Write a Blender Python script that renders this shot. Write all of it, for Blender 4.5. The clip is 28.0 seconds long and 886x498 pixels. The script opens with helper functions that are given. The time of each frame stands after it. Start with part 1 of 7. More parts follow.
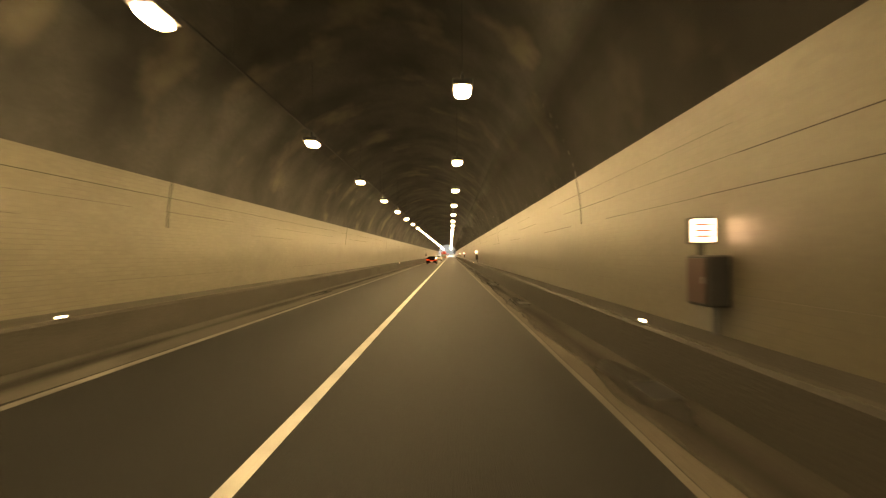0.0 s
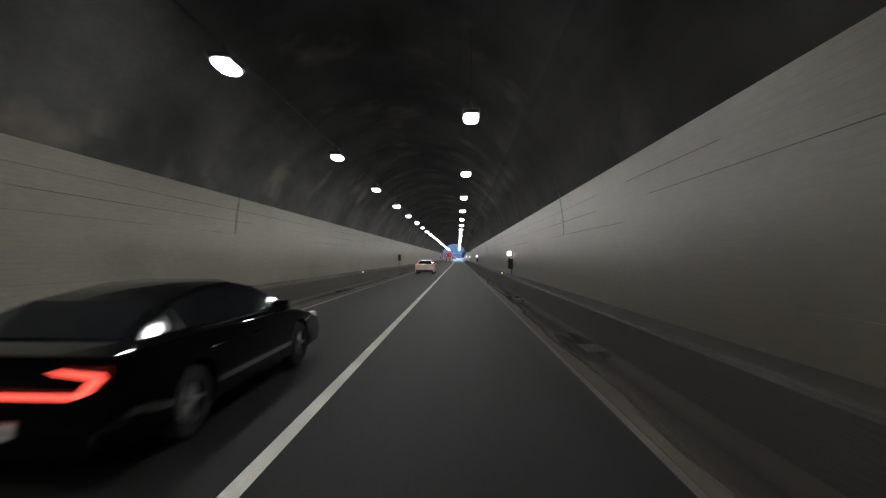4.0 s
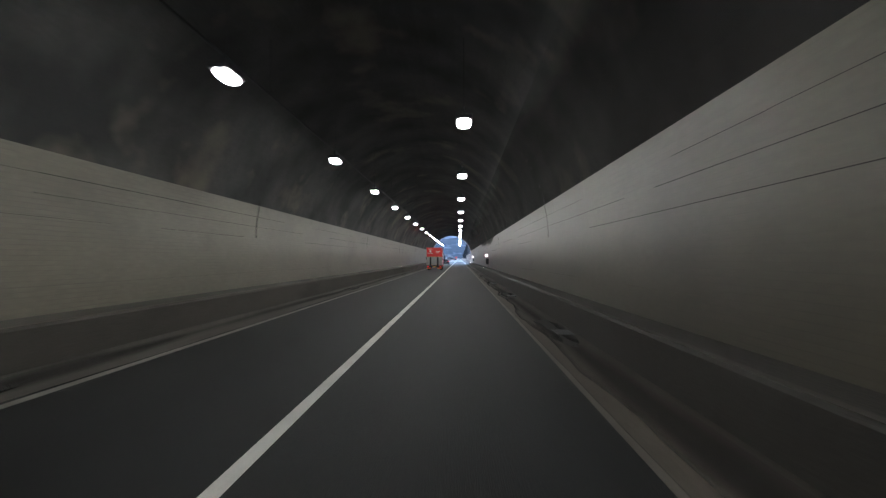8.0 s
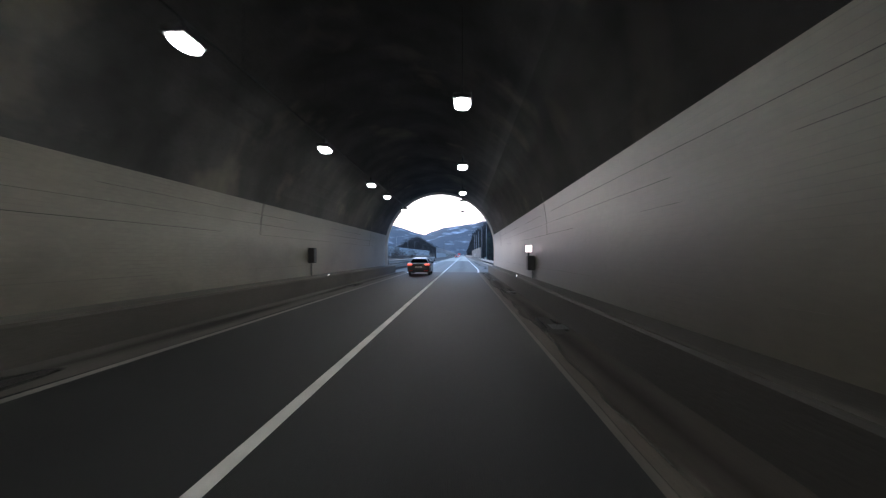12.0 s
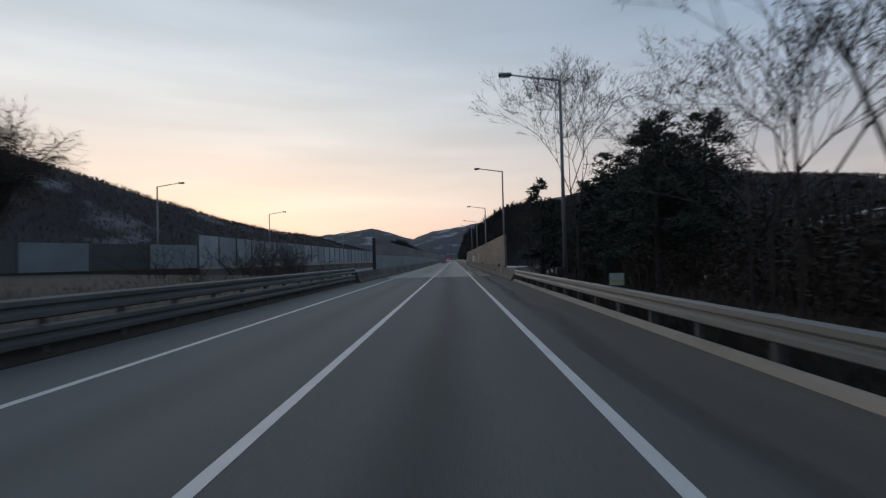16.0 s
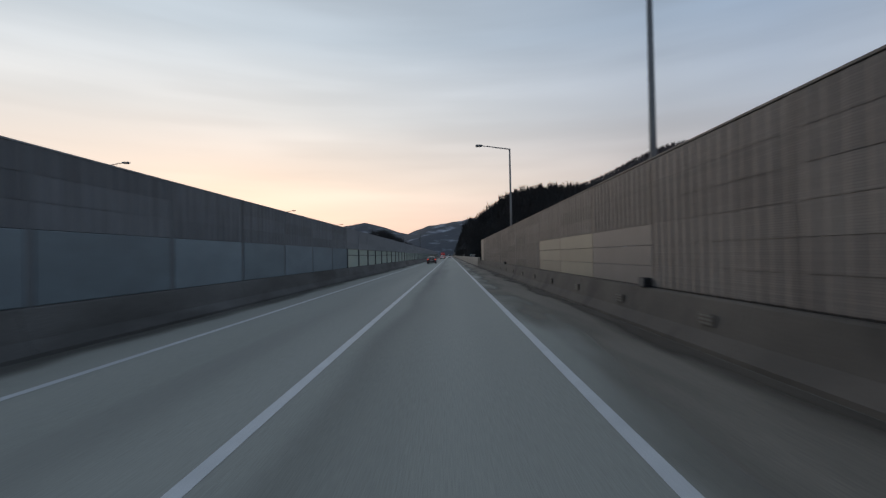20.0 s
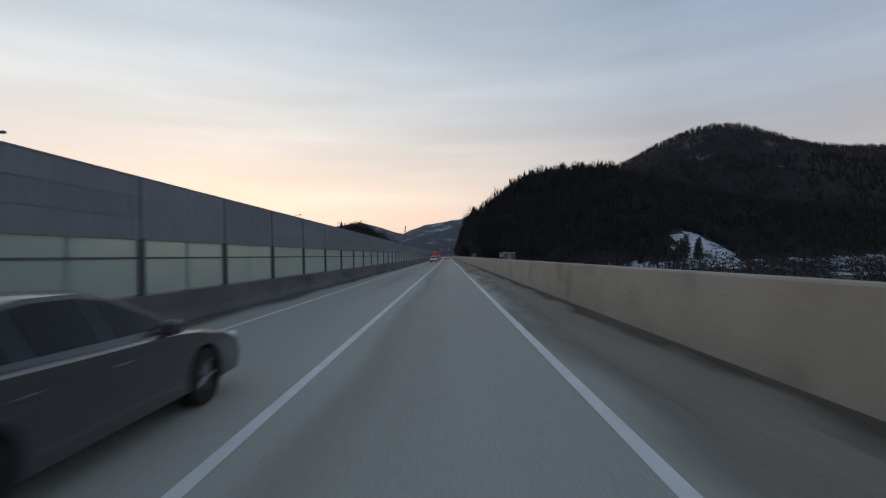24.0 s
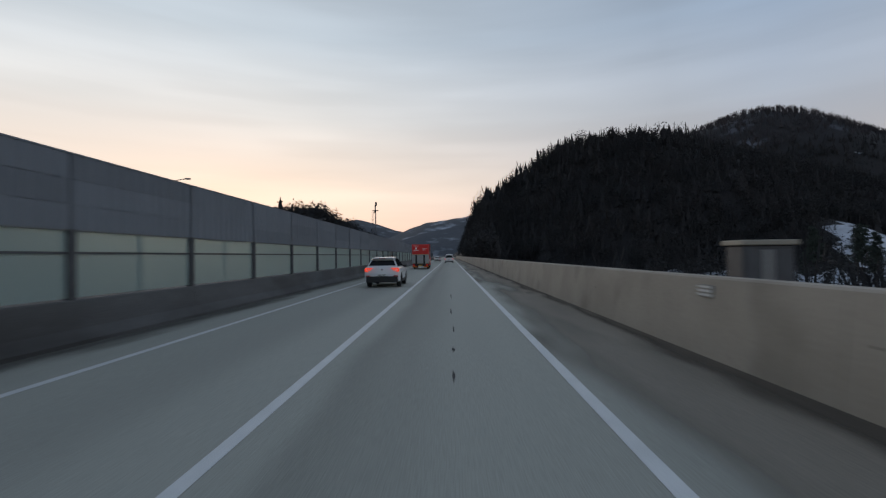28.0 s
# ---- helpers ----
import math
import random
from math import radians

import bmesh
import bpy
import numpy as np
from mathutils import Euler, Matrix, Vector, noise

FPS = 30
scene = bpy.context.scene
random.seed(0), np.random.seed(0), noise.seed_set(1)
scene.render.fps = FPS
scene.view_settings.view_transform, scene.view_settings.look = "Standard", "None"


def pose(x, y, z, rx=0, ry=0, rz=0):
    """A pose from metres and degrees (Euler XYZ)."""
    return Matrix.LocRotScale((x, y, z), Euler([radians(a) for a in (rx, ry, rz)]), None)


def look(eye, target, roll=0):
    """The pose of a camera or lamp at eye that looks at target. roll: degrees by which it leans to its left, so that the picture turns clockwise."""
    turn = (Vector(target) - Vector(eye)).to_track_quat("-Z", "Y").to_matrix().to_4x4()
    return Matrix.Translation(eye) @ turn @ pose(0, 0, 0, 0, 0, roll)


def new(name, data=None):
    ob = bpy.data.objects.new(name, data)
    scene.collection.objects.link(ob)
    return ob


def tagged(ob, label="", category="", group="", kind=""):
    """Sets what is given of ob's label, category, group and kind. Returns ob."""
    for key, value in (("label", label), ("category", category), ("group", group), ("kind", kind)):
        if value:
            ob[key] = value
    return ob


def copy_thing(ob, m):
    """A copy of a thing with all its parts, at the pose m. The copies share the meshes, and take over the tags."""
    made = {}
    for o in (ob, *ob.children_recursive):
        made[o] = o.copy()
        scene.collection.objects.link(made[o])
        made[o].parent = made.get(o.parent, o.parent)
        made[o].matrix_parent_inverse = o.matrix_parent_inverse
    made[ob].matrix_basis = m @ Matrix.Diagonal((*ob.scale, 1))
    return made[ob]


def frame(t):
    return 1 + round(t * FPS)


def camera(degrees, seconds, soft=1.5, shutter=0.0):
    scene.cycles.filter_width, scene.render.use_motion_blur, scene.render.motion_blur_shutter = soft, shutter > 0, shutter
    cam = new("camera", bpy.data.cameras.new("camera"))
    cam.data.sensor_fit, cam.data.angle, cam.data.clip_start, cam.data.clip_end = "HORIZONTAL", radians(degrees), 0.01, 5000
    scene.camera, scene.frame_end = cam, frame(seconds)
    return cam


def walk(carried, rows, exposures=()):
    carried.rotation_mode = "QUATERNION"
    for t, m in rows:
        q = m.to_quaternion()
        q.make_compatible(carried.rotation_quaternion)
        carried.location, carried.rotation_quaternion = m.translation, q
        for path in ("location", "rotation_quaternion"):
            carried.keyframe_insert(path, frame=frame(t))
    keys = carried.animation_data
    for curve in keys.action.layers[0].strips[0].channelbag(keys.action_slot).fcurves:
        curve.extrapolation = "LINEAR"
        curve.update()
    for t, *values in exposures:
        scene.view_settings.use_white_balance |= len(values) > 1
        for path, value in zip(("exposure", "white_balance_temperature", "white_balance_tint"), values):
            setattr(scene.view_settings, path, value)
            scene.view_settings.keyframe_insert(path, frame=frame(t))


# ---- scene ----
# ================= camera and its drive =================
cam = camera(88.0, 28.0, soft=1.3, shutter=0.25)
# seconds, x, y along the road, yaw, pitch, roll
DRIVE = [
    (0, 1.59, 0.0, 0.95, 0.70, 0.44), (1, 1.60, 19.4, 1.27, 0.68, 0.50), (2, 1.54, 38.6, 1.69, 0.77, 0.10),
    (3, 1.56, 58.0, 1.60, 1.10, -0.20), (4, 1.58, 77.0, 1.95, 1.08, -0.30), (7, 1.76, 134.9, 1.97, 1.10, 0.15),
    (8, 1.74, 155.2, 2.04, 1.15, 0.0), (9, 1.82, 175.0, 2.08, 1.07, -0.10), (10, 1.90, 194.8, 2.14, 0.94, 0.31),
    (11, 1.88, 214.9, 2.10, 0.92, 0.10), (12, 1.86, 234.9, 2.49, 0.75, 0.0), (13, 1.87, 255.1, 2.3, 0.95, 0.3),
    (14, 1.91, 275.5, 2.05, 1.2, 1.0), (15, 1.95, 296.2, 1.81, 1.42, 1.5), (16, 1.98, 317.2, 1.31, 1.31, 1.37), (17, 2.10, 338.4, 1.16, 1.25, 0.86),
    (18, 2.06, 360.2, 0.58, 1.50, 0.75), (19, 2.11, 382.2, 0.36, 0.96, 1.0), (20, 1.98, 404.6, 0.86, 0.80, 1.08),
    (21, 1.82, 427.3, 1.57, 0.70, 1.28), (22, 1.81, 450.0, 1.15, 0.90, 1.6), (23, 1.89, 472.7, 0.9, 0.88, 1.6),
    (24, 2.0, 495.4, 0.6, 0.84, 1.55), (25, 2.09, 518.1, 0.37, 0.79, 1.5), (25.5, 2.09, 529.6, -0.1, 0.68, 1.43),
    (26, 2.09, 541.1, -0.29, 0.60, 1.37), (26.5, 2.05, 552.6, 0.6, 0.66, 1.2), (27, 2.02, 564.0, 0.79, 0.70, 1.04), (28, 1.99, 587.3, 0.87, 0.83, 0.70),
]
EYE = 1.66
walk(cam, [(t, pose(x, y, EYE, 90 + p, r, w)) for t, x, y, w, p, r in DRIVE],
     exposures=[(0, 2.78, 13500, 10), (0.3, 2.5, 9700, 10), (0.7, 1.95, 6200, 10), (1.1, 1.98, 5700, 10), (2.2, 1.96, 5100, 10), (3.0, 1.74, 5050, 10), (4.0, 1.66, 5050, 10), (7.0, 1.66, 5000, 10), (9.0, 1.44, 5000, 10), (11.0, 1.32, 5300, 10), (12.0, 1.15, 5000, 10),
                (12.6, 0.9, 4700, 10), (13.8, -0.65, 6000, 10), (14.5, -0.90, 6500, 10), (28, -0.90, 6500, 10)])

# ================= sky and sun =================
world = bpy.data.worlds.new("evening_sky")
scene.world = world
world.use_nodes = True
wn, wl = world.node_tree.nodes, world.node_tree.links
wn.clear()
w_out = wn.new("ShaderNodeOutputWorld")
w_bg = wn.new("ShaderNodeBackground")
w_bg.inputs["Strength"].default_value = 0.15
w_sky = wn.new("ShaderNodeTexSky")
w_sky.sky_type = "NISHITA"
w_sky.sun_disc = False
w_sky.sun_elevation = radians(2.0)
w_sky.sun_rotation = radians(-28)
w_geo = wn.new("ShaderNodeTexCoord")
w_sep = wn.new("ShaderNodeSeparateXYZ")
wl.new(w_geo.outputs["Generated"], w_sep.inputs[0])
# high thin cloud veil: colour by height above the horizon, warm on the side of the set sun
w_up = wn.new("ShaderNodeValToRGB")
w_up.color_ramp.elements[0].position, w_up.color_ramp.elements[0].color = 0.0, (0.62, 0.45, 0.39, 1)
w_up.color_ramp.elements[1].position, w_up.color_ramp.elements[1].color = 0.75, (0.29, 0.36, 0.45, 1)
for pos, c in ((0.06, (0.80, 0.60, 0.51, 1)), (0.14, (0.82, 0.71, 0.63, 1)), (0.28, (0.655, 0.68, 0.705, 1)), (0.42, (0.49, 0.578, 0.67, 1))):
    e = w_up.color_ramp.elements.new(pos)
    e.color = c
wl.new(w_sep.outputs["Z"], w_up.inputs["Fac"])
w_side = wn.new("ShaderNodeVectorMath")
w_side.operation = "DOT_PRODUCT"
w_side.inputs[1].default_value = (-0.53, 0.85, 0.12)
wl.new(w_geo.outputs["Generated"], w_side.inputs[0])
w_glow = wn.new("ShaderNodeMapRange")
w_glow.inputs["From Min"].default_value, w_glow.inputs["From Max"].default_value = 0.55, 1.0
w_glow.inputs["To Min"].default_value, w_glow.inputs["To Max"].default_value = 0.76, 1.25
wl.new(w_side.outputs["Value"], w_glow.inputs["Value"])
# drawn-out cloud streaks, broad veils and fine wisps
w_streak = []
for sc, zs, tilt_, lo, hi, detail in ((0.9, 6.5, 0.10, 0.90, 1.06, 3), (2.0, 11.0, 0.14, 0.965, 1.02, 4)):
    w_map = wn.new("ShaderNodeMapping")
    w_map.inputs["Scale"].default_value = (1.0, 1.0, zs)
    w_map.inputs["Rotation"].default_value = (0.0, tilt_, 0.0)
    wl.new(w_geo.outputs["Generated"], w_map.inputs[0])
    w_cl = wn.new("ShaderNodeTexNoise")
    w_cl.inputs["Scale"].default_value, w_cl.inputs["Detail"].default_value, w_cl.inputs["Roughness"].default_value = sc, detail, 0.52
    wl.new(w_map.outputs[0], w_cl.inputs["Vector"])
    w_clr = wn.new("ShaderNodeMapRange")
    w_clr.interpolation_type = "SMOOTHSTEP"
    w_clr.inputs["From Min"].default_value, w_clr.inputs["From Max"].default_value = 0.36, 0.64
    w_clr.inputs["To Min"].default_value, w_clr.inputs["To Max"].default_value = lo, hi
    wl.new(w_cl.outputs["Fac"], w_clr.inputs["Value"])
    w_streak.append(w_clr)
w_clr = wn.new("ShaderNodeMath")
w_clr.operation = "MULTIPLY"
wl.new(w_streak[0].outputs[0], w_clr.inputs[0])
wl.new(w_streak[1].outputs[0], w_clr.inputs[1])
w_m1 = wn.new("ShaderNodeMath")
w_m1.operation = "MULTIPLY"
wl.new(w_glow.outputs[0], w_m1.inputs[0])
wl.new(w_clr.outputs[0], w_m1.inputs[1])
w_m2 = wn.new("ShaderNodeMath")
w_m2.operation = "MULTIPLY"
w_m2.inputs[1].default_value = 14.0
wl.new(w_m1.outputs[0], w_m2.inputs[0])
w_veil = wn.new("ShaderNodeVectorMath")
w_veil.operation = "SCALE"
# the veil is cream towards the set sun and bluer away from it
w_tone = wn.new("ShaderNodeValToRGB")
w_tone.color_ramp.elements[0].position, w_tone.color_ramp.elements[0].color = 0.40, (0.91, 0.985, 1.12, 1)
w_tone.color_ramp.elements[1].position, w_tone.color_ramp.elements[1].color = 0.97, (1.05, 1.0, 0.945, 1)
wl.new(w_side.outputs["Value"], w_tone.inputs["Fac"])
w_toned = wn.new("ShaderNodeVectorMath")
w_toned.operation = "MULTIPLY"
wl.new(w_up.outputs[0], w_toned.inputs[0])
wl.new(w_tone.outputs[0], w_toned.inputs[1])
wl.new(w_toned.outputs[0], w_veil.inputs[0])
wl.new(w_m2.outputs[0], w_veil.inputs["Scale"])
w_mix = wn.new("ShaderNodeMix")
w_mix.data_type = "RGBA"
w_mix.inputs["Factor"].default_value = 0.85
wl.new(w_sky.outputs[0], w_mix.inputs["A"])
wl.new(w_veil.outputs[0], w_mix.inputs["B"])
wl.new(w_mix.outputs["Result"], w_bg.inputs["Color"])
wl.new(w_bg.outputs[0], w_out.inputs[0])
sun_data = bpy.data.lights.new("low_sun", "SUN")
sun_data.energy, sun_data.angle, sun_data.color = 0.5, radians(14), (1.0, 0.80, 0.62)
sun = new("low_sun", sun_data)
sun.matrix_world = look((-47, 88, 10), (0, 0, 0))
# ================= materials =================
def mat(name, base, rough=0.8, metal=0.0, var=0.25, scale=3.0, fine=0.0, fine_scale=60.0, bump=0.0, bump_scale=40.0, stretch=(1, 1, 1), tint=None,
        spec=0.5, per_object=0.0, bands=None, stain=None, stain_scale=0.5, stain_at=(0.5, 0.7), emit=None, strength=0.0, coat=0.0, tiles=None, coat_rough=0.03):
    """A painted, mineral or metal surface: base colour, broad and fine variation, stains of their own colour, and fine relief."""
    m = bpy.data.materials.new(name)
    m.use_nodes = True
    nt = m.node_tree
    n, l = nt.nodes, nt.links
    b = n["Principled BSDF"]
    b.inputs["Roughness"].default_value, b.inputs["Metallic"].default_value = rough, metal
    b.inputs["Specular IOR Level"].default_value = spec
    b.inputs["Coat Weight"].default_value, b.inputs["Coat Roughness"].default_value = coat, coat_rough
    geo = n.new("ShaderNodeNewGeometry")
    mp = n.new("ShaderNodeMapping")
    mp.inputs["Scale"].default_value = stretch
    l.new(geo.outputs["Position"], mp.inputs[0])

    def noise_at(sc, detail=4.0):
        t = n.new("ShaderNodeTexNoise")
        t.inputs["Scale"].default_value, t.inputs["Detail"].default_value = sc, detail
        l.new(mp.outputs[0], t.inputs["Vector"])
        return t.outputs["Fac"]

    def mixed(fac, a, bcol, blend="MIX"):
        x = n.new("ShaderNodeMix")
        x.data_type, x.blend_type = "RGBA", blend
        for key, val in (("Factor", fac), ("A", a), ("B", bcol)):
            if isinstance(val, (tuple, float, int)):
                x.inputs[key].default_value = val
            else:
                l.new(val, x.inputs[key])
        return x.outputs["Result"]

    def ranged(v, lo, hi, a, bb):
        r = n.new("ShaderNodeMapRange")
        r.inputs["From Min"].default_value, r.inputs["From Max"].default_value = lo, hi
        r.inputs["To Min"].default_value, r.inputs["To Max"].default_value = a, bb
        l.new(v, r.inputs["Value"])
        return r.outputs[0]
    c1 = (*base, 1.0)
    c2 = (*(tint if tint else tuple(c * 0.6 for c in base)), 1.0)
    col = mixed(ranged(noise_at(scale), 0.35, 0.65, 0.0, var), c1, c2)
    if fine:
        col = mixed(ranged(noise_at(fine_scale, 2.0), 0.3, 0.7, 0.0, fine), col, tuple(c * 0.45 for c in base) + (1.0,))
    if stain:
        col = mixed(ranged(noise_at(stain_scale, 6.0), stain_at[0], stain_at[1], 0.0, 0.85), col, (*stain, 1.0))
    if tiles:
        # courses of small wall tiles with soot in their joints: tile length, course height, weight
        sp = n.new("ShaderNodeSeparateXYZ")
        l.new(geo.outputs["Position"], sp.inputs[0])
        cb_ = n.new("ShaderNodeCombineXYZ")
        l.new(sp.outputs["Y"], cb_.inputs["X"])
        l.new(sp.outputs["Z"], cb_.inputs["Y"])
        bk = n.new("ShaderNodeTexBrick")
        for key, val in (("Scale", 1.0), ("Brick Width", tiles[0]), ("Row Height", tiles[1]), ("Mortar Size", 0.006), ("Mortar Smooth", 0.3)):
            bk.inputs[key].default_value = val
        l.new(cb_.outputs[0], bk.inputs["Vector"])
        jn = n.new("ShaderNodeMath")
        jn.operation = "MULTIPLY"
        l.new(bk.outputs["Fac"], jn.inputs[0])
        l.new(ranged(noise_at(0.9), 0.4, 0.62, 0.05, tiles[2]), jn.inputs[1])
        col = mixed(jn.outputs[0], col, tuple(c * 0.3 for c in base) + (1.0,))
        bk.inputs["Color1"].default_value = (1, 1, 1, 1)
        bk.inputs["Color2"].default_value = (0.86, 0.86, 0.86, 1)
        bk.inputs["Mortar"].default_value = (0.95, 0.95, 0.95, 1)
        col = mixed(0.8, col, bk.outputs["Color"], "MULTIPLY")
    if bands:
        # wheel-worn and oil-dark strips that run along the lanes
        sx = n.new("ShaderNodeSeparateXYZ")
        l.new(geo.outputs["Position"], sx.inputs[0])
        wob = n.new("ShaderNodeTexNoise")
        wob.inputs["Scale"].default_value = 0.12
        l.new(geo.outputs["Position"], wob.inputs["Vector"])
        ad = n.new("ShaderNodeMath")
        ad.operation = "MULTIPLY_ADD"
        ad.inputs[1].default_value = 0.7
        l.new(wob.outputs["Fac"], ad.inputs[0])
        l.new(sx.outputs["X"], ad.inputs[2])
        rp = n.new("ShaderNodeValToRGB")
        l.new(ranged(ad.outputs[0], -5.65, 6.35, 0.0, 1.0), rp.inputs["Fac"])
        rp.color_ramp.interpolation = "EASE"
        es = rp.color_ramp.elements
        es[0].position, es[1].position = 0.0, 1.0
        es[0].color = es[1].color = (*bands[0][1:2] * 3, 1)
        for bx, bv in bands[1:]:
            e = es.new((bx + 6.0) / 12.0)
            e.color = (bv, bv, bv, 1)
        col = mixed(1.0, col, rp.outputs[0], "MULTIPLY")
    if per_object:
        oi = n.new("ShaderNodeObjectInfo")
        hs = n.new("ShaderNodeHueSaturation")
        l.new(col, hs.inputs["Color"])
        l.new(ranged(oi.outputs["Random"], 0.0, 1.0, 1.0 - per_object, 1.0 + per_object), hs.inputs["Value"])
        col = hs.outputs[0]
    l.new(col, b.inputs["Base Color"])
    if bump:
        bp = n.new("ShaderNodeBump")
        bp.inputs["Strength"].default_value, bp.inputs["Distance"].default_value = bump, 0.02
        l.new(noise_at(bump_scale, 3.0), bp.inputs["Height"])
        l.new(bp.outputs[0], b.inputs["Normal"])
    if emit:
        b.inputs["Emission Color"].default_value = (*emit, 1.0)
        b.inputs["Emission Strength"].default_value = strength
    return m


M_ASPHALT = mat("asphalt", (0.188, 0.199, 0.190), 0.85, bands=((0, 0.92), (-3.0, 0.96), (-2.5, 1.0), (-1.75, 0.80), (-1.0, 0.96), (-0.2, 0.82), (0.25, 0.74), (0.9, 0.80), (1.75, 0.47), (2.6, 0.78), (3.6, 0.70), (5.0, 0.54)), var=0.35, scale=0.35, stretch=(1, 0.06, 1), fine=0.5, fine_scale=90, bump=0.5, bump_scale=120, tint=(0.125, 0.131, 0.126))
# tunnel asphalt is darkened far below the open road, dim light put into colour
M_TUNNEL_ROAD = mat("tunnel_asphalt_dimmed", (0.0118, 0.0122, 0.0120), 0.66, spec=0.2, bands=((0, 0.85), (-3.0, 0.95), (-2.5, 1.0), (-1.75, 0.72), (-1.0, 1.0), (-0.2, 0.95), (0.25, 0.90), (0.9, 1.0), (1.75, 0.62), (2.6, 1.0), (3.6, 0.95), (5.0, 0.8)), var=0.4, scale=0.5, stretch=(1, 0.05, 1), fine=0.5, fine_scale=90, bump=0.5, bump_scale=120, tint=(0.009, 0.009, 0.009))
M_DECK = mat("worn_concrete_deck", (0.455, 0.45, 0.385), 0.85, bands=((0, 0.85), (-3.2, 1.0), (-1.8, 0.90), (-0.3, 1.0), (0.3, 0.97), (0.7, 0.72), (1.3, 0.86), (2.2, 1.0), (3.2, 0.97), (4.2, 0.84), (5.2, 0.66)), var=0.5, scale=0.45, stretch=(1, 0.05, 1), fine=0.4, fine_scale=90, bump=0.3, bump_scale=120, tint=(0.34, 0.335, 0.29), stain=(0.26, 0.255, 0.225), stain_scale=0.35, stain_at=(0.56, 0.75))

M_LINE = mat("road_paint_white", (0.78, 0.78, 0.76), 0.6, var=0.35, scale=2.0, fine=0.35, fine_scale=70, bump=0.2, tint=(0.5, 0.5, 0.48))
# edge paint in the tunnel is much darker than the paint outside
M_LINE_TUNNEL = mat("road_paint_tunnel", (0.19, 0.18, 0.16), 0.7, var=0.7, scale=1.2, fine=0.5, fine_scale=50, bump=0.2, tint=(0.12, 0.115, 0.105))
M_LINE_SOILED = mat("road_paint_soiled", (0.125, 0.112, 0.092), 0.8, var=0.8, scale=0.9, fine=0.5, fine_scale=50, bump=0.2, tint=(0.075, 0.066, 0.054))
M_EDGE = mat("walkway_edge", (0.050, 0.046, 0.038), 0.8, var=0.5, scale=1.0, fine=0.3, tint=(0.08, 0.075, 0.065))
M_LINE_WORN = mat("road_paint_worn", (0.66, 0.65, 0.62), 0.7, var=0.6, scale=1.2, fine=0.5, fine_scale=50, bump=0.2, tint=(0.40, 0.39, 0.365))
# right tiles darker, left tiles lighter: uneven light on the walls put into colour
M_TWALL = mat("tunnel_wall_tiles_dimmed", (0.092, 0.082, 0.058), 0.45, spec=0.6, coat=0.62, coat_rough=0.44, tiles=(0.19, 0.09, 0.42), var=0.7, scale=0.55, stretch=(1, 0.5, 1.0), fine=0.35, fine_scale=18, bump=0.3, bump_scale=7, tint=(0.062, 0.056, 0.041), stain=(0.035, 0.032, 0.024), stain_scale=0.5, stain_at=(0.54, 0.78))
M_TWALL_LIT = mat("tunnel_wall_tiles_lit", (0.232, 0.214, 0.165), 0.45, spec=0.6, coat=0.68, coat_rough=0.44, tiles=(0.19, 0.09, 0.42), var=0.6, scale=0.55, stretch=(1, 0.5, 1.0), fine=0.3, fine_scale=18, bump=0.3, bump_scale=7, tint=(0.165, 0.152, 0.118), stain=(0.095, 0.088, 0.069), stain_scale=0.5, stain_at=(0.56, 0.8))
M_VAULT = mat("sooty_vault", (0.090, 0.088, 0.084), 0.9, var=0.9, scale=0.45, fine=0.4, fine_scale=12, bump=0.5, bump_scale=6, tint=(0.024, 0.024, 0.024), stain=(0.16, 0.142, 0.112), stain_scale=0.42, stain_at=(0.57, 0.70))
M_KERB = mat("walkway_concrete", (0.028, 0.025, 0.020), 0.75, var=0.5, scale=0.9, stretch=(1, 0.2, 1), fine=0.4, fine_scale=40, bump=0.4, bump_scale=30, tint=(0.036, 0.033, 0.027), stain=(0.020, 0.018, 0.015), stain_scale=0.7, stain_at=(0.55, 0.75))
# brighter copy of the walkway concrete, for the better lit left side
M_KERB_LIT = mat("walkway_concrete_lit", (0.088, 0.081, 0.068), 0.8, var=0.6, scale=0.7, stretch=(1, 0.3, 1), fine=0.4, fine_scale=40, bump=0.4, bump_scale=30, tint=(0.045, 0.041, 0.034), stain=(0.028, 0.025, 0.021), stain_scale=0.6, stain_at=(0.56, 0.76))
M_CONC = mat("barrier_concrete", (0.425, 0.372, 0.306), 0.9, var=0.7, scale=0.6, fine=0.25, fine_scale=20, bump=0.2, bump_scale=20, tint=(0.325, 0.280, 0.226), stain=(0.19, 0.165, 0.135), stain_scale=0.5, stain_at=(0.55, 0.76))
M_CONC_DARK = mat("grimy_barrier_concrete", (0.135, 0.135, 0.132), 0.9, var=0.9, scale=0.8, stretch=(1, 0.3, 1), fine=0.35, fine_scale=35, bump=0.4, bump_scale=30, tint=(0.075, 0.072, 0.068), stain=(0.042, 0.040, 0.037), stain_scale=0.7, stain_at=(0.48, 0.68))
M_PANEL = mat("sound_panel_grey_brown", (0.275, 0.240, 0.215), 0.6, tiles=(60.0, 0.036, 0.30), metal=0.2, var=0.6, scale=1.6, stretch=(1, 2.2, 0.3), fine=0.35, fine_scale=60, bump=0.3, bump_scale=80, tint=(0.185, 0.160, 0.142), per_object=0.12)
M_PANEL_END = mat("sound_panel_pale_brown", (0.33, 0.295, 0.255), 0.6, metal=0.1, var=0.5, scale=1.2, fine=0.3, fine_scale=50, tint=(0.25, 0.222, 0.19), per_object=0.08)
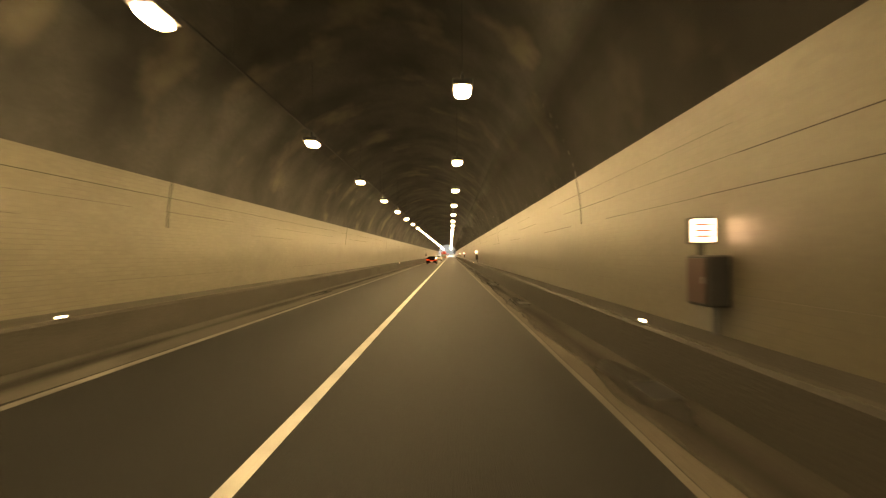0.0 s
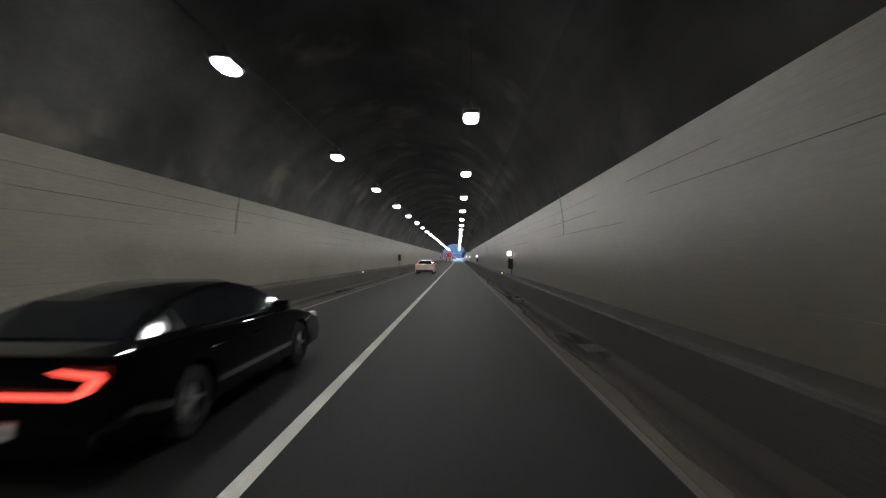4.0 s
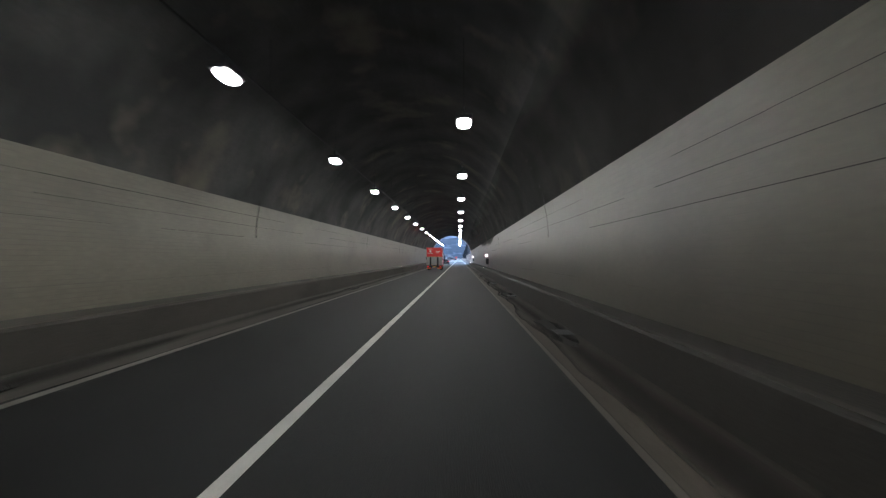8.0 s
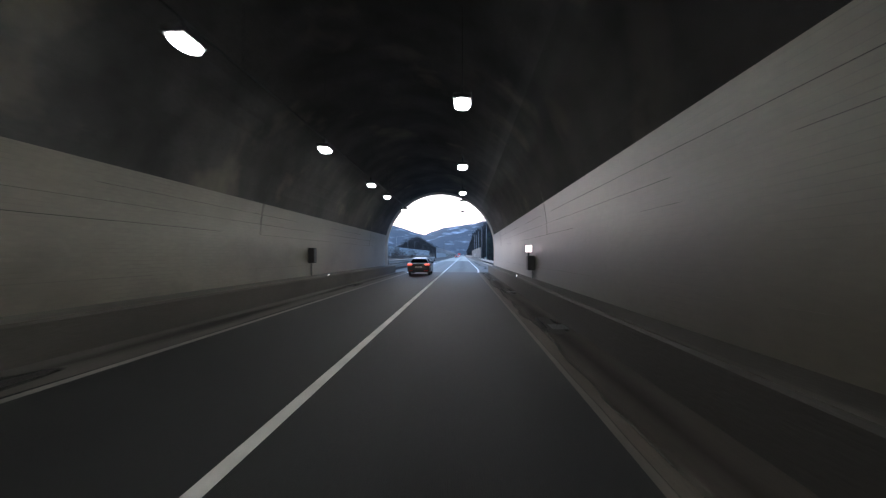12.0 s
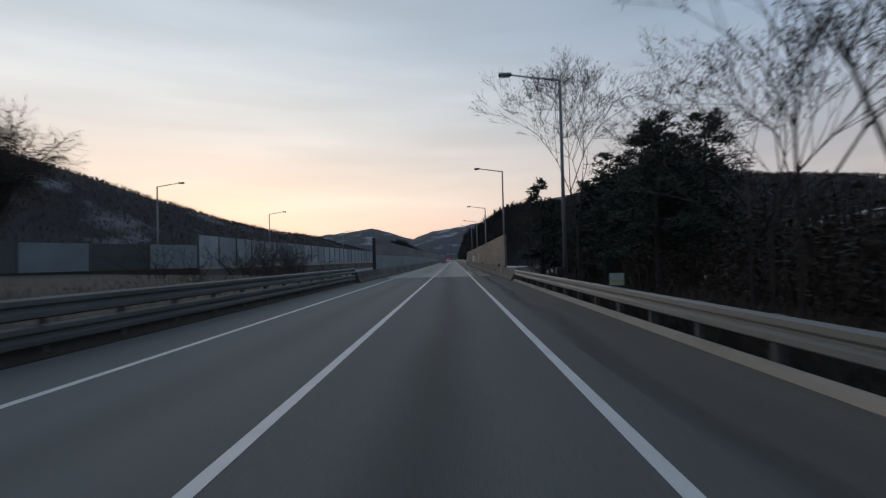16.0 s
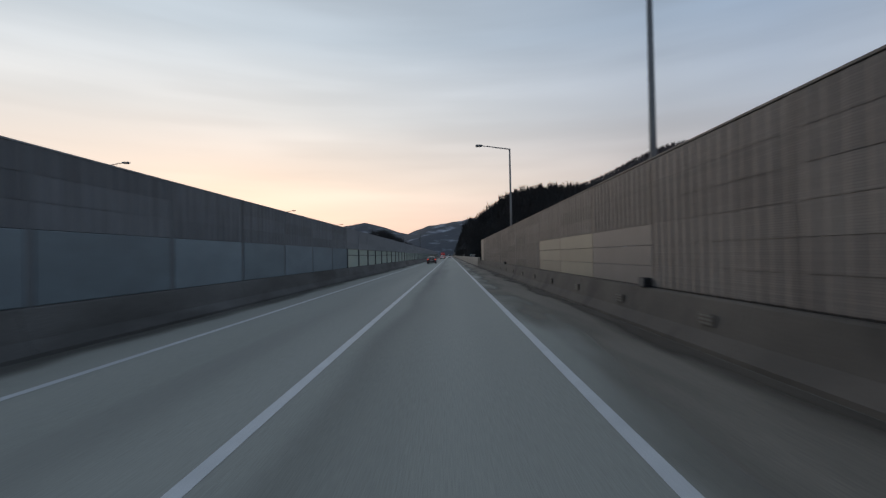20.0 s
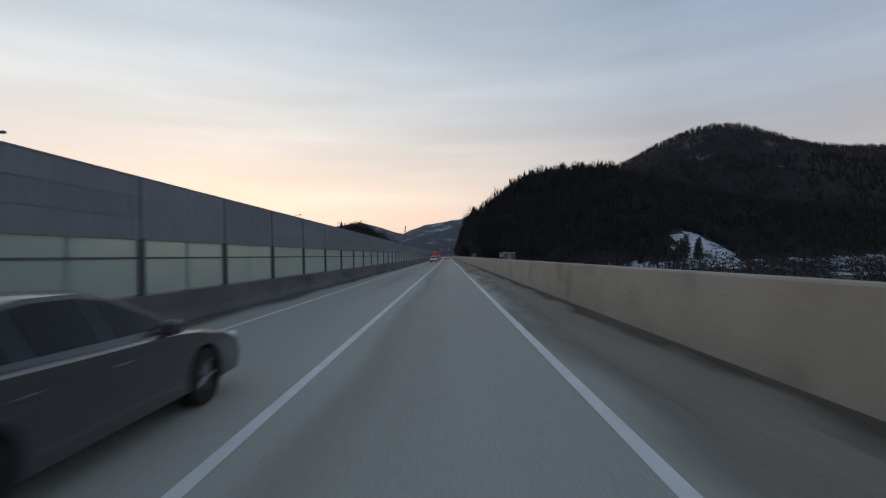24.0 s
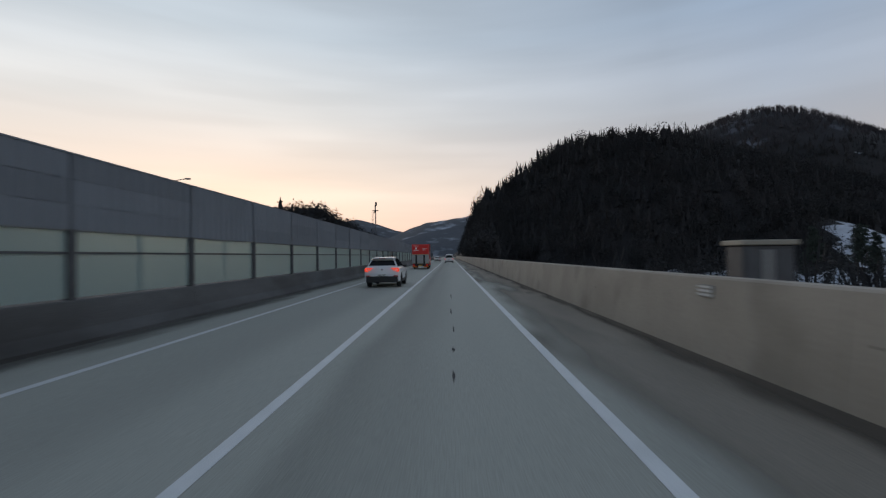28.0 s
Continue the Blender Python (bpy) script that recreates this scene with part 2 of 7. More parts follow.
M_PANEL_DARK = mat("sound_panel_dark_slate", (0.165, 0.182, 0.202), 0.65, metal=0.2, var=0.6, scale=1.6, stretch=(1, 2.2, 0.3), fine=0.3, fine_scale=60, bump=0.3, bump_scale=80, tint=(0.105, 0.113, 0.123), per_object=0.22)
M_PANEL_BLUE = mat("sound_panel_blue_grey", (0.195, 0.250, 0.285), 0.6, metal=0.2, var=0.7, scale=0.8, stretch=(1, 0.6, 1.5), fine=0.2, fine_scale=50, bump=0.2, bump_scale=60, tint=(0.15, 0.185, 0.215), per_object=0.12)
M_PANEL_LEFT = mat("sound_panel_dull_grey", (0.225, 0.245, 0.268), 0.65, metal=0.2, var=0.4, scale=1.0, stretch=(1, 1.2, 0.6), fine=0.3, fine_scale=60, bump=0.3, bump_scale=80, tint=(0.185, 0.20, 0.217), per_object=0.10)
M_CONC_BROWN = mat("brown_stained_barrier", (0.165, 0.140, 0.115), 0.9, var=0.6, scale=0.7, fine=0.3, fine_scale=25, bump=0.3, bump_scale=25, tint=(0.10, 0.086, 0.072), stain=(0.055, 0.048, 0.042), stain_scale=0.5, stain_at=(0.56, 0.76))
M_PANEL_PALE = mat("sound_panel_new_cream", (0.34, 0.31, 0.245), 0.55, metal=0.1, var=0.3, scale=1.0, fine=0.2, tint=(0.28, 0.255, 0.205), per_object=0.12)
M_PANEL_FLAT = mat("sound_panel_flat_grey", (0.215, 0.20, 0.195), 0.55, metal=0.2, var=0.35, scale=1.0, fine=0.15, tint=(0.165, 0.155, 0.15), per_object=0.05)
M_ZINC = mat("galvanised_steel", (0.26, 0.27, 0.265), 0.5, metal=0.7, var=0.5, scale=2.0, fine=0.3, fine_scale=40, bump=0.15, bump_scale=50, tint=(0.27, 0.27, 0.27))
# darker copy of the steel, shade of the face turned from the sun
M_ZINC_SHADED = mat("galvanised_steel_shaded", (0.145, 0.165, 0.165), 0.6, metal=0.5, var=0.7, scale=1.2, stretch=(1, 0.3, 1), fine=0.3, fine_scale=40, bump=0.15, bump_scale=50, tint=(0.09, 0.105, 0.105))
M_POST = mat("weathered_steel_post", (0.13, 0.135, 0.14), 0.6, metal=0.5, var=0.4, scale=3.0, fine=0.2, tint=(0.08, 0.08, 0.085))
M_POLE = mat("lamp_post_paint", (0.20, 0.205, 0.21), 0.5, metal=0.4, var=0.3, scale=3.0, fine=0.15)
M_DARK = mat("dark_fitting", (0.02, 0.02, 0.022), 0.6, var=0.4, scale=8.0, fine=0.2)
M_WHITE = mat("white_plate", (0.70, 0.69, 0.66), 0.6, var=0.3, scale=6.0, fine=0.25)
M_LAMPGLASS = mat("lamp_diffuser_lit", (0.9, 0.9, 0.85), 0.4, var=0.0, emit=(1.0, 0.84, 0.60), strength=54.0)
# left row is set slightly stronger than the right row
M_LAMPGLASS_LEFT = mat("lamp_diffuser_left", (0.9, 0.9, 0.85), 0.4, var=0.0, emit=(1.0, 0.84, 0.60), strength=58.0)
M_SIGNLIT = mat("sign_face_lit", (0.8, 0.6, 0.6), 0.4, var=0.0, emit=(1.0, 0.72, 0.60), strength=1.5)
M_MARK = mat("kerb_marker_lit", (0.9, 0.9, 0.9), 0.4, var=0.0, emit=(1.0, 0.9, 0.75), strength=6.0)
M_BARK = mat("bark", (0.050, 0.042, 0.036), 0.95, var=0.5, scale=6.0, fine=0.4, fine_scale=30, bump=0.6, bump_scale=25)
M_NEEDLE = mat("pine_needles", (0.052, 0.070, 0.056), 0.9, var=0.6, scale=1.5, tint=(0.034, 0.044, 0.038), per_object=0.2)
M_TWIG = mat("bare_twigs", (0.060, 0.048, 0.040), 0.95, var=0.4, scale=4.0)
M_FOREST = mat("winter_forest", (0.021, 0.023, 0.024), 0.95, var=0.7, scale=0.05, tint=(0.030, 0.027, 0.026))
M_GROUND = mat("winter_ground", (0.046, 0.038, 0.029), 0.95, var=0.7, scale=0.06, fine=0.5, fine_scale=1.5, tint=(0.035, 0.030, 0.024), bump=0.6, bump_scale=2.0, stain=(0.62, 0.66, 0.72), stain_scale=0.017, stain_at=(0.60, 0.63))
M_HILL = mat("wooded_hillside", (0.020, 0.020, 0.021), 0.95, var=0.7, scale=0.03, fine=0.5, fine_scale=0.6, tint=(0.022, 0.018, 0.016), bump=0.8, bump_scale=0.8, stain=(0.24, 0.26, 0.29), stain_scale=0.06, stain_at=(0.70, 0.74))
M_VERGE = mat("dry_verge", (0.056, 0.045, 0.035), 0.95, var=0.8, scale=0.25, fine=0.6, fine_scale=6.0, tint=(0.028, 0.025, 0.022), bump=0.8, bump_scale=5.0)
M_SNOW = mat("old_snow", (0.60, 0.64, 0.70), 0.8, var=0.5, scale=0.15, tint=(0.30, 0.31, 0.33), fine=0.3, fine_scale=1.2, stain=(0.05, 0.042, 0.036), stain_scale=0.16, stain_at=(0.56, 0.62))
M_RIDGEGROUND = mat("ridge_ground", (0.025, 0.024, 0.025), 0.95, var=0.6, scale=0.02, tint=(0.018, 0.018, 0.020), fine=0.4, fine_scale=0.3, stain=(0.22, 0.24, 0.28), stain_scale=0.016, stain_at=(0.57, 0.76))
M_RIDGE = mat("bare_ridge_woods", (0.058, 0.053, 0.056), 0.95, var=0.6, scale=0.02, tint=(0.038, 0.037, 0.042))
M_VALLEY = mat("snowy_valley_floor", (0.040, 0.034, 0.027), 0.95, var=0.7, scale=0.08, fine=0.5, fine_scale=1.5, tint=(0.025, 0.022, 0.018), bump=0.6, bump_scale=2.0, stain=(0.50, 0.54, 0.60), stain_scale=0.055, stain_at=(0.49, 0.53))
M_PLATEGREY = mat("plate_grey", (0.30, 0.28, 0.25), 0.6, var=0.4, scale=6.0)
# haze of distance is mixed into this slope colour as blue-grey
M_FAR = mat("far_slope_hazed", (0.060, 0.070, 0.085), 0.95, var=0.6, scale=0.012, tint=(0.085, 0.09, 0.10), fine=0.3, fine_scale=0.08, stain=(0.42, 0.46, 0.52), stain_scale=0.016, stain_at=(0.56, 0.76))


def glass_mat(name, tint, rough, alpha_mix):
    m = bpy.data.materials.new(name)
    m.use_nodes = True
    b = m.node_tree.nodes["Principled BSDF"]
    b.inputs["Base Color"].default_value = (*tint, 1)
    b.inputs["Roughness"].default_value = rough
    b.inputs["Transmission Weight"].default_value = alpha_mix
    b.inputs["IOR"].default_value = 1.3
    return m


M_PANE = glass_mat("grimy_clear_panel", (0.46, 0.56, 0.53), 0.40, 0.5)
M_PANE_ORANGE = glass_mat("amber_panel", (0.62, 0.46, 0.345), 0.42, 0.6)

# ================= building helpers =================
def part(name, bm, material, parent=None, label="", smooth=False):
    """Links a bmesh as one mesh object, under its thing or part."""
    me = bpy.data.meshes.new(name)
    bm.normal_update()
    bm.to_mesh(me)
    bm.free()
    me.materials.append(material)
    if smooth:
        for p in me.polygons:
            p.use_smooth = True
    ob = new(name, me)
    if parent is not None:
        ob.parent = parent
    if label:
        ob["label"] = label
    return ob


def share(name, src, m, parent=None):
    """Another object on the mesh of src, at the pose m."""
    ob = new(name, src.data)
    ob.matrix_basis = m
    ob.parent = parent
    return ob


def thing(name, m, label, category, group="", kind=""):
    ob = new(name)
    ob.empty_display_size = 0.2
    ob.matrix_basis = m
    return tagged(ob, label, category, group, kind)


def add_box(bm, x0, x1, y0, y1, z0, z1, bevel=0.0):
    v = [bm.verts.new((x, y, z)) for x in (x0, x1) for y in (y0, y1) for z in (z0, z1)]
    fs = [bm.faces.new([v[i] for i in q]) for q in ((0, 1, 3, 2), (4, 6, 7, 5), (0, 4, 5, 1), (2, 3, 7, 6), (0, 2, 6, 4), (1, 5, 7, 3))]
    if bevel:
        es = list({e for f in fs for e in f.edges})
        bmesh.ops.bevel(bm, geom=es, offset=bevel, segments=1, affect="EDGES")
    return bm


def box(x0, x1, y0, y1, z0, z1, bevel=0.0):
    return add_box(bmesh.new(), x0, x1, y0, y1, z0, z1, bevel)


def add_prism(bm, profile, y0, y1, cuts=1):
    """A closed profile of (x, z) points drawn out along y."""
    rings = [[bm.verts.new((x, y0 + (y1 - y0) * k / cuts, z)) for x, z in profile] for k in range(cuts + 1)]
    n = len(profile)
    for a, b in zip(rings, rings[1:]):
        for i in range(n):
            bm.faces.new((a[i], a[(i + 1) % n], b[(i + 1) % n], b[i]))
    bm.faces.new(rings[0][::-1])
    bm.faces.new(rings[-1])
    bmesh.ops.recalc_face_normals(bm, faces=bm.faces[:])
    return bm


def prism(profile, y0, y1, cuts=1):
    return add_prism(bmesh.new(), profile, y0, y1, cuts)


def add_tube(bm, p0, p1, r0, r1, sides=8):
    p0, p1 = Vector(p0), Vector(p1)
    q = (p1 - p0).to_track_quat("Z", "Y")
    a, b = [], []
    for i in range(sides):
        w = 2 * math.pi * i / sides
        d = q @ Vector((math.cos(w), math.sin(w), 0))
        a.append(bm.verts.new(p0 + d * r0))
        b.append(bm.verts.new(p1 + d * r1))
    for i in range(sides):
        j = (i + 1) % sides
        bm.faces.new((a[i], a[j], b[j], b[i]))
    bm.faces.new(a[::-1])
    bm.faces.new(b)
    return bm
# ================= road =================
PORTAL = 279.0
JOINT = 360.6
Y0, YEND = -40.0, 1500.0
LINE_L, LINE_R = (-3.36, 3.34), (-3.54, 3.59)

def slab(name, x0, x1, y0, y1, material, label, z=0.0, depth=0.4, category="road"):
    return tagged(part(name, box(x0, x1, y0, y1, z - depth, z), material), label, category, kind="structure")


slab("road_tunnel", -4.75, 4.35, Y0, PORTAL, M_TUNNEL_ROAD, "worn asphalt carriageway inside the tunnel, coloured dark for dim light")
slab("road_open", -6.6, 6.6, PORTAL, JOINT - 0.15, M_ASPHALT, "dark grey asphalt carriageway outside the tunnel portal")
slab("road_deck", -5.6, 6.6, JOINT + 0.15, YEND, M_DECK, "worn grey concrete deck of the two-lane carriageway")
# expansion joint: two steel combs
joint = thing("expansion_joint", pose(0, JOINT, 0), "toothed steel expansion joint across the deck", "joint", kind="structure")
part("joint_bed", box(-5.6, 6.6, -0.15, 0.15, -0.4, -0.03), M_DARK, joint)
bm = bmesh.new()
for i in range(122):
    add_box(bm, -5.6 + i * 0.1, -5.54 + i * 0.1, -0.15, 0.06, -0.03, 0.004)
    add_box(bm, -5.55 + i * 0.1, -5.5 + i * 0.1, -0.06, 0.15, -0.03, 0.003)
part("joint_comb", bm, M_ZINC, joint)

def line(name, x0, x1, y0, y1, half, material, label, z=0.004):
    """A painted line from (x0, y0) to (x1, y1)."""
    bm = bmesh.new()
    n = max(2, int((y1 - y0) / 20))
    rows = []
    for k in range(n + 1):
        f = k / n
        x, y = x0 + (x1 - x0) * f, y0 + (y1 - y0) * f
        rows.append((bm.verts.new((x - half, y, z)), bm.verts.new((x + half, y, z))))
    for a, b in zip(rows, rows[1:]):
        bm.faces.new((a[0], a[1], b[1], b[0]))
    return tagged(part(name, bm, material), label, "road marking", kind="structure")


for nm, xa, xb, half, mt, lb in (("left_edge", LINE_L[0], LINE_R[0], 0.075, M_LINE_TUNNEL, "thin worn white edge line beside the median"),
                                 ("centre", 0.0, 0.0, 0.077, M_LINE_WORN, "solid white line between the two lanes"),
                                 ("right_edge", LINE_L[1] - 0.012, LINE_R[1] - 0.012, 0.080, M_LINE_SOILED, "white edge line beside the right shoulder")):
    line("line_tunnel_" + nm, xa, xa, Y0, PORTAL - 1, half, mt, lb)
    line("line_portal_" + nm, xa, xb, PORTAL - 1, PORTAL + 9, half, M_LINE, lb)
    line("line_open_" + nm, xb, xb, PORTAL + 9, JOINT - 0.16, half, M_LINE, lb)
    line("line_deck_" + nm, xb, xb, JOINT + 0.16, 900, half, M_LINE, lb)
# dusty strip between the edge line and the walkway in the tunnel


def dirt_shade_mat(name, base, tint, cover, sharp, stretch, fade_in, fade_out, scale=0.8, most=0.92):
    """Loose dirt, soot and painted shade lying on a surface: thick or thin by noise, thinning out towards both edges of
    its strip.
    """
    m = mat(name, base, 0.95, var=0.8, scale=scale * 1.7, stretch=stretch, fine=0.4, fine_scale=40, tint=tint, bump=0.3, bump_scale=40)
    n, l = m.node_tree.nodes, m.node_tree.links
    tc = n.new("ShaderNodeTexCoord")
    sp = n.new("ShaderNodeSeparateXYZ")
    l.new(tc.outputs["Generated"], sp.inputs[0])
    ramp = n.new("ShaderNodeValToRGB")
    es = ramp.color_ramp.elements
    es[0].position, es[0].color = 0.0, (0, 0, 0, 1) if fade_in else (1, 1, 1, 1)
    es[1].position, es[1].color = 1.0, (0, 0, 0, 1) if fade_out else (1, 1, 1, 1)
    for p in ((fade_in,) if fade_in else ()) + ((1 - fade_out,) if fade_out else ()):
        es.new(p).color = (1, 1, 1, 1)
    l.new(sp.outputs["X"], ramp.inputs["Fac"])
    geo = n.new("ShaderNodeNewGeometry")
    mp = n.new("ShaderNodeMapping")
    mp.inputs["Scale"].default_value = stretch
    l.new(geo.outputs["Position"], mp.inputs[0])
    t = n.new("ShaderNodeTexNoise")
    t.inputs["Scale"].default_value, t.inputs["Detail"].default_value = scale, 2.5
    l.new(mp.outputs[0], t.inputs["Vector"])
    k = n.new("ShaderNodeMath")
    k.operation = "MULTIPLY_ADD"
    k.inputs[1].default_value = 0.45
    l.new(ramp.outputs[0], k.inputs[0])
    l.new(t.outputs["Fac"], k.inputs[2])
    r = n.new("ShaderNodeMapRange")
    r.interpolation_type = "SMOOTHSTEP"
    edge = 0.95 - cover * 0.45
    r.inputs["From Min"].default_value, r.inputs["From Max"].default_value = edge - sharp, edge + sharp
    r.inputs["To Max"].default_value = most
    l.new(k.outputs[0], r.inputs["Value"])
    l.new(r.outputs[0], n["Principled BSDF"].inputs["Alpha"])
    return m


D_PALE = dirt_shade_mat("pale_road_dust", (0.092, 0.081, 0.065), (0.062, 0.054, 0.043), 0.62, 0.16, (1, 0.2, 1), 0.1, 0.8, 1.2)
D_BROWN = dirt_shade_mat("brown_road_dust", (0.047, 0.039, 0.030), (0.029, 0.024, 0.019), 0.95, 0.14, (1, 0.15, 1), 0.2, 0, 0.9)
D_LEFT = dirt_shade_mat("grey_gutter_dust", (0.080, 0.074, 0.062), (0.05, 0.046, 0.038), 0.95, 0.14, (1, 0.15, 1), 0, 0.2, 0.9)
D_WET = dirt_shade_mat("damp_gutter_smear", (0.018, 0.015, 0.013), (0.028, 0.024, 0.020), 0.40, 0.24, (1, 0.14, 1), 0.5, 0.5, 1.0, 0.6)
line("dust_brown_right", 3.82, 3.82, Y0, PORTAL, 0.48, D_BROWN, "brown dust along the right edge of the tunnel road", 0.003)
line("dust_pale_right", 3.51, 3.51, Y0, PORTAL, 0.19, D_PALE, "pale dust along the soiled edge line", 0.006)
line("dust_damp_right", 3.88, 3.88, Y0, PORTAL, 0.32, D_WET, "dark damp smear along the tunnel gutter", 0.007)
line("dust_left", -4.08, -4.08, Y0, PORTAL, 0.63, D_LEFT, "grey dust along the left edge of the tunnel road", 0.003)
line("dust_damp_left", -4.15, -4.15, Y0, PORTAL, 0.40, D_WET, "dark damp smear along the left gutter", 0.006)
D_DECK = dirt_shade_mat("deck_shoulder_dust", (0.315, 0.276, 0.222), (0.24, 0.21, 0.168), 0.70, 0.22, (1, 0.16, 1), 0.8, 0, 0.7)
D_GRIME = dirt_shade_mat("deck_gutter_grime", (0.140, 0.118, 0.092), (0.070, 0.060, 0.048), 0.40, 0.20, (1, 0.22, 1), 0.85, 0, 1.0)
D_GRIME_LEFT = dirt_shade_mat("left_gutter_grime", (0.12, 0.112, 0.10), (0.07, 0.065, 0.058), 0.55, 0.25, (1, 0.22, 1), 0, 0.85, 1.0, 0.6)
D_WEAR = dirt_shade_mat("open_shoulder_dirt", (0.150, 0.136, 0.118), (0.11, 0.100, 0.088), 0.72, 0.18, (1, 0.12, 1), 0.6, 0, 0.6)
for nm, ya, yb in (("wall", JOINT + 0.16, 472.0), ("deck", 472.0, 900.0)):
    line("dust_shoulder_" + nm, 4.85, 4.85, ya, yb, 1.20, D_DECK, "brown dust drifted over the deck shoulder", 0.003)
    line("gutter_grime_" + nm, 5.66, 5.66, ya, yb, 0.40, D_GRIME, "dark grime and grit along the barrier foot", 0.006)
    line("gutter_grime_left_" + nm, -4.78, -4.78, ya, yb, 0.42, D_GRIME_LEFT, "dark grit along the foot of the left barrier", 0.006)
line("dirt_open_right", 5.2, 5.2, PORTAL + 9, JOINT - 0.16, 1.0, D_WEAR, "dry dirt along the open asphalt shoulder", 0.003)

# ================= tunnel =================
TX, TZ, TR = -0.38, 2.40, 5.28          # axis, springing height, radius
WALL_TOP = 3.56

def arch_point(a, r):
    return TX + r * math.cos(a), TZ + r * math.sin(a)


def shell(name, pts_in, pts_out, y0, y1, material, label, category="tunnel wall", cuts=40):
    prof = pts_in + pts_out[::-1]
    bm = prism(prof, y0, y1, cuts)
    return tagged(part(name, bm, material), label, category, kind="structure")


a_top = math.asin((WALL_TOP - TZ) / TR)
side = [(TX + TR, 0.0), (TX + TR, TZ)] + [arch_point(a_top * k / 5, TR) for k in range(1, 6)]
side_o = [(TX + TR + 0.5, 0.0), (TX + TR + 0.5, TZ)] + [arch_point(a_top * k / 5, TR + 0.5) for k in range(1, 6)]
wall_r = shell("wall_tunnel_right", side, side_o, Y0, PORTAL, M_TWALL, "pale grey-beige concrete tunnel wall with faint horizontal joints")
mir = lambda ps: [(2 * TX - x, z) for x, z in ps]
wall_l = shell("wall_tunnel_left", mir(side), mir(side_o), Y0, PORTAL, M_TWALL_LIT, "pale grey-beige concrete tunnel wall with faint horizontal joints")
arc = [arch_point(a_top + (math.pi - 2 * a_top) * k / 28, TR + 0.03) for k in range(29)]
arc_o = [arch_point(a_top + (math.pi - 2 * a_top) * k / 28, TR + 0.5) for k in range(29)]
shell("ceiling_tunnel", arc, arc_o, Y0, PORTAL, M_VAULT, "dark sooty arched tunnel vault", "tunnel vault")
# horizontal joints: shallow dark fillets, broken where dust has filled them
r_j = random.Random(19)
for sgn, wl_ob in ((1, wall_r), (-1, wall_l)):
    for zj, th, kept in ((3.16, 0.0045, 0.72), (2.80, 0.0045, 0.8), (2.40, 0.0045, 0.6), (1.16, 0.003, 0.8)):
        xj = TX + math.sqrt(max(TR * TR - max(zj - TZ, 0) ** 2, 0))
        bm = bmesh.new()
        y = Y0
        while y < PORTAL - 6:
            ln = r_j.uniform(0.8, 5.0)
            if r_j.random() < kept:
                t_, dz = th * r_j.uniform(0.35, 1.25), r_j.uniform(-0.006, 0.006)
                vs = [bm.verts.new((xx, yy, zz)) for xx in (xj - 0.006, xj + 0.03) for yy in (y, y + ln) for zz in (zj + dz - t_, zj + dz + t_)]
                for f in ((0, 1, 3, 2), (4, 6, 7, 5), (0, 4, 5, 1), (2, 3, 7, 6), (0, 2, 6, 4), (1, 5, 7, 3)):
                    bm.faces.new([vs[q] for q in f])
            y += ln
        if sgn < 0:
            for v in bm.verts:
                v.co.x = 2 * TX - v.co.x
        bmesh.ops.recalc_face_normals(bm, faces=bm.faces[:])
        part("joint_strip", bm, M_KERB if zj > 2 else M_LINE_TUNNEL, wl_ob)


def soot_shade_sheet(name, a0, a1, r, y0, y1, material, label, ledge=0.0, taper=False):
    """A film of soot, and of painted shade, on the curved lining between two angles; with taper it narrows upwards
    towards both ends.
    """
    bm = bmesh.new()
    rows = []
    for k in range(10 if ledge else 9):
        row = []
        for q in range(25):
            wide = max(0.02, math.sin(math.pi * q / 24)) ** 0.6 if taper else 1.0
            x, z = arch_point(a1 - (a1 - a0) * wide * (1 - min(k, 8) / 8), r + (ledge if k > 8 else 0.0))
            row.append(bm.verts.new((x, y0 + (y1 - y0) * q / 24, z)))
        rows.append(row)
    for a, b in zip(rows, rows[1:]):
        for q in range(24):
            bm.faces.new((a[q], a[q + 1], b[q + 1], b[q]))
    tagged(part(name, bm, material, smooth=True), label, "soot", kind="structure")


D_SOOT_WALL = dirt_shade_mat("wall_top_soot", (0.030, 0.025, 0.019), (0.020, 0.017, 0.014), 0.60, 0.26, (1, 0.10, 1), 0, 0.9, 0.8, 0.75)
# vault haunch film is painted shade that darkens the right of the vault
D_SHADE_VAULT = dirt_shade_mat("vault_haunch_shade", (0.026, 0.023, 0.020), (0.017, 0.015, 0.013), 0.80, 0.26, (1, 0.12, 1), 0.6, 0, 0.5, 0.65)
soot_shade_sheet("soot_wall_right", math.asin((2.86 - TZ) / TR), a_top + 0.0008, TR - 0.004, 196, 219, D_SOOT_WALL, "dark soot along the top of the tunnel wall", 0.029, True)
soot_shade_sheet("soot_vault_right", a_top + 0.0015, 0.74, TR + 0.024, Y0 + 1, PORTAL - 1, D_SHADE_VAULT, "dark film painted as shade on the haunch of the tunnel vault")
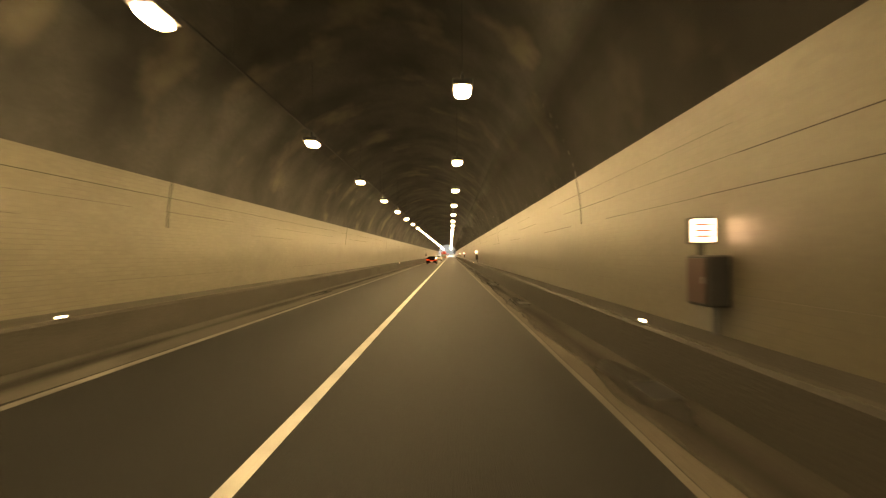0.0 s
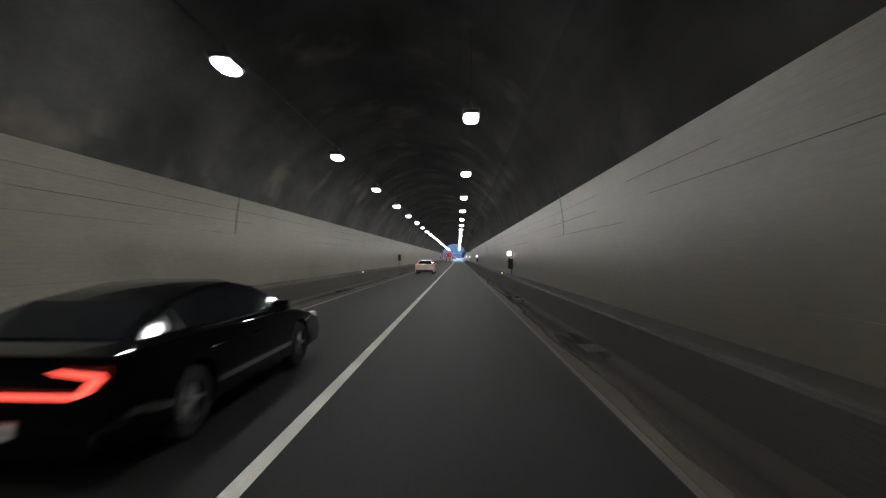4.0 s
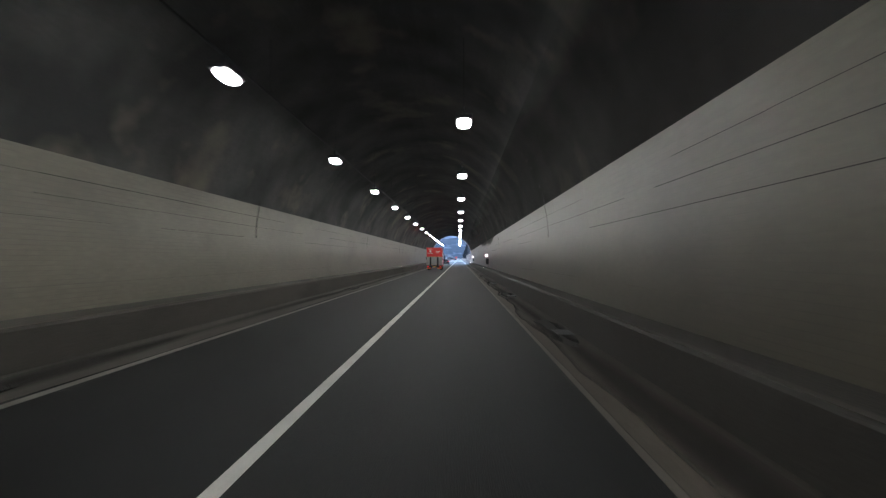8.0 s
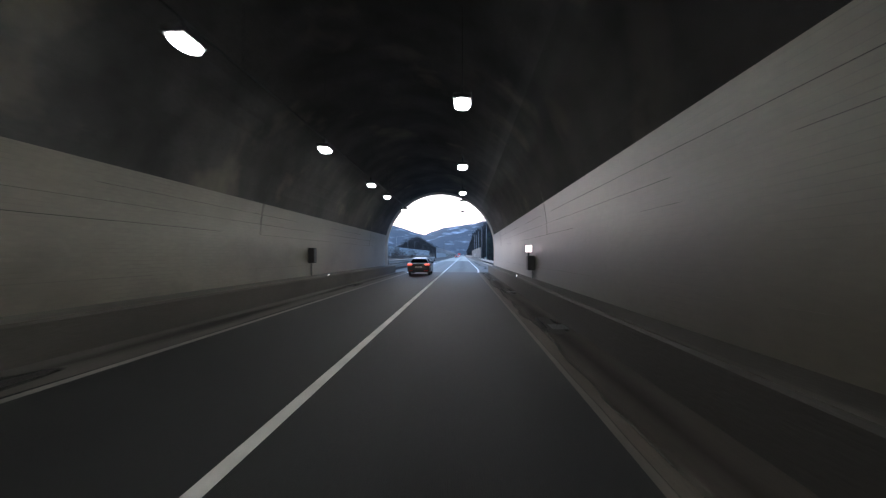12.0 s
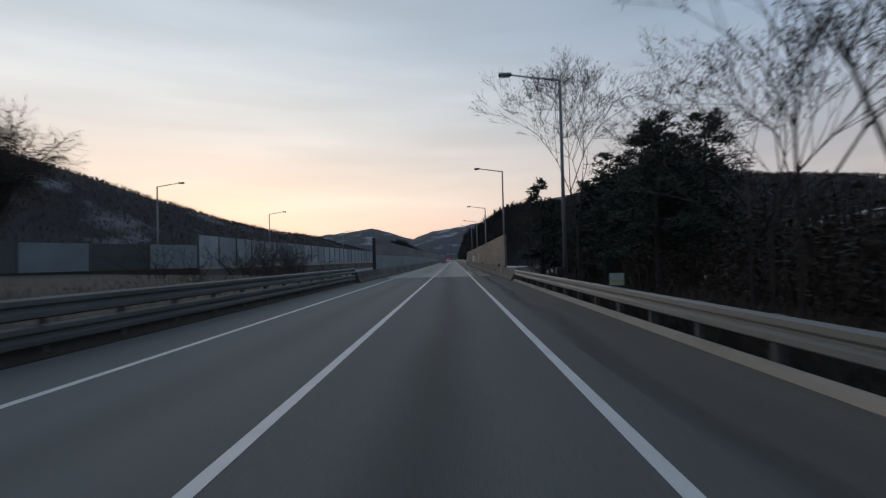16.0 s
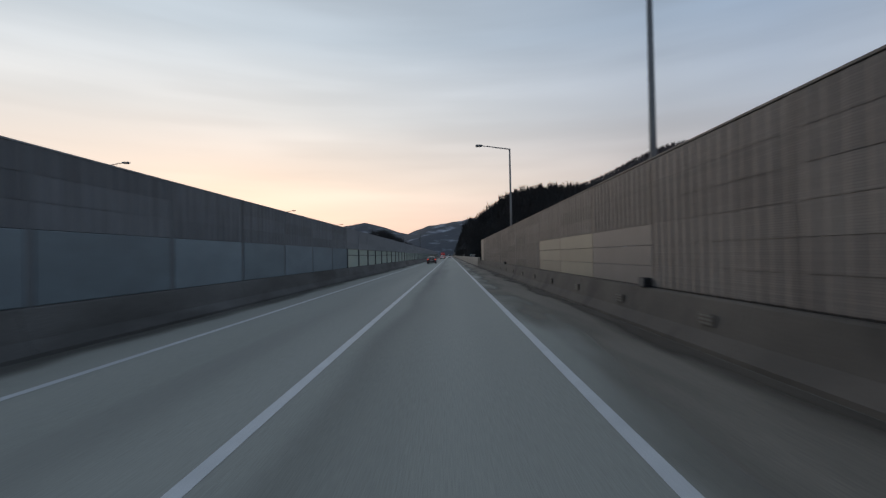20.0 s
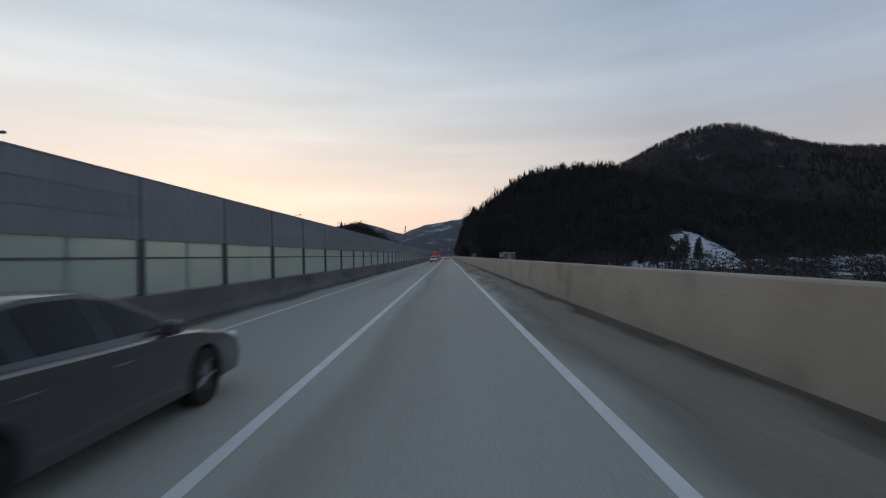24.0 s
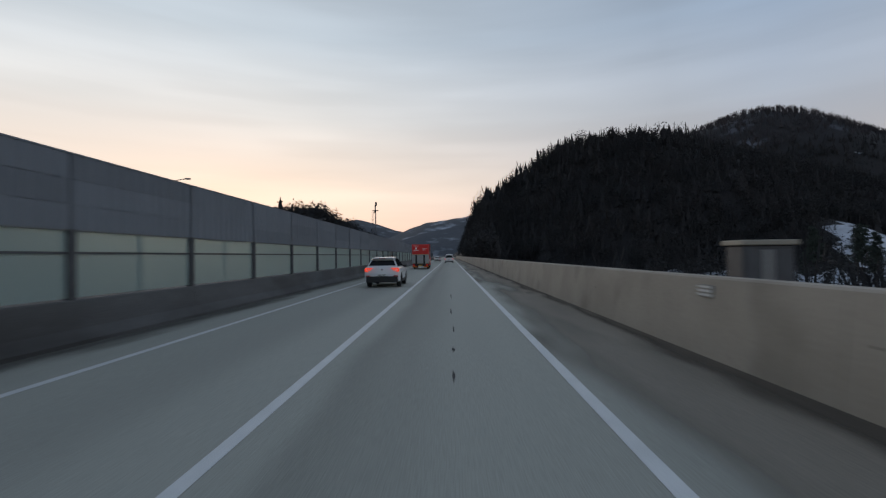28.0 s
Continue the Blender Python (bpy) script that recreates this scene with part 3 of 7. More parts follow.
# walkways; light falling unevenly is put into a darker right and lighter left copy
for nm, sgn, xe in (("walkway_right", 1, 4.30), ("walkway_left", -1, -4.72)):
    xw = TX + sgn * TR
    prof = [(xe, 0.0), (xe, 0.60), (xe + sgn * 0.04, 0.65), (xw, 0.65), (xw, 0.0)]
    tagged(part(nm, prism(prof, Y0, PORTAL + 0.5, 20), M_KERB if sgn > 0 else M_KERB_LIT), "raised concrete walkway with a grimy kerb face along the tunnel wall", "walkway", kind="structure")
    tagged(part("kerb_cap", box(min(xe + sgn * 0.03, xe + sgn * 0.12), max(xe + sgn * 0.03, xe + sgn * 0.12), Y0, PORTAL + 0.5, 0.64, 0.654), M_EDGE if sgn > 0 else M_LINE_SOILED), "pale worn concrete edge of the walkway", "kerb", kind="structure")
# ribs at the lining joints
ring_i = [arch_point(math.pi * k / 60, TR - 0.006 if math.sin(math.pi * k / 60) * TR < WALL_TOP - TZ else TR + 0.024) for k in range(61)]
ring_o = [arch_point(math.pi * k / 60, TR + 0.06) for k in range(61)]
for k in range(-2, 14):
    yk = 11.6 + 20.0 * k
    if yk < PORTAL - 2:
        tagged(part("lining_joint", prism(ring_i + ring_o[::-1], yk, yk + 0.06), M_VAULT), "dark joint ring of the tunnel lining", "joint", kind="structure")
# portal ring and headwall
p_i = [(TX - TR, -0.3)] + [arch_point(math.pi - math.pi * k / 40, TR) for k in range(41)] + [(TX + TR, -0.3)]
p_o = [(TX - TR - 0.9, -0.3)] + [arch_point(math.pi - math.pi * k / 40, TR + 0.9) for k in range(41)] + [(TX + TR + 0.9, -0.3)]
tagged(part("portal_ring", prism(p_i + p_o[::-1], PORTAL, PORTAL + 1.6), M_CONC), "pale concrete arch ring of the tunnel portal", "portal", kind="structure")
outer = [(-26, -0.5), (-26, 9.0), (-12, 14.0), (12, 14.0), (22, 9.0), (22, -0.5)]
inner = p_o[::-1]
tagged(part("portal_headwall", prism(outer + inner, PORTAL + 0.2, PORTAL + 0.8), M_CONC), "grey concrete headwall round the tunnel portal", "portal", kind="structure")
# unseen plain wall added to close the tunnel behind the start against sky light
tagged(part("wall_tunnel_end", box(TX - TR - 0.6, TX + TR + 0.6, Y0 - 0.4, Y0 - 0.02, -0.4, 8.4), M_VAULT), "unseen dark wall added to close the tunnel bore", "tunnel wall", kind="structure")
# ================= tunnel lamps and signs =================
LAMP_STEP = 7.14

def tunnel_lamp(m, tilt):
    t = thing("tunnel_lamp", m, "lit rectangular tunnel luminaire hung under the vault", "tunnel lamp", "tunnel lamps")
    part("housing", box(-0.20, 0.20, -0.31, 0.31, 0.03, 0.15, 0.012), M_DARK, t)
    bm = bmesh.new()
    rings = []
    for rr, zz in ((1.0, 0.028), (1.0, -0.01), (0.88, -0.045), (0.6, -0.06)):
        rings.append([bm.verts.new((0.165 * rr * math.copysign(abs(math.cos(w)) ** 0.7, math.cos(w)), 0.27 * rr * math.copysign(abs(math.sin(w)) ** 0.7, math.sin(w)), zz)) for w in [2 * math.pi * k / 20 for k in range(20)]])
    for a, b in zip(rings, rings[1:]):
        for k in range(20):
            bm.faces.new((a[k], a[(k + 1) % 20], b[(k + 1) % 20], b[k]))
    bm.faces.new(rings[0])
    bm.faces.new(rings[-1][::-1])
    bmesh.ops.recalc_face_normals(bm, faces=bm.faces[:])
    part("diffuser", bm, M_LAMPGLASS_LEFT if tilt < 0 else M_LAMPGLASS, t, "glowing lamp diffuser")
    part("bracket", box(-0.03, 0.03, -0.10, 0.10, 0.172, 0.35), M_DARK, t)
    bm = bmesh.new()
    add_tube(bm, (0, 0, 0.35), (0, 0, 2.6 if tilt < 0 else 2.1), 0.006, 0.006, 5)
    part("hanger", bm, M_DARK, t)
    return t


lamp_first = {}
lamp_ys = [(1.85, 9.1 + LAMP_STEP * k) for k in range(-5, 36)] + [(1.85, 263.2), (1.85, 270.5)]
lamp_ys += [(-2.4, 13.25 + LAMP_STEP * k) for k in range(-5, 35)] + [(-2.4, 260.5), (-2.4, 268.0)]
for lx, ly in lamp_ys:
    if ly > PORTAL - 6:
        continue
    if lx not in lamp_first:
        lamp_first[lx] = tunnel_lamp(pose(lx, ly, 4.9), lx)
    else:
        copy_thing(lamp_first[lx], pose(lx, ly, 4.9))


M_CABRED = mat("sign_red", (0.55, 0.12, 0.12), 0.5, var=0.1)


def hydrant_box(y):
    t = thing("hydrant_cabinet", pose(4.62, y, 0.65), "dark wall-hung hydrant cabinet with a small lit sign above", "hydrant cabinet", "tunnel hydrant cabinets")
    part("cabinet", box(0.0, 0.275, -0.24, 0.24, 0.36, 0.98, 0.02), M_DARK, t)
    part("cabinet_door", box(-0.015, -0.002, -0.21, 0.21, 0.40, 0.94, 0.004), mat("cabinet_paint", (0.05, 0.02, 0.018), 0.5, var=0.3), t)
    part("door_catch", box(-0.03, -0.016, -0.19, -0.16, 0.64, 0.72, 0.003), M_ZINC, t)
    part("supply_pipe", box(0.19, 0.25, -0.03, 0.03, 0.0, 0.36), M_POST, t)
    s = part("sign_box", box(-0.10, 0.20, -0.05, 0.05, 1.12, 1.44, 0.01), M_DARK, t)
    part("sign_face", box(-0.085, 0.185, -0.062, -0.052, 1.14, 1.42, 0.003), M_SIGNLIT, s, "glowing pinkish white sign face")
    for zz in (1.21, 1.28, 1.35):
        part("sign_bar", box(-0.06, 0.16, -0.066, -0.0625, zz - 0.012, zz + 0.012), M_CABRED, s)
    part("sign_arm", box(0.02, 0.08, -0.03, 0.03, 0.98, 1.12), M_DARK, t)
    return t


hyd = hydrant_box(5.7)
for k in range(1, 6):
    copy_thing(hyd, pose(4.62, 5.7 + 49.8 * k, 0.65))
hyd_l = thing("wall_cabinet", pose(-5.26, 257.0, 0.65), "dark equipment cabinet hung on the tunnel wall", "cabinet", "left wall cabinets")
part("cabinet", box(-0.38, -0.08, -0.2, 0.2, 0.62, 1.36, 0.02), M_DARK, hyd_l)
part("cabinet_door", box(-0.078, -0.062, -0.17, 0.17, 0.66, 1.32, 0.005), M_POST, hyd_l)
part("supply_pipe", box(-0.30, -0.24, -0.03, 0.03, 0.0, 0.62), M_POST, hyd_l)
for yy in (131.7,):
    copy_thing(hyd_l, pose(-5.26, yy, 0.65))
mk = thing("kerb_marker", pose(4.36, 6.7, 0.655), "small glowing reflector stud on the walkway edge", "reflector", "kerb markers")
part("marker_base", box(-0.05, 0.05, -0.07, 0.07, 0.0, 0.02), M_DARK, mk)
part("marker_lens", box(-0.022, 0.022, -0.05, 0.05, 0.02, 0.045, 0.006), M_MARK, mk)
for k in range(0, 6):
    if k:
        copy_thing(mk, pose(4.36, 6.7 + 49.95 * k, 0.655))
    copy_thing(mk, pose(-4.78, 7.4 + 50 * k, 0.655))
# ================= ground and hills =================
def bell(x, y, cx, cy, h, sx, sy, p=2.0):
    return h * math.exp(-(abs((x - cx) / sx) ** p + abs((y - cy) / sy) ** p))


# wooded spur beside the valley, and the mountain behind it: heights along x
SPUR_X = (8, 13.5, 20, 24, 34, 43, 54, 67, 76, 90, 103, 116, 140, 170, 220, 300, 420)
SPUR_H = (20, 36, 32, 34, 41, 48, 55, 60, 62, 63, 65, 64, 58, 50, 40, 30, 20)
SPUR_Y = 822.0
PEAK_X = (20, 40, 100, 160, 220, 274, 300, 328, 357, 380, 417, 455, 491, 528, 577, 640, 760, 900)
PEAK_H = (10, 38, 70, 95, 118, 139, 154, 169, 180, 188, 190, 177, 167, 159, 153, 152, 148, 118)
PEAK_Y = 1197.0


def ease(t):
    t = max(0.0, min(1.0, t))
    return t * t * (3 - 2 * t)


def ground_z(x, y):
    n = noise.noise(Vector((x * 0.012, y * 0.012, 3.0)))
    n2 = noise.noise(Vector((x * 0.05, y * 0.05, 7.0)))
    z = -1.4
    # the valley that the deck crosses
    if x > 8:
        z -= 7.2 * ease((y - 474) / 40) * ease((x - 8) / 16)
    # the spur comes down to the road far ahead, the mountain stands behind it
    if x > 8:
        h = float(np.interp(x, SPUR_X, SPUR_H))
        wide = 62 + 0.9 * h
        h *= ease((y - SPUR_Y + wide) / wide) if y < SPUR_Y else 1 - 0.5 * ease((y - SPUR_Y) / 260)
        g = float(np.interp(x, PEAK_X, PEAK_H))
        wide = 120 + 1.35 * g
        g *= ease((y - PEAK_Y + wide) / wide) if y < PEAK_Y else 1 - 0.55 * ease((y - PEAK_Y) / 700)
        z += max(h, g)
    # long ridge on the left
    z += bell(x, y, -560, 900, 101, 150, 260) + bell(x, y, -420, 1120, 60, 150, 250) + bell(x, y, -300, 1400, 42, 120, 300)
    z += bell(x, y, -760, 700, 165, 200, 330)
    z += bell(x, y, 123, 724, 11.5, 25, 24)
    # low snowy rise beyond the roadside trees
    z += bell(x, y, 150, 470, 17, 70, 55)
    # knoll with pines
    z += bell(x, y, -52, 765, 15, 21, 45)
    far = max(0.0, min(1.0, (abs(x + 3) - 14) / 30))
    z += (n * 4 + n2 * 1.0) * far
    if x < -120:
        z += (12 * abs(noise.noise(Vector((x * 0.011, y * 0.006, 1.0)))) - 4) * ease((-x - 120) / 160)
    # mountain over the tunnel
    if y < PORTAL + 0.4:
        z = 15 + 45 * min(1.0, (PORTAL - y + 1) / 90.0) * max(0.0, 1 - abs(x) / 260) + n * 6
    if abs(x) < 26 and y > PORTAL + 0.4:
        d = max(0.0, min(1.0, (abs(x) - 8) / 12))
        z = -0.45 * (1 - d) + min(z, 3.0 + max(0.0, y - 900) * 0.12 + 60 * ease((y - 690) / 130)) * d if x > 0 else -0.45 + 0.3 * d
    return z


gx = sorted(set([-3500, -2600, -2000, -1500, -1200, -1000] + list(range(-900, -100, 25)) + list(range(-100, -30, 7)) + list(range(-30, 31, 3)) + list(range(31, 90, 6)) + list(range(90, 165, 4)) + list(range(165, 700, 20)) + [750, 850, 1000, 1300, 1800, 2600, 3500]))
gy = sorted(set([-600, -400, -200, -100, 0, 100, 200, 250, 270, 278.9, 279.7] + list(range(284, 420, 6)) + list(range(420, 684, 12)) + list(range(684, 760, 4)) + list(range(760, 850, 8)) + list(range(850, 1600, 22)) + [1700, 1850, 2000, 2300, 2700, 3200, 4000]))
verts = [(x, y, ground_z(x, y)) for y in gy for x in gx]
nx = len(gx)
faces = [(j * nx + i, j * nx + i + 1, (j + 1) * nx + i + 1, (j + 1) * nx + i) for j in range(len(gy) - 1) for i in range(nx - 1)
         if not (278 < gy[j] < 279.5 and abs(gx[i] + 1.5) < 14)]
me = bpy.data.meshes.new("ground")
me.from_pydata(verts, [], faces)
me.materials.append(M_GROUND)
me.materials.append(M_HILL)
me.materials.append(M_VERGE)
me.materials.append(M_SNOW)
me.materials.append(M_RIDGEGROUND)
me.materials.append(M_VALLEY)
for p in me.polygons:
    cz = sum(me.vertices[i].co.z for i in p.vertices) / 4
    cx = sum(me.vertices[i].co.x for i in p.vertices) / 4
    cy = sum(me.vertices[i].co.y for i in p.vertices) / 4
    snowy = math.hypot(cx - 124, (cy - 712) * 0.8) < 14 + 8 * noise.noise(Vector((cx * 0.08, cy * 0.08, 2)))
    edge = 40 * noise.noise(Vector((cx * 0.025, cy * 0.025, 6)))
    p.material_index = 3 if snowy else 5 if (cz < -4 and cx > 30 and 540 < cy < 900) or (cx > 32 + 0.4 * edge and 365 + edge < cy <= 540 and cz < 16 and cx < 330 + edge) else 4 if cx > 60 and cz > 112 else 2 if abs(cx + 2) < 26 and cx < 2 else 4 if cx < -90 and cz > 3 else 1 if cz > 7 or (cx > 13 and cy > 560 and cz > -4) else 0
for p in me.polygons:
    p.use_smooth = True
tagged(new("ground", me), "brown winter ground with patches of old snow", "ground", kind="structure")


def far_range(name, pts, y, depth, label):
    """A far mountain range: crest through (x, height) points, sloping to the viewer."""
    bm = bmesh.new()
    rows = []
    n = 90
    for k in range(n + 1):
        x = pts[0][0] + (pts[-1][0] - pts[0][0]) * k / n
        h = float(np.interp(x, [p[0] for p in pts], [p[1] for p in pts]))
        h += 9 * noise.noise(Vector((x * 0.006, y * 0.01, 0))) + 4 * noise.noise(Vector((x * 0.03, y * 0.01, 5)))
        col = []
        for j in range(7):
            f = j / 6
            wob = 25 * noise.noise(Vector((x * 0.01, f * 3, y * 0.01)))
            col.append(bm.verts.new((x, y - depth * (1 - f) + wob, -5 + (h + 5) * f ** 0.8)))
        col.append(bm.verts.new((x, y + depth, -5)))
        rows.append(col)
    for a, b in zip(rows, rows[1:]):
        for j in range(7):
            bm.faces.new((a[j], b[j], b[j + 1], a[j + 1]))
    return tagged(part(name, bm, M_FAR, smooth=True), label, "mountain", kind="structure")


far_range("mountain_far_left", [(-1500, 200), (-900, 120), (-600, 150), (-420, 168), (-330, 150), (-200, 112), (0, 70)], 2700, 500, "far mountain tinted blue as if by haze, with snow on its slopes")
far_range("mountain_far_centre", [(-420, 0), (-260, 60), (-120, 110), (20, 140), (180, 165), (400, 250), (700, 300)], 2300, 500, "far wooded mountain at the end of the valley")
# ================= guardrails, barriers and sound walls =================
NB0, NB1 = 358.6, 471.6                   # right sound wall
BAY = 4.27
GLASS0 = 438.4                            # left wall: clear panels from here on
LEFT0, LEFT_END = GLASS0 - 18 * BAY, GLASS0 + 66 * BAY

def w_beam(x, z, face):
    """Closed profile of a W-shaped guardrail beam whose front faces +x (face 1) or -x."""
    f = [(0.0, -0.20), (0.08, -0.16), (0.08, -0.07), (0.02, -0.02), (0.02, 0.02), (0.08, 0.07), (0.08, 0.16), (0.0, 0.20)]
    pts = [(x + face * a, z + b) for a, b in f]
    back = [(x + face * (a - 0.012), z + b) for a, b in f]
    return pts + back[::-1]


def guardrail(name, x, y0, y1, heights, face, label, post_h, steel=None):
    t = thing(name, pose(0, 0, 0), label, "guardrail")
    for zc in heights:
        part("rail_beam", prism(w_beam(x, zc, face), y0, y1, 10), steel or M_ZINC, t)
    n = int((y1 - y0) / 2.0)
    first = None
    for k in range(n + 1):
        yy = y0 + 0.1 + k * (y1 - y0 - 0.2) / n
        if first is None:
            first = part("post", box(-0.07, 0.07, -0.06, 0.06, -0.4, post_h, 0.01), M_POST, t)
            first.matrix_basis = pose(x - face * 0.10, yy, 0)
        else:
            share("post", first, pose(x - face * 0.10, yy, 0), t)
    return t


guardrail("guardrail_right", 6.42, 291.05, 350.4, (0.59,), -1, "galvanised steel guardrail on posts beside the shoulder", 0.78)
guardrail("guardrail_median", -5.62, PORTAL + 1.7, 352.2, (0.95, 0.45), 1, "double-beam galvanised guardrail along the median, coloured as its shaded side", 1.16, M_ZINC_SHADED)
tagged(part("kerb_right_open", prism([(6.21, 0.0), (6.24, 0.10), (6.42, 0.12), (6.42, -0.3), (6.21, -0.3)], 300, 350.4, 10), M_CONC), "low pale concrete kerb under the guardrail", "kerb", kind="structure")
end_pad = thing("guardrail_end", pose(6.40, 290.05, 0), "orange reflective end cushion of the guardrail", "guardrail end")
part("cushion", box(-0.16, 0.10, -1.2, 1.2, 0.42, 0.84, 0.05), mat("orange_sheeting", (0.75, 0.26, 0.03), 0.6, var=0.4, scale=3.0), end_pad)
part("cushion_leg", box(-0.05, 0.05, -0.06, 0.06, -0.4, 0.42), M_POST, end_pad)


def jersey(x, face, height, top, foot):
    """Concrete barrier: face +1 has its sloped side towards +x."""
    mid = [(x, 0.08), (x - face * foot * 0.55, 0.30)] if height < 1.0 else [(x - face * foot * 0.2, 0.24)]
    return [(x, 0.0), *mid, (x - face * foot, height - 0.03), (x - face * (foot + 0.03), height), (x - face * (foot + top), height), (x - face * (foot + top), -0.6), (x, -0.6)]


def barrier_run(name, x, face, y0, y1, height, top, foot, material, label, seg=8.54):
    n = max(1, round((y1 - y0) / seg))
    t = thing(name, pose(0, 0, 0), label, "concrete barrier", kind="structure")
    first = part("barrier_segment", prism(jersey(x, face, height, top, foot), 0.006, (y1 - y0) / n - 0.006), material, t)
    first.matrix_basis = pose(0, y0, 0)
    for k in range(1, n):
        share("barrier_segment", first, pose(0, y0 + (y1 - y0) * k / n, 0), t)
    return t


barrier_run("barrier_right_wall", 6.08, -1, 350.6, NB1 + 0.8, 0.84, 0.40, 0.34, M_CONC_BROWN, "grimy brown-grey concrete barrier under the sound wall")
barrier_run("barrier_right_high", 6.02, -1, NB1 + 0.85, 900, 1.27, 0.30, 0.14, M_CONC, "tall pale beige concrete barrier along the shoulder")
barrier_run("barrier_left", -5.22, 1, 352.6, 900, 0.86, 0.40, 0.32, M_CONC_DARK, "dark grimy concrete barrier under the left sound wall")
# light end stub beside the joint
tagged(part("barrier_stub", prism(jersey(6.05, -1, 0.90, 0.42, 0.34), 359.4, 360.0), M_CONC), "pale worn end block of the concrete barrier", "concrete barrier", kind="structure")


def ribbed(width, height, thick, waves):
    """A sound panel with shallow upright corrugation between flat lips; its length runs along y, its front faces +x."""
    bm = bmesh.new()
    d = 0.02
    pts = []
    for k in range(waves):
        y0, w = width * k / waves, width / waves
        pts += [(d, y0 + 0.05 * w), (d, y0 + 0.50 * w), (0.0, y0 + 0.58 * w), (0.0, y0 + 0.97 * w)]
    lo = [bm.verts.new((x, y, 0.004)) for x, y in pts]
    hi = [bm.verts.new((x, y, height - 0.007)) for x, y in pts]
    for i in range(len(pts) - 1):
        bm.faces.new((lo[i], lo[i + 1], hi[i + 1], hi[i]))
    add_box(bm, -thick, -0.004, 0.0, width, 0.0, height - 0.002)
    return bm


def h_post(height):
    bm = bmesh.new()
    add_box(bm, -0.09, 0.09, -0.07, 0.07, 0.0, height)
    return bm


def cap(y0, y1, x, z):
    return box(x - 0.08, x + 0.08, y0, y1, z, z + 0.035)


# --- right wall: six ribbed panels a bay
XR_W = 6.60
rw = thing("sound_wall_right", pose(0, 0, 0), "grey-brown ribbed sound wall of stacked metal panels", "sound wall", kind="structure")
nb_bays = 26
bay_r = (NB1 - NB0) / nb_bays
ph = 2.88 / 6
proto = {}
for k in range(nb_bays):
    for j in range(6):
        key = "pale" if k in (14, 15) and j < 3 else "flat" if k == 13 and j < 3 else "end" if k == nb_bays - 1 else "ribbed"
        m = pose(XR_W, NB0 + bay_r * k + 0.03, 0.85 + ph * j) @ Matrix.Diagonal((-1, 1, 1, 1))
        if key not in proto:
            proto[key] = part("panel", ribbed(bay_r - 0.06, ph, 0.10, 14) if key == "ribbed" else box(-0.10, 0.012, 0.0, bay_r - 0.06, 0.004, ph - 0.006, 0.004), {"pale": M_PANEL_PALE, "flat": M_PANEL_FLAT, "end": M_PANEL_END, "ribbed": M_PANEL}[key], rw)
            proto[key].matrix_basis = m
        else:
            share("panel", proto[key], m, rw)
post_r = None
for k in range(nb_bays + 1):
    m = pose(XR_W + 0.085, NB0 + bay_r * k, 0.84)
    if post_r is None:
        post_r = part("post", h_post(2.92), M_PANEL, rw)
        post_r.matrix_basis = m
    else:
        share("post", post_r, m, rw)
part("wall_cap", cap(NB0, NB1, XR_W + 0.06, 3.745), M_PANEL, rw)
# solid dark strip stands for the shade of the gap under the panels
part("foot_gap", box(XR_W - 0.02, XR_W + 0.08, NB0, NB1, 0.842, 0.872), M_DARK, rw)
for yd, nm in ((401.0, "pale white-painted access door in the sound wall"), (447.0, "narrow grey access door in the sound wall")):
    dr = thing("access_door", pose(XR_W - 0.03, yd, 0.86), nm, "door", "sound wall doors", "structure")
    part("door_leaf", box(-0.012, 0.01, -0.42, 0.42, 0.03, 1.55, 0.004), M_WHITE if yd < 420 else M_PANEL, dr)
    part("door_frame", box(-0.008, 0.012, -0.48, -0.425, 0.0, 1.62), M_POST, dr)
    part("door_frame", box(-0.008, 0.012, 0.425, 0.48, 0.0, 1.62), M_POST, dr)
    part("door_handle", box(-0.05, -0.013, 0.30, 0.34, 0.75, 0.90), M_DARK, dr)

# --- left wall
XL_W = -5.62
lw = thing("sound_wall_left_solid", pose(0, 0, 0), "blue-grey and brown-grey metal sound wall along the median", "sound wall", kind="structure")
lg = thing("sound_wall_left_clear", pose(0, 0, 0), "grey sound wall with a band of grimy clear panels", "sound wall", kind="structure")
up = (3.80 - 2.28) / 3
lp = {}

def put(key, name, make, material, m, parent):
    if key not in lp:
        lp[key] = part(name, make(), material, parent)
        lp[key].matrix_basis = m
        return lp[key]
    return share(name, lp[key], m, parent)


n_solid, n_clear = 18, 66
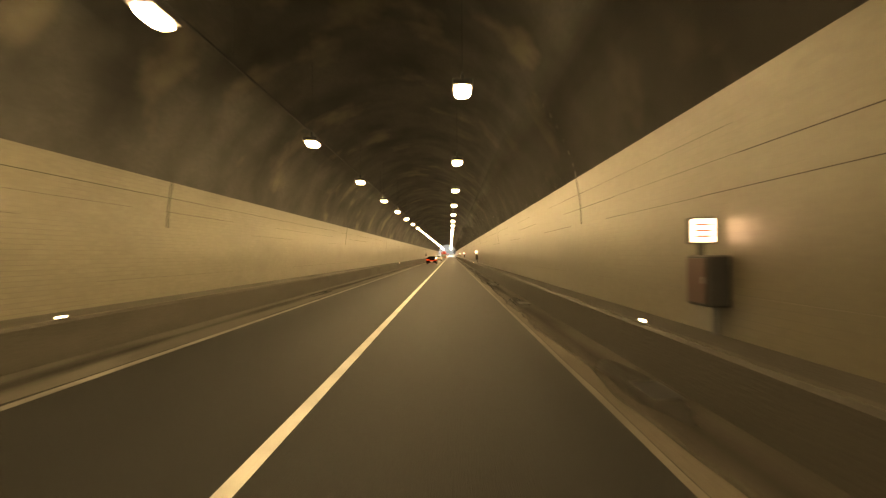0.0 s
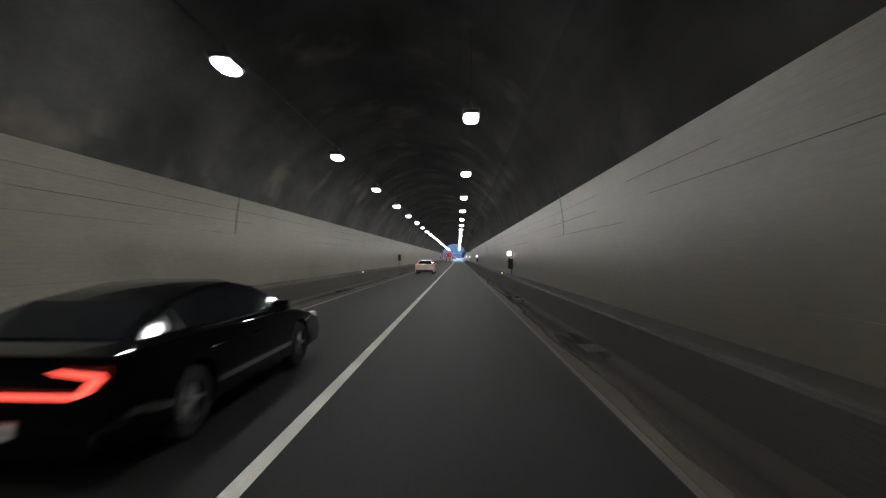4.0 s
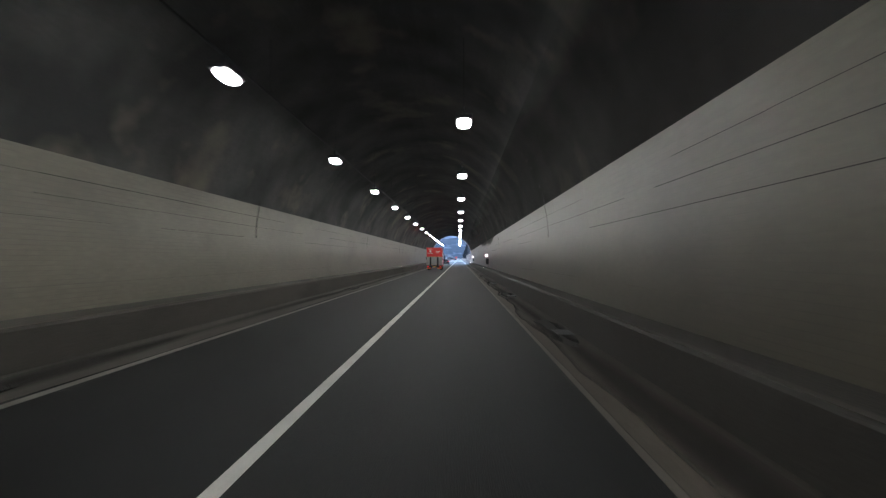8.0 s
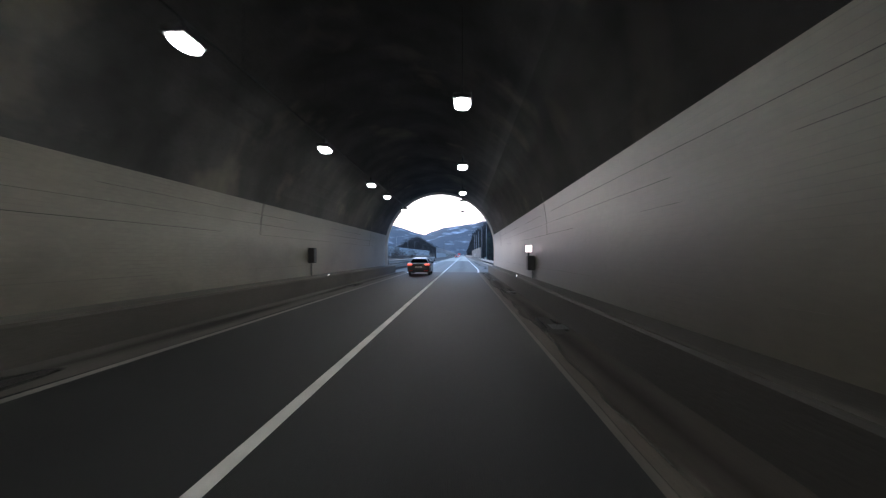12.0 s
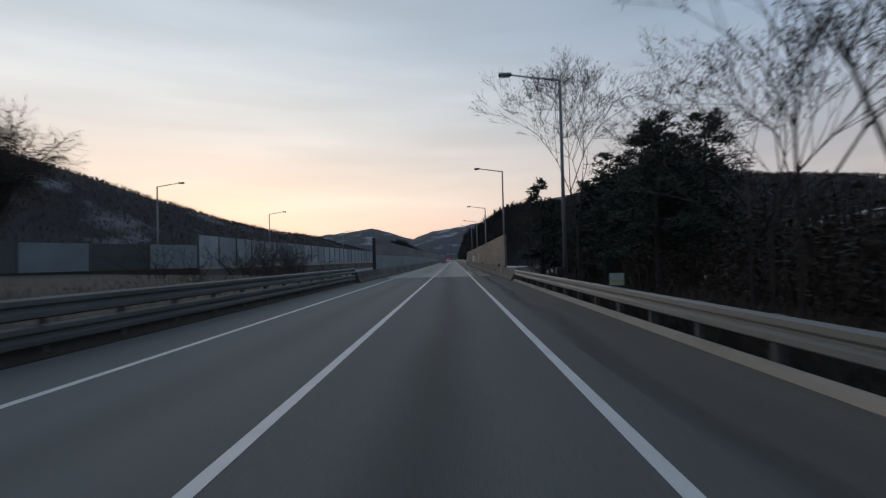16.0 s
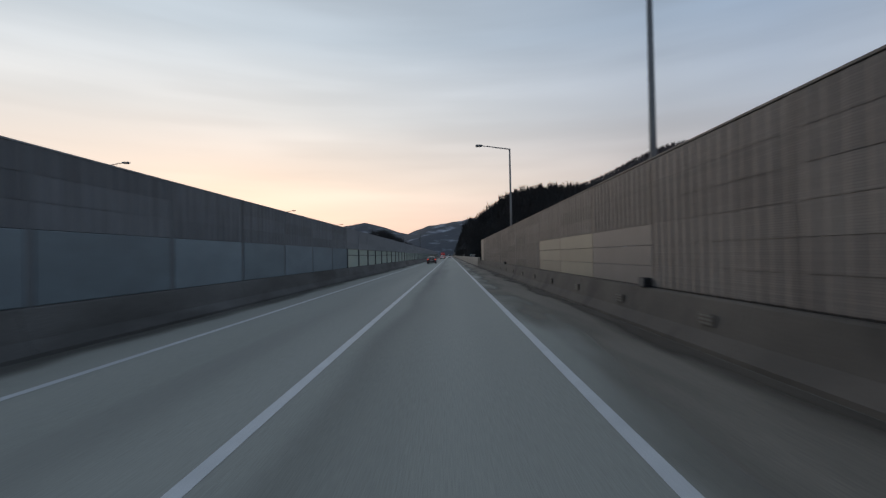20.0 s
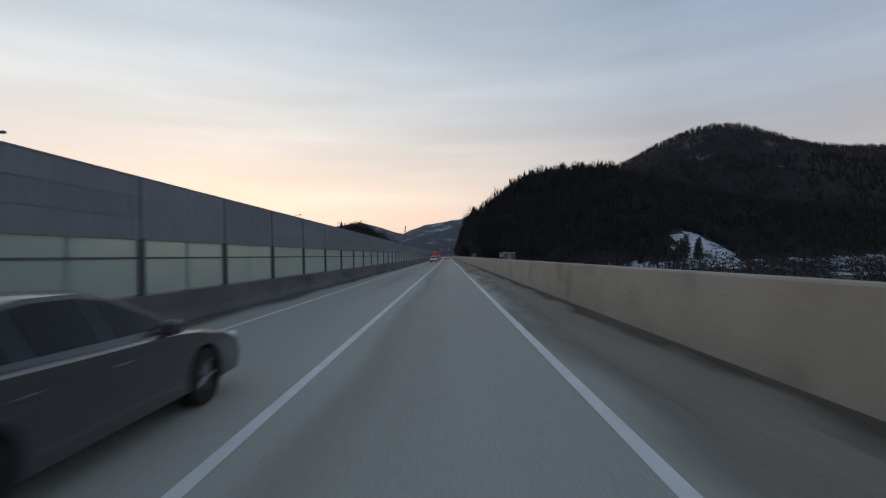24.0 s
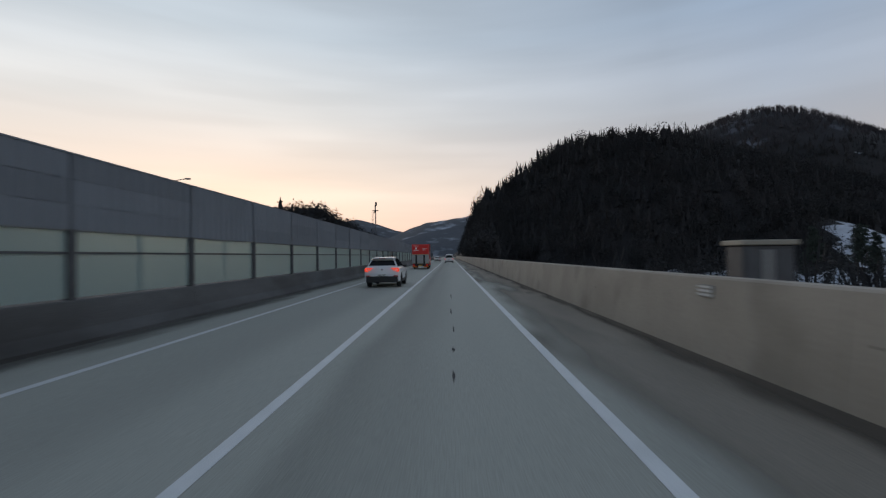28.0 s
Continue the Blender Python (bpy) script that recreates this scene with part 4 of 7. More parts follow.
for k in range(n_solid + n_clear):
    yk = LEFT0 + BAY * k
    solid = k < n_solid
    par = lw if solid else lg
    for j in range(3):
        put("us" if solid else "uc", "panel", lambda: ribbed(BAY - 0.02, up, 0.10, 12), M_PANEL_DARK if solid else M_PANEL_LEFT, pose(XL_W, yk + 0.01, 2.28 + up * j), par)
    put("ps" if solid else "pc", "post", lambda: h_post(2.95 if solid else 1.42), M_PANEL_DARK if solid else M_POST, pose(XL_W - (0.085 if solid else 0.02), yk, 0.86), par)
    if solid:
        put("lo", "lower_panel", lambda: prism([(0, 0), (0.012, 0.02), (0.012, 1.38), (0, 1.40), (-0.1, 1.40), (-0.1, 0)], 0, BAY - 0.2), M_PANEL_BLUE, pose(XL_W, yk + 0.10, 0.87), par)
    else:
        amber = k == n_solid + 32
        put("g1a" if amber else "g1", "pane", lambda: box(-0.008, 0.008, 0.10, BAY - 0.10, 0.0, 0.88), M_PANE_ORANGE if amber else M_PANE, pose(XL_W - 0.02, yk, 0.90), par)
        put("g2", "pane", lambda: box(-0.008, 0.008, 0.10, BAY - 0.10, 0.0, 0.42), M_PANE, pose(XL_W - 0.02, yk, 1.83), par)
        put("mu", "mullion", lambda: box(-0.03, 0.03, BAY / 2 - 0.05, BAY / 2 + 0.05, 0.0, 1.36), M_POST, pose(XL_W - 0.07, yk, 0.88), par)
        put("rl", "mid_rail", lambda: box(-0.03, 0.03, 0.08, BAY - 0.08, 0.0, 0.05), M_POST, pose(XL_W - 0.02, yk, 1.78), par)
        put("r2", "top_rail", lambda: box(-0.04, 0.04, 0.08, BAY - 0.08, 0.0, 0.03), M_ZINC, pose(XL_W - 0.0, yk, 2.25), par)
part("wall_cap", cap(LEFT0, GLASS0, XL_W - 0.06, 3.80), M_PANEL_LEFT, lw)
part("wall_cap", cap(GLASS0, LEFT_END, XL_W - 0.06, 3.80), M_PANEL_LEFT, lg)
part("end_post", box(XL_W - 0.20, XL_W + 0.10, LEFT0 - 0.24, LEFT0 - 0.02, 0.80, 3.92, 0.01), M_DARK, lw)

# --- opposite carriageway and its outer sound wall
slab("road_opposite", -20.8, -7.6, 346.0, YEND, M_ASPHALT, "grey asphalt of the opposite carriageway", z=-0.05)
ow = thing("sound_wall_opposite", pose(0, 0, 0), "translucent grey sound wall on posts beyond the opposite carriageway", "sound wall", kind="structure")
M_PALE = mat("pale_translucent_sheet", (0.22, 0.285, 0.33), 0.5, var=0.7, scale=0.3, tint=(0.15, 0.20, 0.235), per_object=0.22)


M_OLD_SHEET = mat("old_green_grey_sheet", (0.060, 0.078, 0.082), 0.6, var=0.7, scale=0.3, tint=(0.038, 0.050, 0.054), per_object=0.2)
of = thing("old_sound_fence", pose(0, 0, 0), "low dark green-grey sound fence with a few paler sheets", "sound wall", kind="structure")


def fence_x(y):
    return -23.8 - 0.55 * max(0.0, 363.0 - y)


for k in range(18):
    yk = 363 - 4.1 * (18 - k)
    x0, x1 = fence_x(yk), fence_x(yk + 4.1)
    turn = math.degrees(math.atan2(x0 - x1, 4.1))
    ln = math.hypot(x1 - x0, 4.1)
    pale = k in (15, 17)
    put("fp", "post", lambda: box(-0.06, 0.06, -0.06, 0.06, 0, 2.35), M_OLD_SHEET, pose(x0, yk, 1.38, 0, 0, turn), of)
    put("fq" + str(pale), "panel", lambda: box(-0.02, 0.02, 0.07, ln - 0.07, 0, 2.3, 0.004), M_PALE if pale else M_OLD_SHEET, pose(x0 - 0.02, yk, 1.4, 0, 0, turn), of)
    put("fb", "base_wall", lambda: box(-0.2, 0.2, 0.0, ln, -2.0, 1.4), M_VERGE, pose(x0, yk, 0, 0, 0, turn), of)
for k in range(54):
    yk = 363 + 4.1 * k
    put("op", "post", lambda: box(-0.08, 0.08, -0.08, 0.08, 0, 3.3), M_POST, pose(-23.8, yk, 1.58), ow)
    put("oq", "panel", lambda: box(-0.02, 0.02, 0.09, 4.01, 0, 3.15, 0.004), M_PALE, pose(-23.82, yk, 1.60), ow)
    put("oc", "base_coping", lambda: box(-0.16, 0.24, 0.0, 4.1, 1.22, 1.58, 0.01), M_PLATEGREY, pose(-23.8, yk, 0), ow)
    put("ob", "base_wall", lambda: box(-0.2, 0.2, 0.0, 4.1, -2.0, 1.22), M_CONC_DARK, pose(-23.8, yk, 0), ow)

# ================= street lamps =================
def street_lamp(m, height, arm, label):
    t = thing("street_lamp", m, label, "street lamp", "street lamps")
    bm = bmesh.new()
    add_tube(bm, (0, 0, -0.6), (0, 0, height), 0.11, 0.065, 10)
    part("pole", bm, M_POLE, t, smooth=True)
    bm = bmesh.new()
    add_tube(bm, (0.04, 0, height - 0.06), (-arm, 0, height + 0.28), 0.05, 0.035, 8)
    part("arm", bm, M_POLE, t, smooth=True)
    h = part("lamp_head", box(-arm - 0.55, -arm + 0.05, -0.14, 0.14, height + 0.22, height + 0.36, 0.04), M_POLE, t)
    part("lamp_lens", box(-arm - 0.48, -arm - 0.08, -0.10, 0.10, height + 0.19, height + 0.218, 0.01), M_WHITE, h)
    part("base_box", box(-0.42, -0.12, -0.16, 0.16, 0.86, 1.14, 0.02), M_DARK, t)
    part("base_plate", box(-0.2, 0.2, -0.2, 0.2, -0.6, -0.3), M_POST, t)
    return t


sl = street_lamp(pose(7.15, 311.8, 0), 9.95, 2.3, "tall grey street lamp with a single arm over the road, unlit")
sl.scale = (1, 1, 0.925)
for yy in (338.6, 363.8, 389.6, 416.2, 443.0):
    copy_thing(sl, pose(7.15, yy, 0)).scale = (1, 1, {338.6: 1.0, 363.8: 1.055, 443.0: 1.055}.get(yy, 0.967))
for yy in (364, 393, 444, 487, 524, 583, 636, 690):
    copy_thing(sl, pose(-28.6, yy, 0, 0, 0, 180)).scale = (1, 1, 1)
jb = thing("junction_box", pose(6.50, 415.3, 0.842), "small black junction box at the foot of the sound wall", "junction box", "junction boxes")
part("box_body", box(-0.10, 0.07, -0.16, 0.16, 0.0, 0.22, 0.015), M_DARK, jb)
part("box_lid", box(-0.115, -0.102, -0.14, 0.14, 0.02, 0.20, 0.004), M_POST, jb)
for yy in (389.0, 442.2, 363.2):
    copy_thing(jb, pose(6.50, yy, 0.842))
tagged(part("verge_soil", prism([(-44.0, -0.5), (-44.0, 1.5), (-26.0, 1.15), (-14.0, 0.80), (-8.0, 0.55), (-6.4, 0.56), (-5.92, 0.46), (-5.72, 0.16), (-5.56, 0.03), (-5.5, -0.5)], PORTAL + 1.7, 352.4, 30), M_VERGE), "bank of brown soil and dry grass behind the median guardrail", "verge", kind="structure")
# ================= vehicles =================
M_TYRE = mat("tyre_rubber", (0.018, 0.018, 0.018), 0.85, var=0.3, scale=8.0, fine=0.2)
M_RIM = mat("alloy_rim", (0.30, 0.30, 0.31), 0.4, metal=0.8, var=0.2, scale=8.0)
M_CARGLASS = mat("tinted_car_glass", (0.010, 0.011, 0.013), 0.05, var=0.1, spec=0.2)
M_BLACKTRIM = mat("black_plastic_trim", (0.022, 0.022, 0.023), 0.6, var=0.2, scale=6.0)
M_REDLIT = mat("tail_lamp_lit", (0.5, 0.02, 0.01), 0.3, var=0.0, emit=(1.0, 0.03, 0.02), strength=0.4)
M_BRAKELIT = mat("brake_lamp_lit", (0.5, 0.02, 0.01), 0.3, var=0.0, emit=(1.0, 0.085, 0.035), strength=1.4)
M_BANDLIT = mat("tail_band_lit", (0.5, 0.02, 0.01), 0.3, var=0.0, emit=(1.0, 0.085, 0.04), strength=0.75)
M_REDLENS = mat("red_lens", (0.35, 0.02, 0.015), 0.3, var=0.1)
M_AMBERLIT = mat("amber_lamp_lit", (0.8, 0.3, 0.05), 0.3, var=0.0, emit=(1.0, 0.45, 0.12), strength=2.5)
M_PLATE = mat("plate_white", (0.75, 0.75, 0.72), 0.5, var=0.1)
M_PLATE_Y = mat("plate_yellow", (0.65, 0.42, 0.05), 0.5, var=0.2)
M_BAR = mat("plate_bars", (0.05, 0.05, 0.06), 0.5, var=0.1)
M_CHROME = mat("chrome_trim", (0.6, 0.6, 0.62), 0.15, metal=1.0, var=0.1)


def paint(name, c, coat=0.5, spec=0.5, rough=0.28):
    return mat(name, c, rough, spec=spec, var=0.25, scale=1.2, tint=tuple(0.82 * v for v in c), fine=0.12, fine_scale=20, coat=coat)


def soften(ob, angle=35):
    for p in ob.data.polygons:
        p.use_smooth = True
    ob.data.set_sharp_from_angle(angle=radians(angle))
    return ob


def loft_x(profile, stations):
    """A side profile of (y, z) points carried across x; each station is (x, shrink)."""
    cy = sum(p[0] for p in profile) / len(profile)
    cz = sum(p[1] for p in profile) / len(profile)
    bm = bmesh.new()
    rings = [[bm.verts.new((x, cy + (y - cy) * (1 - s * 0.5), cz + (z - cz) * (1 - s))) for y, z in profile] for x, s in stations]
    n = len(profile)
    for a, b in zip(rings, rings[1:]):
        for i in range(n):
            bm.faces.new((a[i], a[(i + 1) % n], b[(i + 1) % n], b[i]))
    bm.faces.new(rings[0][::-1])
    bm.faces.new(rings[-1])
    bmesh.ops.recalc_face_normals(bm, faces=bm.faces[:])
    return bm


def arch(cy, r, z0, n=8):
    """Points of a wheel arch from the front side to the rear side."""
    a0 = math.asin(max(-1, min(1, (z0 - r * 0.92) / r)))
    return [(cy + r * math.cos(a0 + (math.pi - 2 * a0) * k / n), r * 0.92 + r * math.sin(a0 + (math.pi - 2 * a0) * k / n)) for k in range(n + 1)]


def clip_y(poly, y0, y1):
    for lim, sg in ((y0, 1), (y1, -1)):
        out = []
        for a, b in zip(poly, poly[1:] + poly[:1]):
            ia, ib = sg * (a[0] - lim) >= 0, sg * (b[0] - lim) >= 0
            if ia:
                out.append(a)
            if ia != ib:
                f = (lim - a[0]) / (b[0] - a[0])
                out.append((lim, a[1] + (b[1] - a[1]) * f))
        poly = out
    return poly


def plate_of(pts3, nrm, thick=0.012):
    """A thin plate over a planar polygon."""
    bm = bmesh.new()
    nrm = Vector(nrm).normalized()
    a = [bm.verts.new(Vector(p) + nrm * thick) for p in pts3]
    b = [bm.verts.new(Vector(p) - nrm * 0.02) for p in pts3]
    n = len(a)
    bm.faces.new(a)
    bm.faces.new(b[::-1])
    for i in range(n):
        bm.faces.new((a[i], b[i], b[(i + 1) % n], a[(i + 1) % n]))
    bmesh.ops.recalc_face_normals(bm, faces=bm.faces[:])
    return bm


def wheel(parent, x, y, r, width, side, cache):
    """Tyre with rim and hub, its outer side towards side."""
    key = (round(r, 3), side)
    if key not in cache:
        bm = bmesh.new()
        rings = []
        for dx, rr in ((-0.5, 0.62), (-0.5, 0.9), (-0.36, 1.0), (0.36, 1.0), (0.5, 0.9), (0.5, 0.62), (0.38, 0.60), (-0.38, 0.60)):
            rings.append([bm.verts.new((dx * width, r * rr * math.cos(2 * math.pi * k / 22), r * rr * math.sin(2 * math.pi * k / 22))) for k in range(22)])
        for a, b in zip(rings, rings[1:] + rings[:1]):
            for k in range(22):
                bm.faces.new((a[k], a[(k + 1) % 22], b[(k + 1) % 22], b[k]))
        bmesh.ops.recalc_face_normals(bm, faces=bm.faces[:])
        t = soften(part("wheel", bm, M_TYRE, parent))
        bm = bmesh.new()
        xo = side * width * 0.34
        add_tube(bm, (xo * 0.2, 0, 0), (xo * 0.5, 0, 0), r * 0.60, r * 0.60, 22)
        for k in range(5):
            w = 2 * math.pi * k / 5
            add_tube(bm, (xo, 0, 0), (xo, r * 0.58 * math.cos(w), r * 0.58 * math.sin(w)), r * 0.10, r * 0.07, 5)
        add_tube(bm, (xo * 0.5, 0, 0), (xo * 1.15, 0, 0), r * 0.14, r * 0.11, 12)
        rm = part("rim", bm, M_RIM, t)
        t.matrix_basis = pose(x, y, r)
        cache[key] = (t, rm)
        return t
    t0, r0 = cache[key]
    t = share("wheel", t0, pose(x, y, r), parent)
    share("rim", r0, Matrix(), t)
    return t


def car(name, m, label, category, spec):
    """A car from its side profiles; its rear stands at local y 0, its front towards +y."""
    t = thing(name, m, label, category)
    L, W, wr, wf, wb = spec["L"], spec["W"], spec["wheel"], spec["front_axle"], spec["rear_axle"]
    sill = spec["sill"]
    prof = spec["rear"] + spec["belt"] + spec["nose"] + arch(wf, wr * 1.16, sill) + arch(wb, wr * 1.16, sill)
    hw = W / 2
    body = soften(part("body", loft_x(prof, [(-hw, 0.10), (-hw + 0.05, 0.03), (-hw + 0.20, 0.0), (hw - 0.20, 0.0), (hw - 0.05, 0.03), (hw, 0.10)]), spec["paint"], t))
    g = spec["cabin"]
    zb, zt = min(p[1] for p in g), max(p[1] for p in g)
    half = lambda z: hw - 0.07 - spec["taper"] * (z - zb) / (zt - zb)
    bm = bmesh.new()
    rings = [[bm.verts.new((s * half(z) * f, y, z + dz * (1 if z > zb + 0.2 else 0))) for y, z in g] for s, f, dz in ((-1, 1, -0.02), (-1, 0.8, 0.012), (1, 0.8, 0.012), (1, 1, -0.02))]
    n = len(g)
    for a, b in zip(rings, rings[1:]):
        for i in range(n):
            bm.faces.new((a[i], a[(i + 1) % n], b[(i + 1) % n], b[i]))
    bm.faces.new(rings[0][::-1])
    bm.faces.new(rings[-1])
    bmesh.ops.recalc_face_normals(bm, faces=bm.faces[:])
    soften(part("cabin", bm, spec["paint"], t))
    cy, cz = sum(p[0] for p in g) / n, sum(p[1] for p in g) / n
    inner = [(cy + (y - cy) * 0.88, cz + (z - cz) * 0.74 - 0.01) for y, z in g]
    cuts = spec["pane_cuts"]
    for y0, y1 in zip(cuts, cuts[1:]):
        poly = clip_y(inner, y0 + 0.03, y1 - 0.03)
        if len(poly) < 3:
            continue
        for s in (-1, 1):
            part("side_window", plate_of([(s * half(z), y, z) for y, z in poly], (s, 0, spec["taper"] / (zt - zb)), 0.006), M_CARGLASS, t)
    for nm, (a, b), fy in (("rear_window", (g[0], g[1]), -1), ("windscreen", (g[-1], g[-2]), 1)):
        f0, f1 = spec.get("rear_glass", (0.10, 0.90)) if fy < 0 else (0.10, 0.90)
        q0 = (a[0] + (b[0] - a[0]) * f0, a[1] + (b[1] - a[1]) * f0)
        q1 = (a[0] + (b[0] - a[0]) * f1, a[1] + (b[1] - a[1]) * f1)
        nr = (0, fy * abs(b[1] - a[1]), abs(b[0] - a[0]))
        part(nm, plate_of([(-half(q0[1]) * 0.92, *q0), (half(q0[1]) * 0.92, *q0), (half(q1[1]) * 0.88, *q1), (-half(q1[1]) * 0.88, *q1)], nr, 0.016), M_CARGLASS, t)
    cache = {}
    for yy in (wb, wf):
        for s in (-1, 1):
            wheel(t, s * (hw - 0.13), yy, wr, 0.22, s, cache)
    for s in (-1, 1):
        mr = part("mirror", box(s * (hw + 0.02) - 0.10, s * (hw + 0.02) + 0.10, spec["mirror"][0] - 0.06, spec["mirror"][0] + 0.08, spec["mirror"][1], spec["mirror"][1] + 0.14, 0.03), spec.get("mirror_paint", spec["paint"]), t)
        part("head_lamp", box(s * (hw - 0.28) - 0.20, s * (hw - 0.28) + 0.20, L - 0.35, L - 0.03, spec["head"] - 0.06, spec["head"] + 0.06, 0.02), M_PLATE, t)
        for yy in spec["handles"]:
            part("door_handle", box(s * (hw - 0.008) - 0.02, s * (hw - 0.008) + 0.02, yy - 0.10, yy + 0.10, zb - 0.16, zb - 0.125, 0.01), spec["paint"], t)
    for x0, x1, z0, z1, y0 in spec["tail"]:
        for s in (-1, 1):
            part("tail_lamp", box(min(s * x0, s * x1), max(s * x0, s * x1), y0, y0 + 0.14, z0, z1, 0.008), spec.get("lamp", M_REDLIT), t, "glowing red tail lamp")
    for poly in spec.get("tail_poly", ()):
        for s in (-1, 1):
            part("tail_lamp", plate_of([(s * px, -0.012, pz) for px, pz in poly], (0, -1, 0), 0.012), M_BANDLIT, t, "glowing red tail lamp blade")
    for x0, x1, z0, z1, y0 in spec.get("reflector", ()):
        for s in (-1, 1):
            part("reflector", box(min(s * x0, s * x1), max(s * x0, s * x1), y0, y0 + 0.10, z0, z1, 0.008), M_REDLENS, t)
    for x0, x1, z0, z1, y0 in spec.get("trim", ()):
        for s in (-1, 1):
            part("bumper_trim", box(min(s * x0, s * x1), max(s * x0, s * x1), y0, y0 + 0.10, z0, z1, 0.006), M_BLACKTRIM, t)
    if "spoiler" in spec:
        sz, sy = spec["spoiler"]
        sp = part("spoiler", box(-0.58, 0.58, sy - 0.16, sy + 0.30, sz + 0.035, sz + 0.085, 0.02), spec["paint"], t)
        part("high_brake_lamp", box(-0.16, 0.16, sy - 0.172, sy - 0.161, sz + 0.045, sz + 0.07), M_REDLENS, sp)
    bp = spec["bumper"]
    part("bumper", box(-hw + 0.10, hw - 0.10, bp[2], bp[2] + 0.16, bp[0], bp[1], 0.03), spec.get("bumper_paint", M_BLACKTRIM), t)
    if spec.get("cladding"):
        for s in (-1, 1):
            xs = sorted((s * (hw - 0.05), s * (hw + 0.012)))
            part("sill_cladding", box(xs[0], xs[1], wb + wr * 1.25, wf - wr * 1.25, sill - 0.02, sill + 0.13, 0.01), M_BLACKTRIM, t)
            for yy in (wb, wf):
                bm = bmesh.new()
                arcs = [[bm.verts.new((x, yy + q * math.cos(math.pi * k / 14), wr + q * math.sin(math.pi * k / 14))) for k in range(15)] for x, q in ((xs[0], wr * 1.10), (xs[0], wr * 1.27), (xs[1], wr * 1.27), (xs[1], wr * 1.10))]
                for a, b in zip(arcs, arcs[1:] + arcs[:1]):
                    for k in range(14):
                        bm.faces.new((a[k], a[k + 1], b[k + 1], b[k]))
                for e in (0, 14):
                    bm.faces.new([q[e] for q in arcs])
                bmesh.ops.recalc_face_normals(bm, faces=bm.faces[:])
                part("arch_cladding", bm, M_BLACKTRIM, t)
        fin = bmesh.new()
        add_box(fin, -0.02, 0.02, 0.62, 0.80, zt, zt + 0.07, 0.012)
        part("antenna_fin", fin, M_BLACKTRIM, t)
        part("wiper", box(-0.22, 0.22, g[0][0] - 0.02, g[0][0] + 0.0, zb + 0.04, zb + 0.06), M_BLACKTRIM, t)
    if "belt_trim" in spec:
        y0, y1, z0 = spec["belt_trim"]
        for s in (-1, 1):
            part("belt_trim", box(min(s * (hw - 0.085), s * (hw - 0.045)), max(s * (hw - 0.085), s * (hw - 0.045)), y0, y1, z0, z0 + 0.016), M_CHROME, t)
    for yy in spec.get("seams", ()):
        for s in (-1, 1):
            xs = sorted((s * (hw - 0.03), s * (hw + 0.003)))
            part("door_seam", box(xs[0], xs[1], yy, yy + 0.01, sill + 0.16, zb - 0.03), M_BLACKTRIM, t)
    pz, py = spec["plate"]
    pl = part("number_plate", box(-0.26, 0.26, py, py + 0.05, pz, pz + 0.11, 0.005), M_PLATE, t)
    for k in range(6):
        part("plate_bar", box(-0.21 + 0.072 * k, -0.165 + 0.072 * k, py - 0.004, py - 0.001, pz + 0.025, pz + 0.085), M_BAR, pl)
    part("emblem", box(-0.05, 0.05, spec["emblem"][1], spec["emblem"][1] + 0.05, spec["emblem"][0], spec["emblem"][0] + 0.08, 0.015), M_CHROME, t)
    for q in spec.get("rails", ()):
        for s in (-1, 1):
            bm = bmesh.new()
            add_box(bm, s * q[0] - 0.02, s * q[0] + 0.02, q[1], q[2], q[3], q[3] + 0.04, 0.012)
            part("roof_rail", bm, M_ZINC, t)
    return t


SEDAN = dict(L=4.68, W=1.84, wheel=0.33, front_axle=3.78, rear_axle=1.02, sill=0.22, taper=0.30,
             rear=[(0.14, 0.26), (0.03, 0.36), (0.0, 0.56), (0.04, 0.80), (0.02, 0.98)], belt=[(0.30, 1.02), (0.9, 1.00), (2.0, 0.97), (3.2, 0.95)],
             nose=[(3.7, 0.90), (4.3, 0.78), (4.6, 0.64), (4.68, 0.44), (4.60, 0.24)],
             cabin=[(0.42, 0.96), (1.25, 1.36), (1.75, 1.44), (2.3, 1.44), (2.7, 1.36), (3.45, 0.93)], pane_cuts=(0.3, 1.55, 2.35, 3.5),
             mirror=(3.0, 0.94), head=0.66, handles=(1.45, 2.35), bumper=(0.24, 0.48, -0.02), plate=(0.50, -0.035), emblem=(0.86, -0.02), reflector=[(0.45, 0.78, 0.36, 0.42, -0.03)])
white_sedan = dict(SEDAN, paint=paint("white_car_paint", (0.72, 0.72, 0.70)), tail=[(0.62, 0.88, 0.85, 0.93, -0.005)], plate=(0.62, -0.035))
car("sedan_white", pose(-1.72, 121.5, 0), "white sedan with lit tail lamps driving in the other lane", "car", white_sedan)
M_BLACKPAINT = paint("black_car_paint", (0.0022, 0.0022, 0.0026), 0.0, 0.22, 0.05)
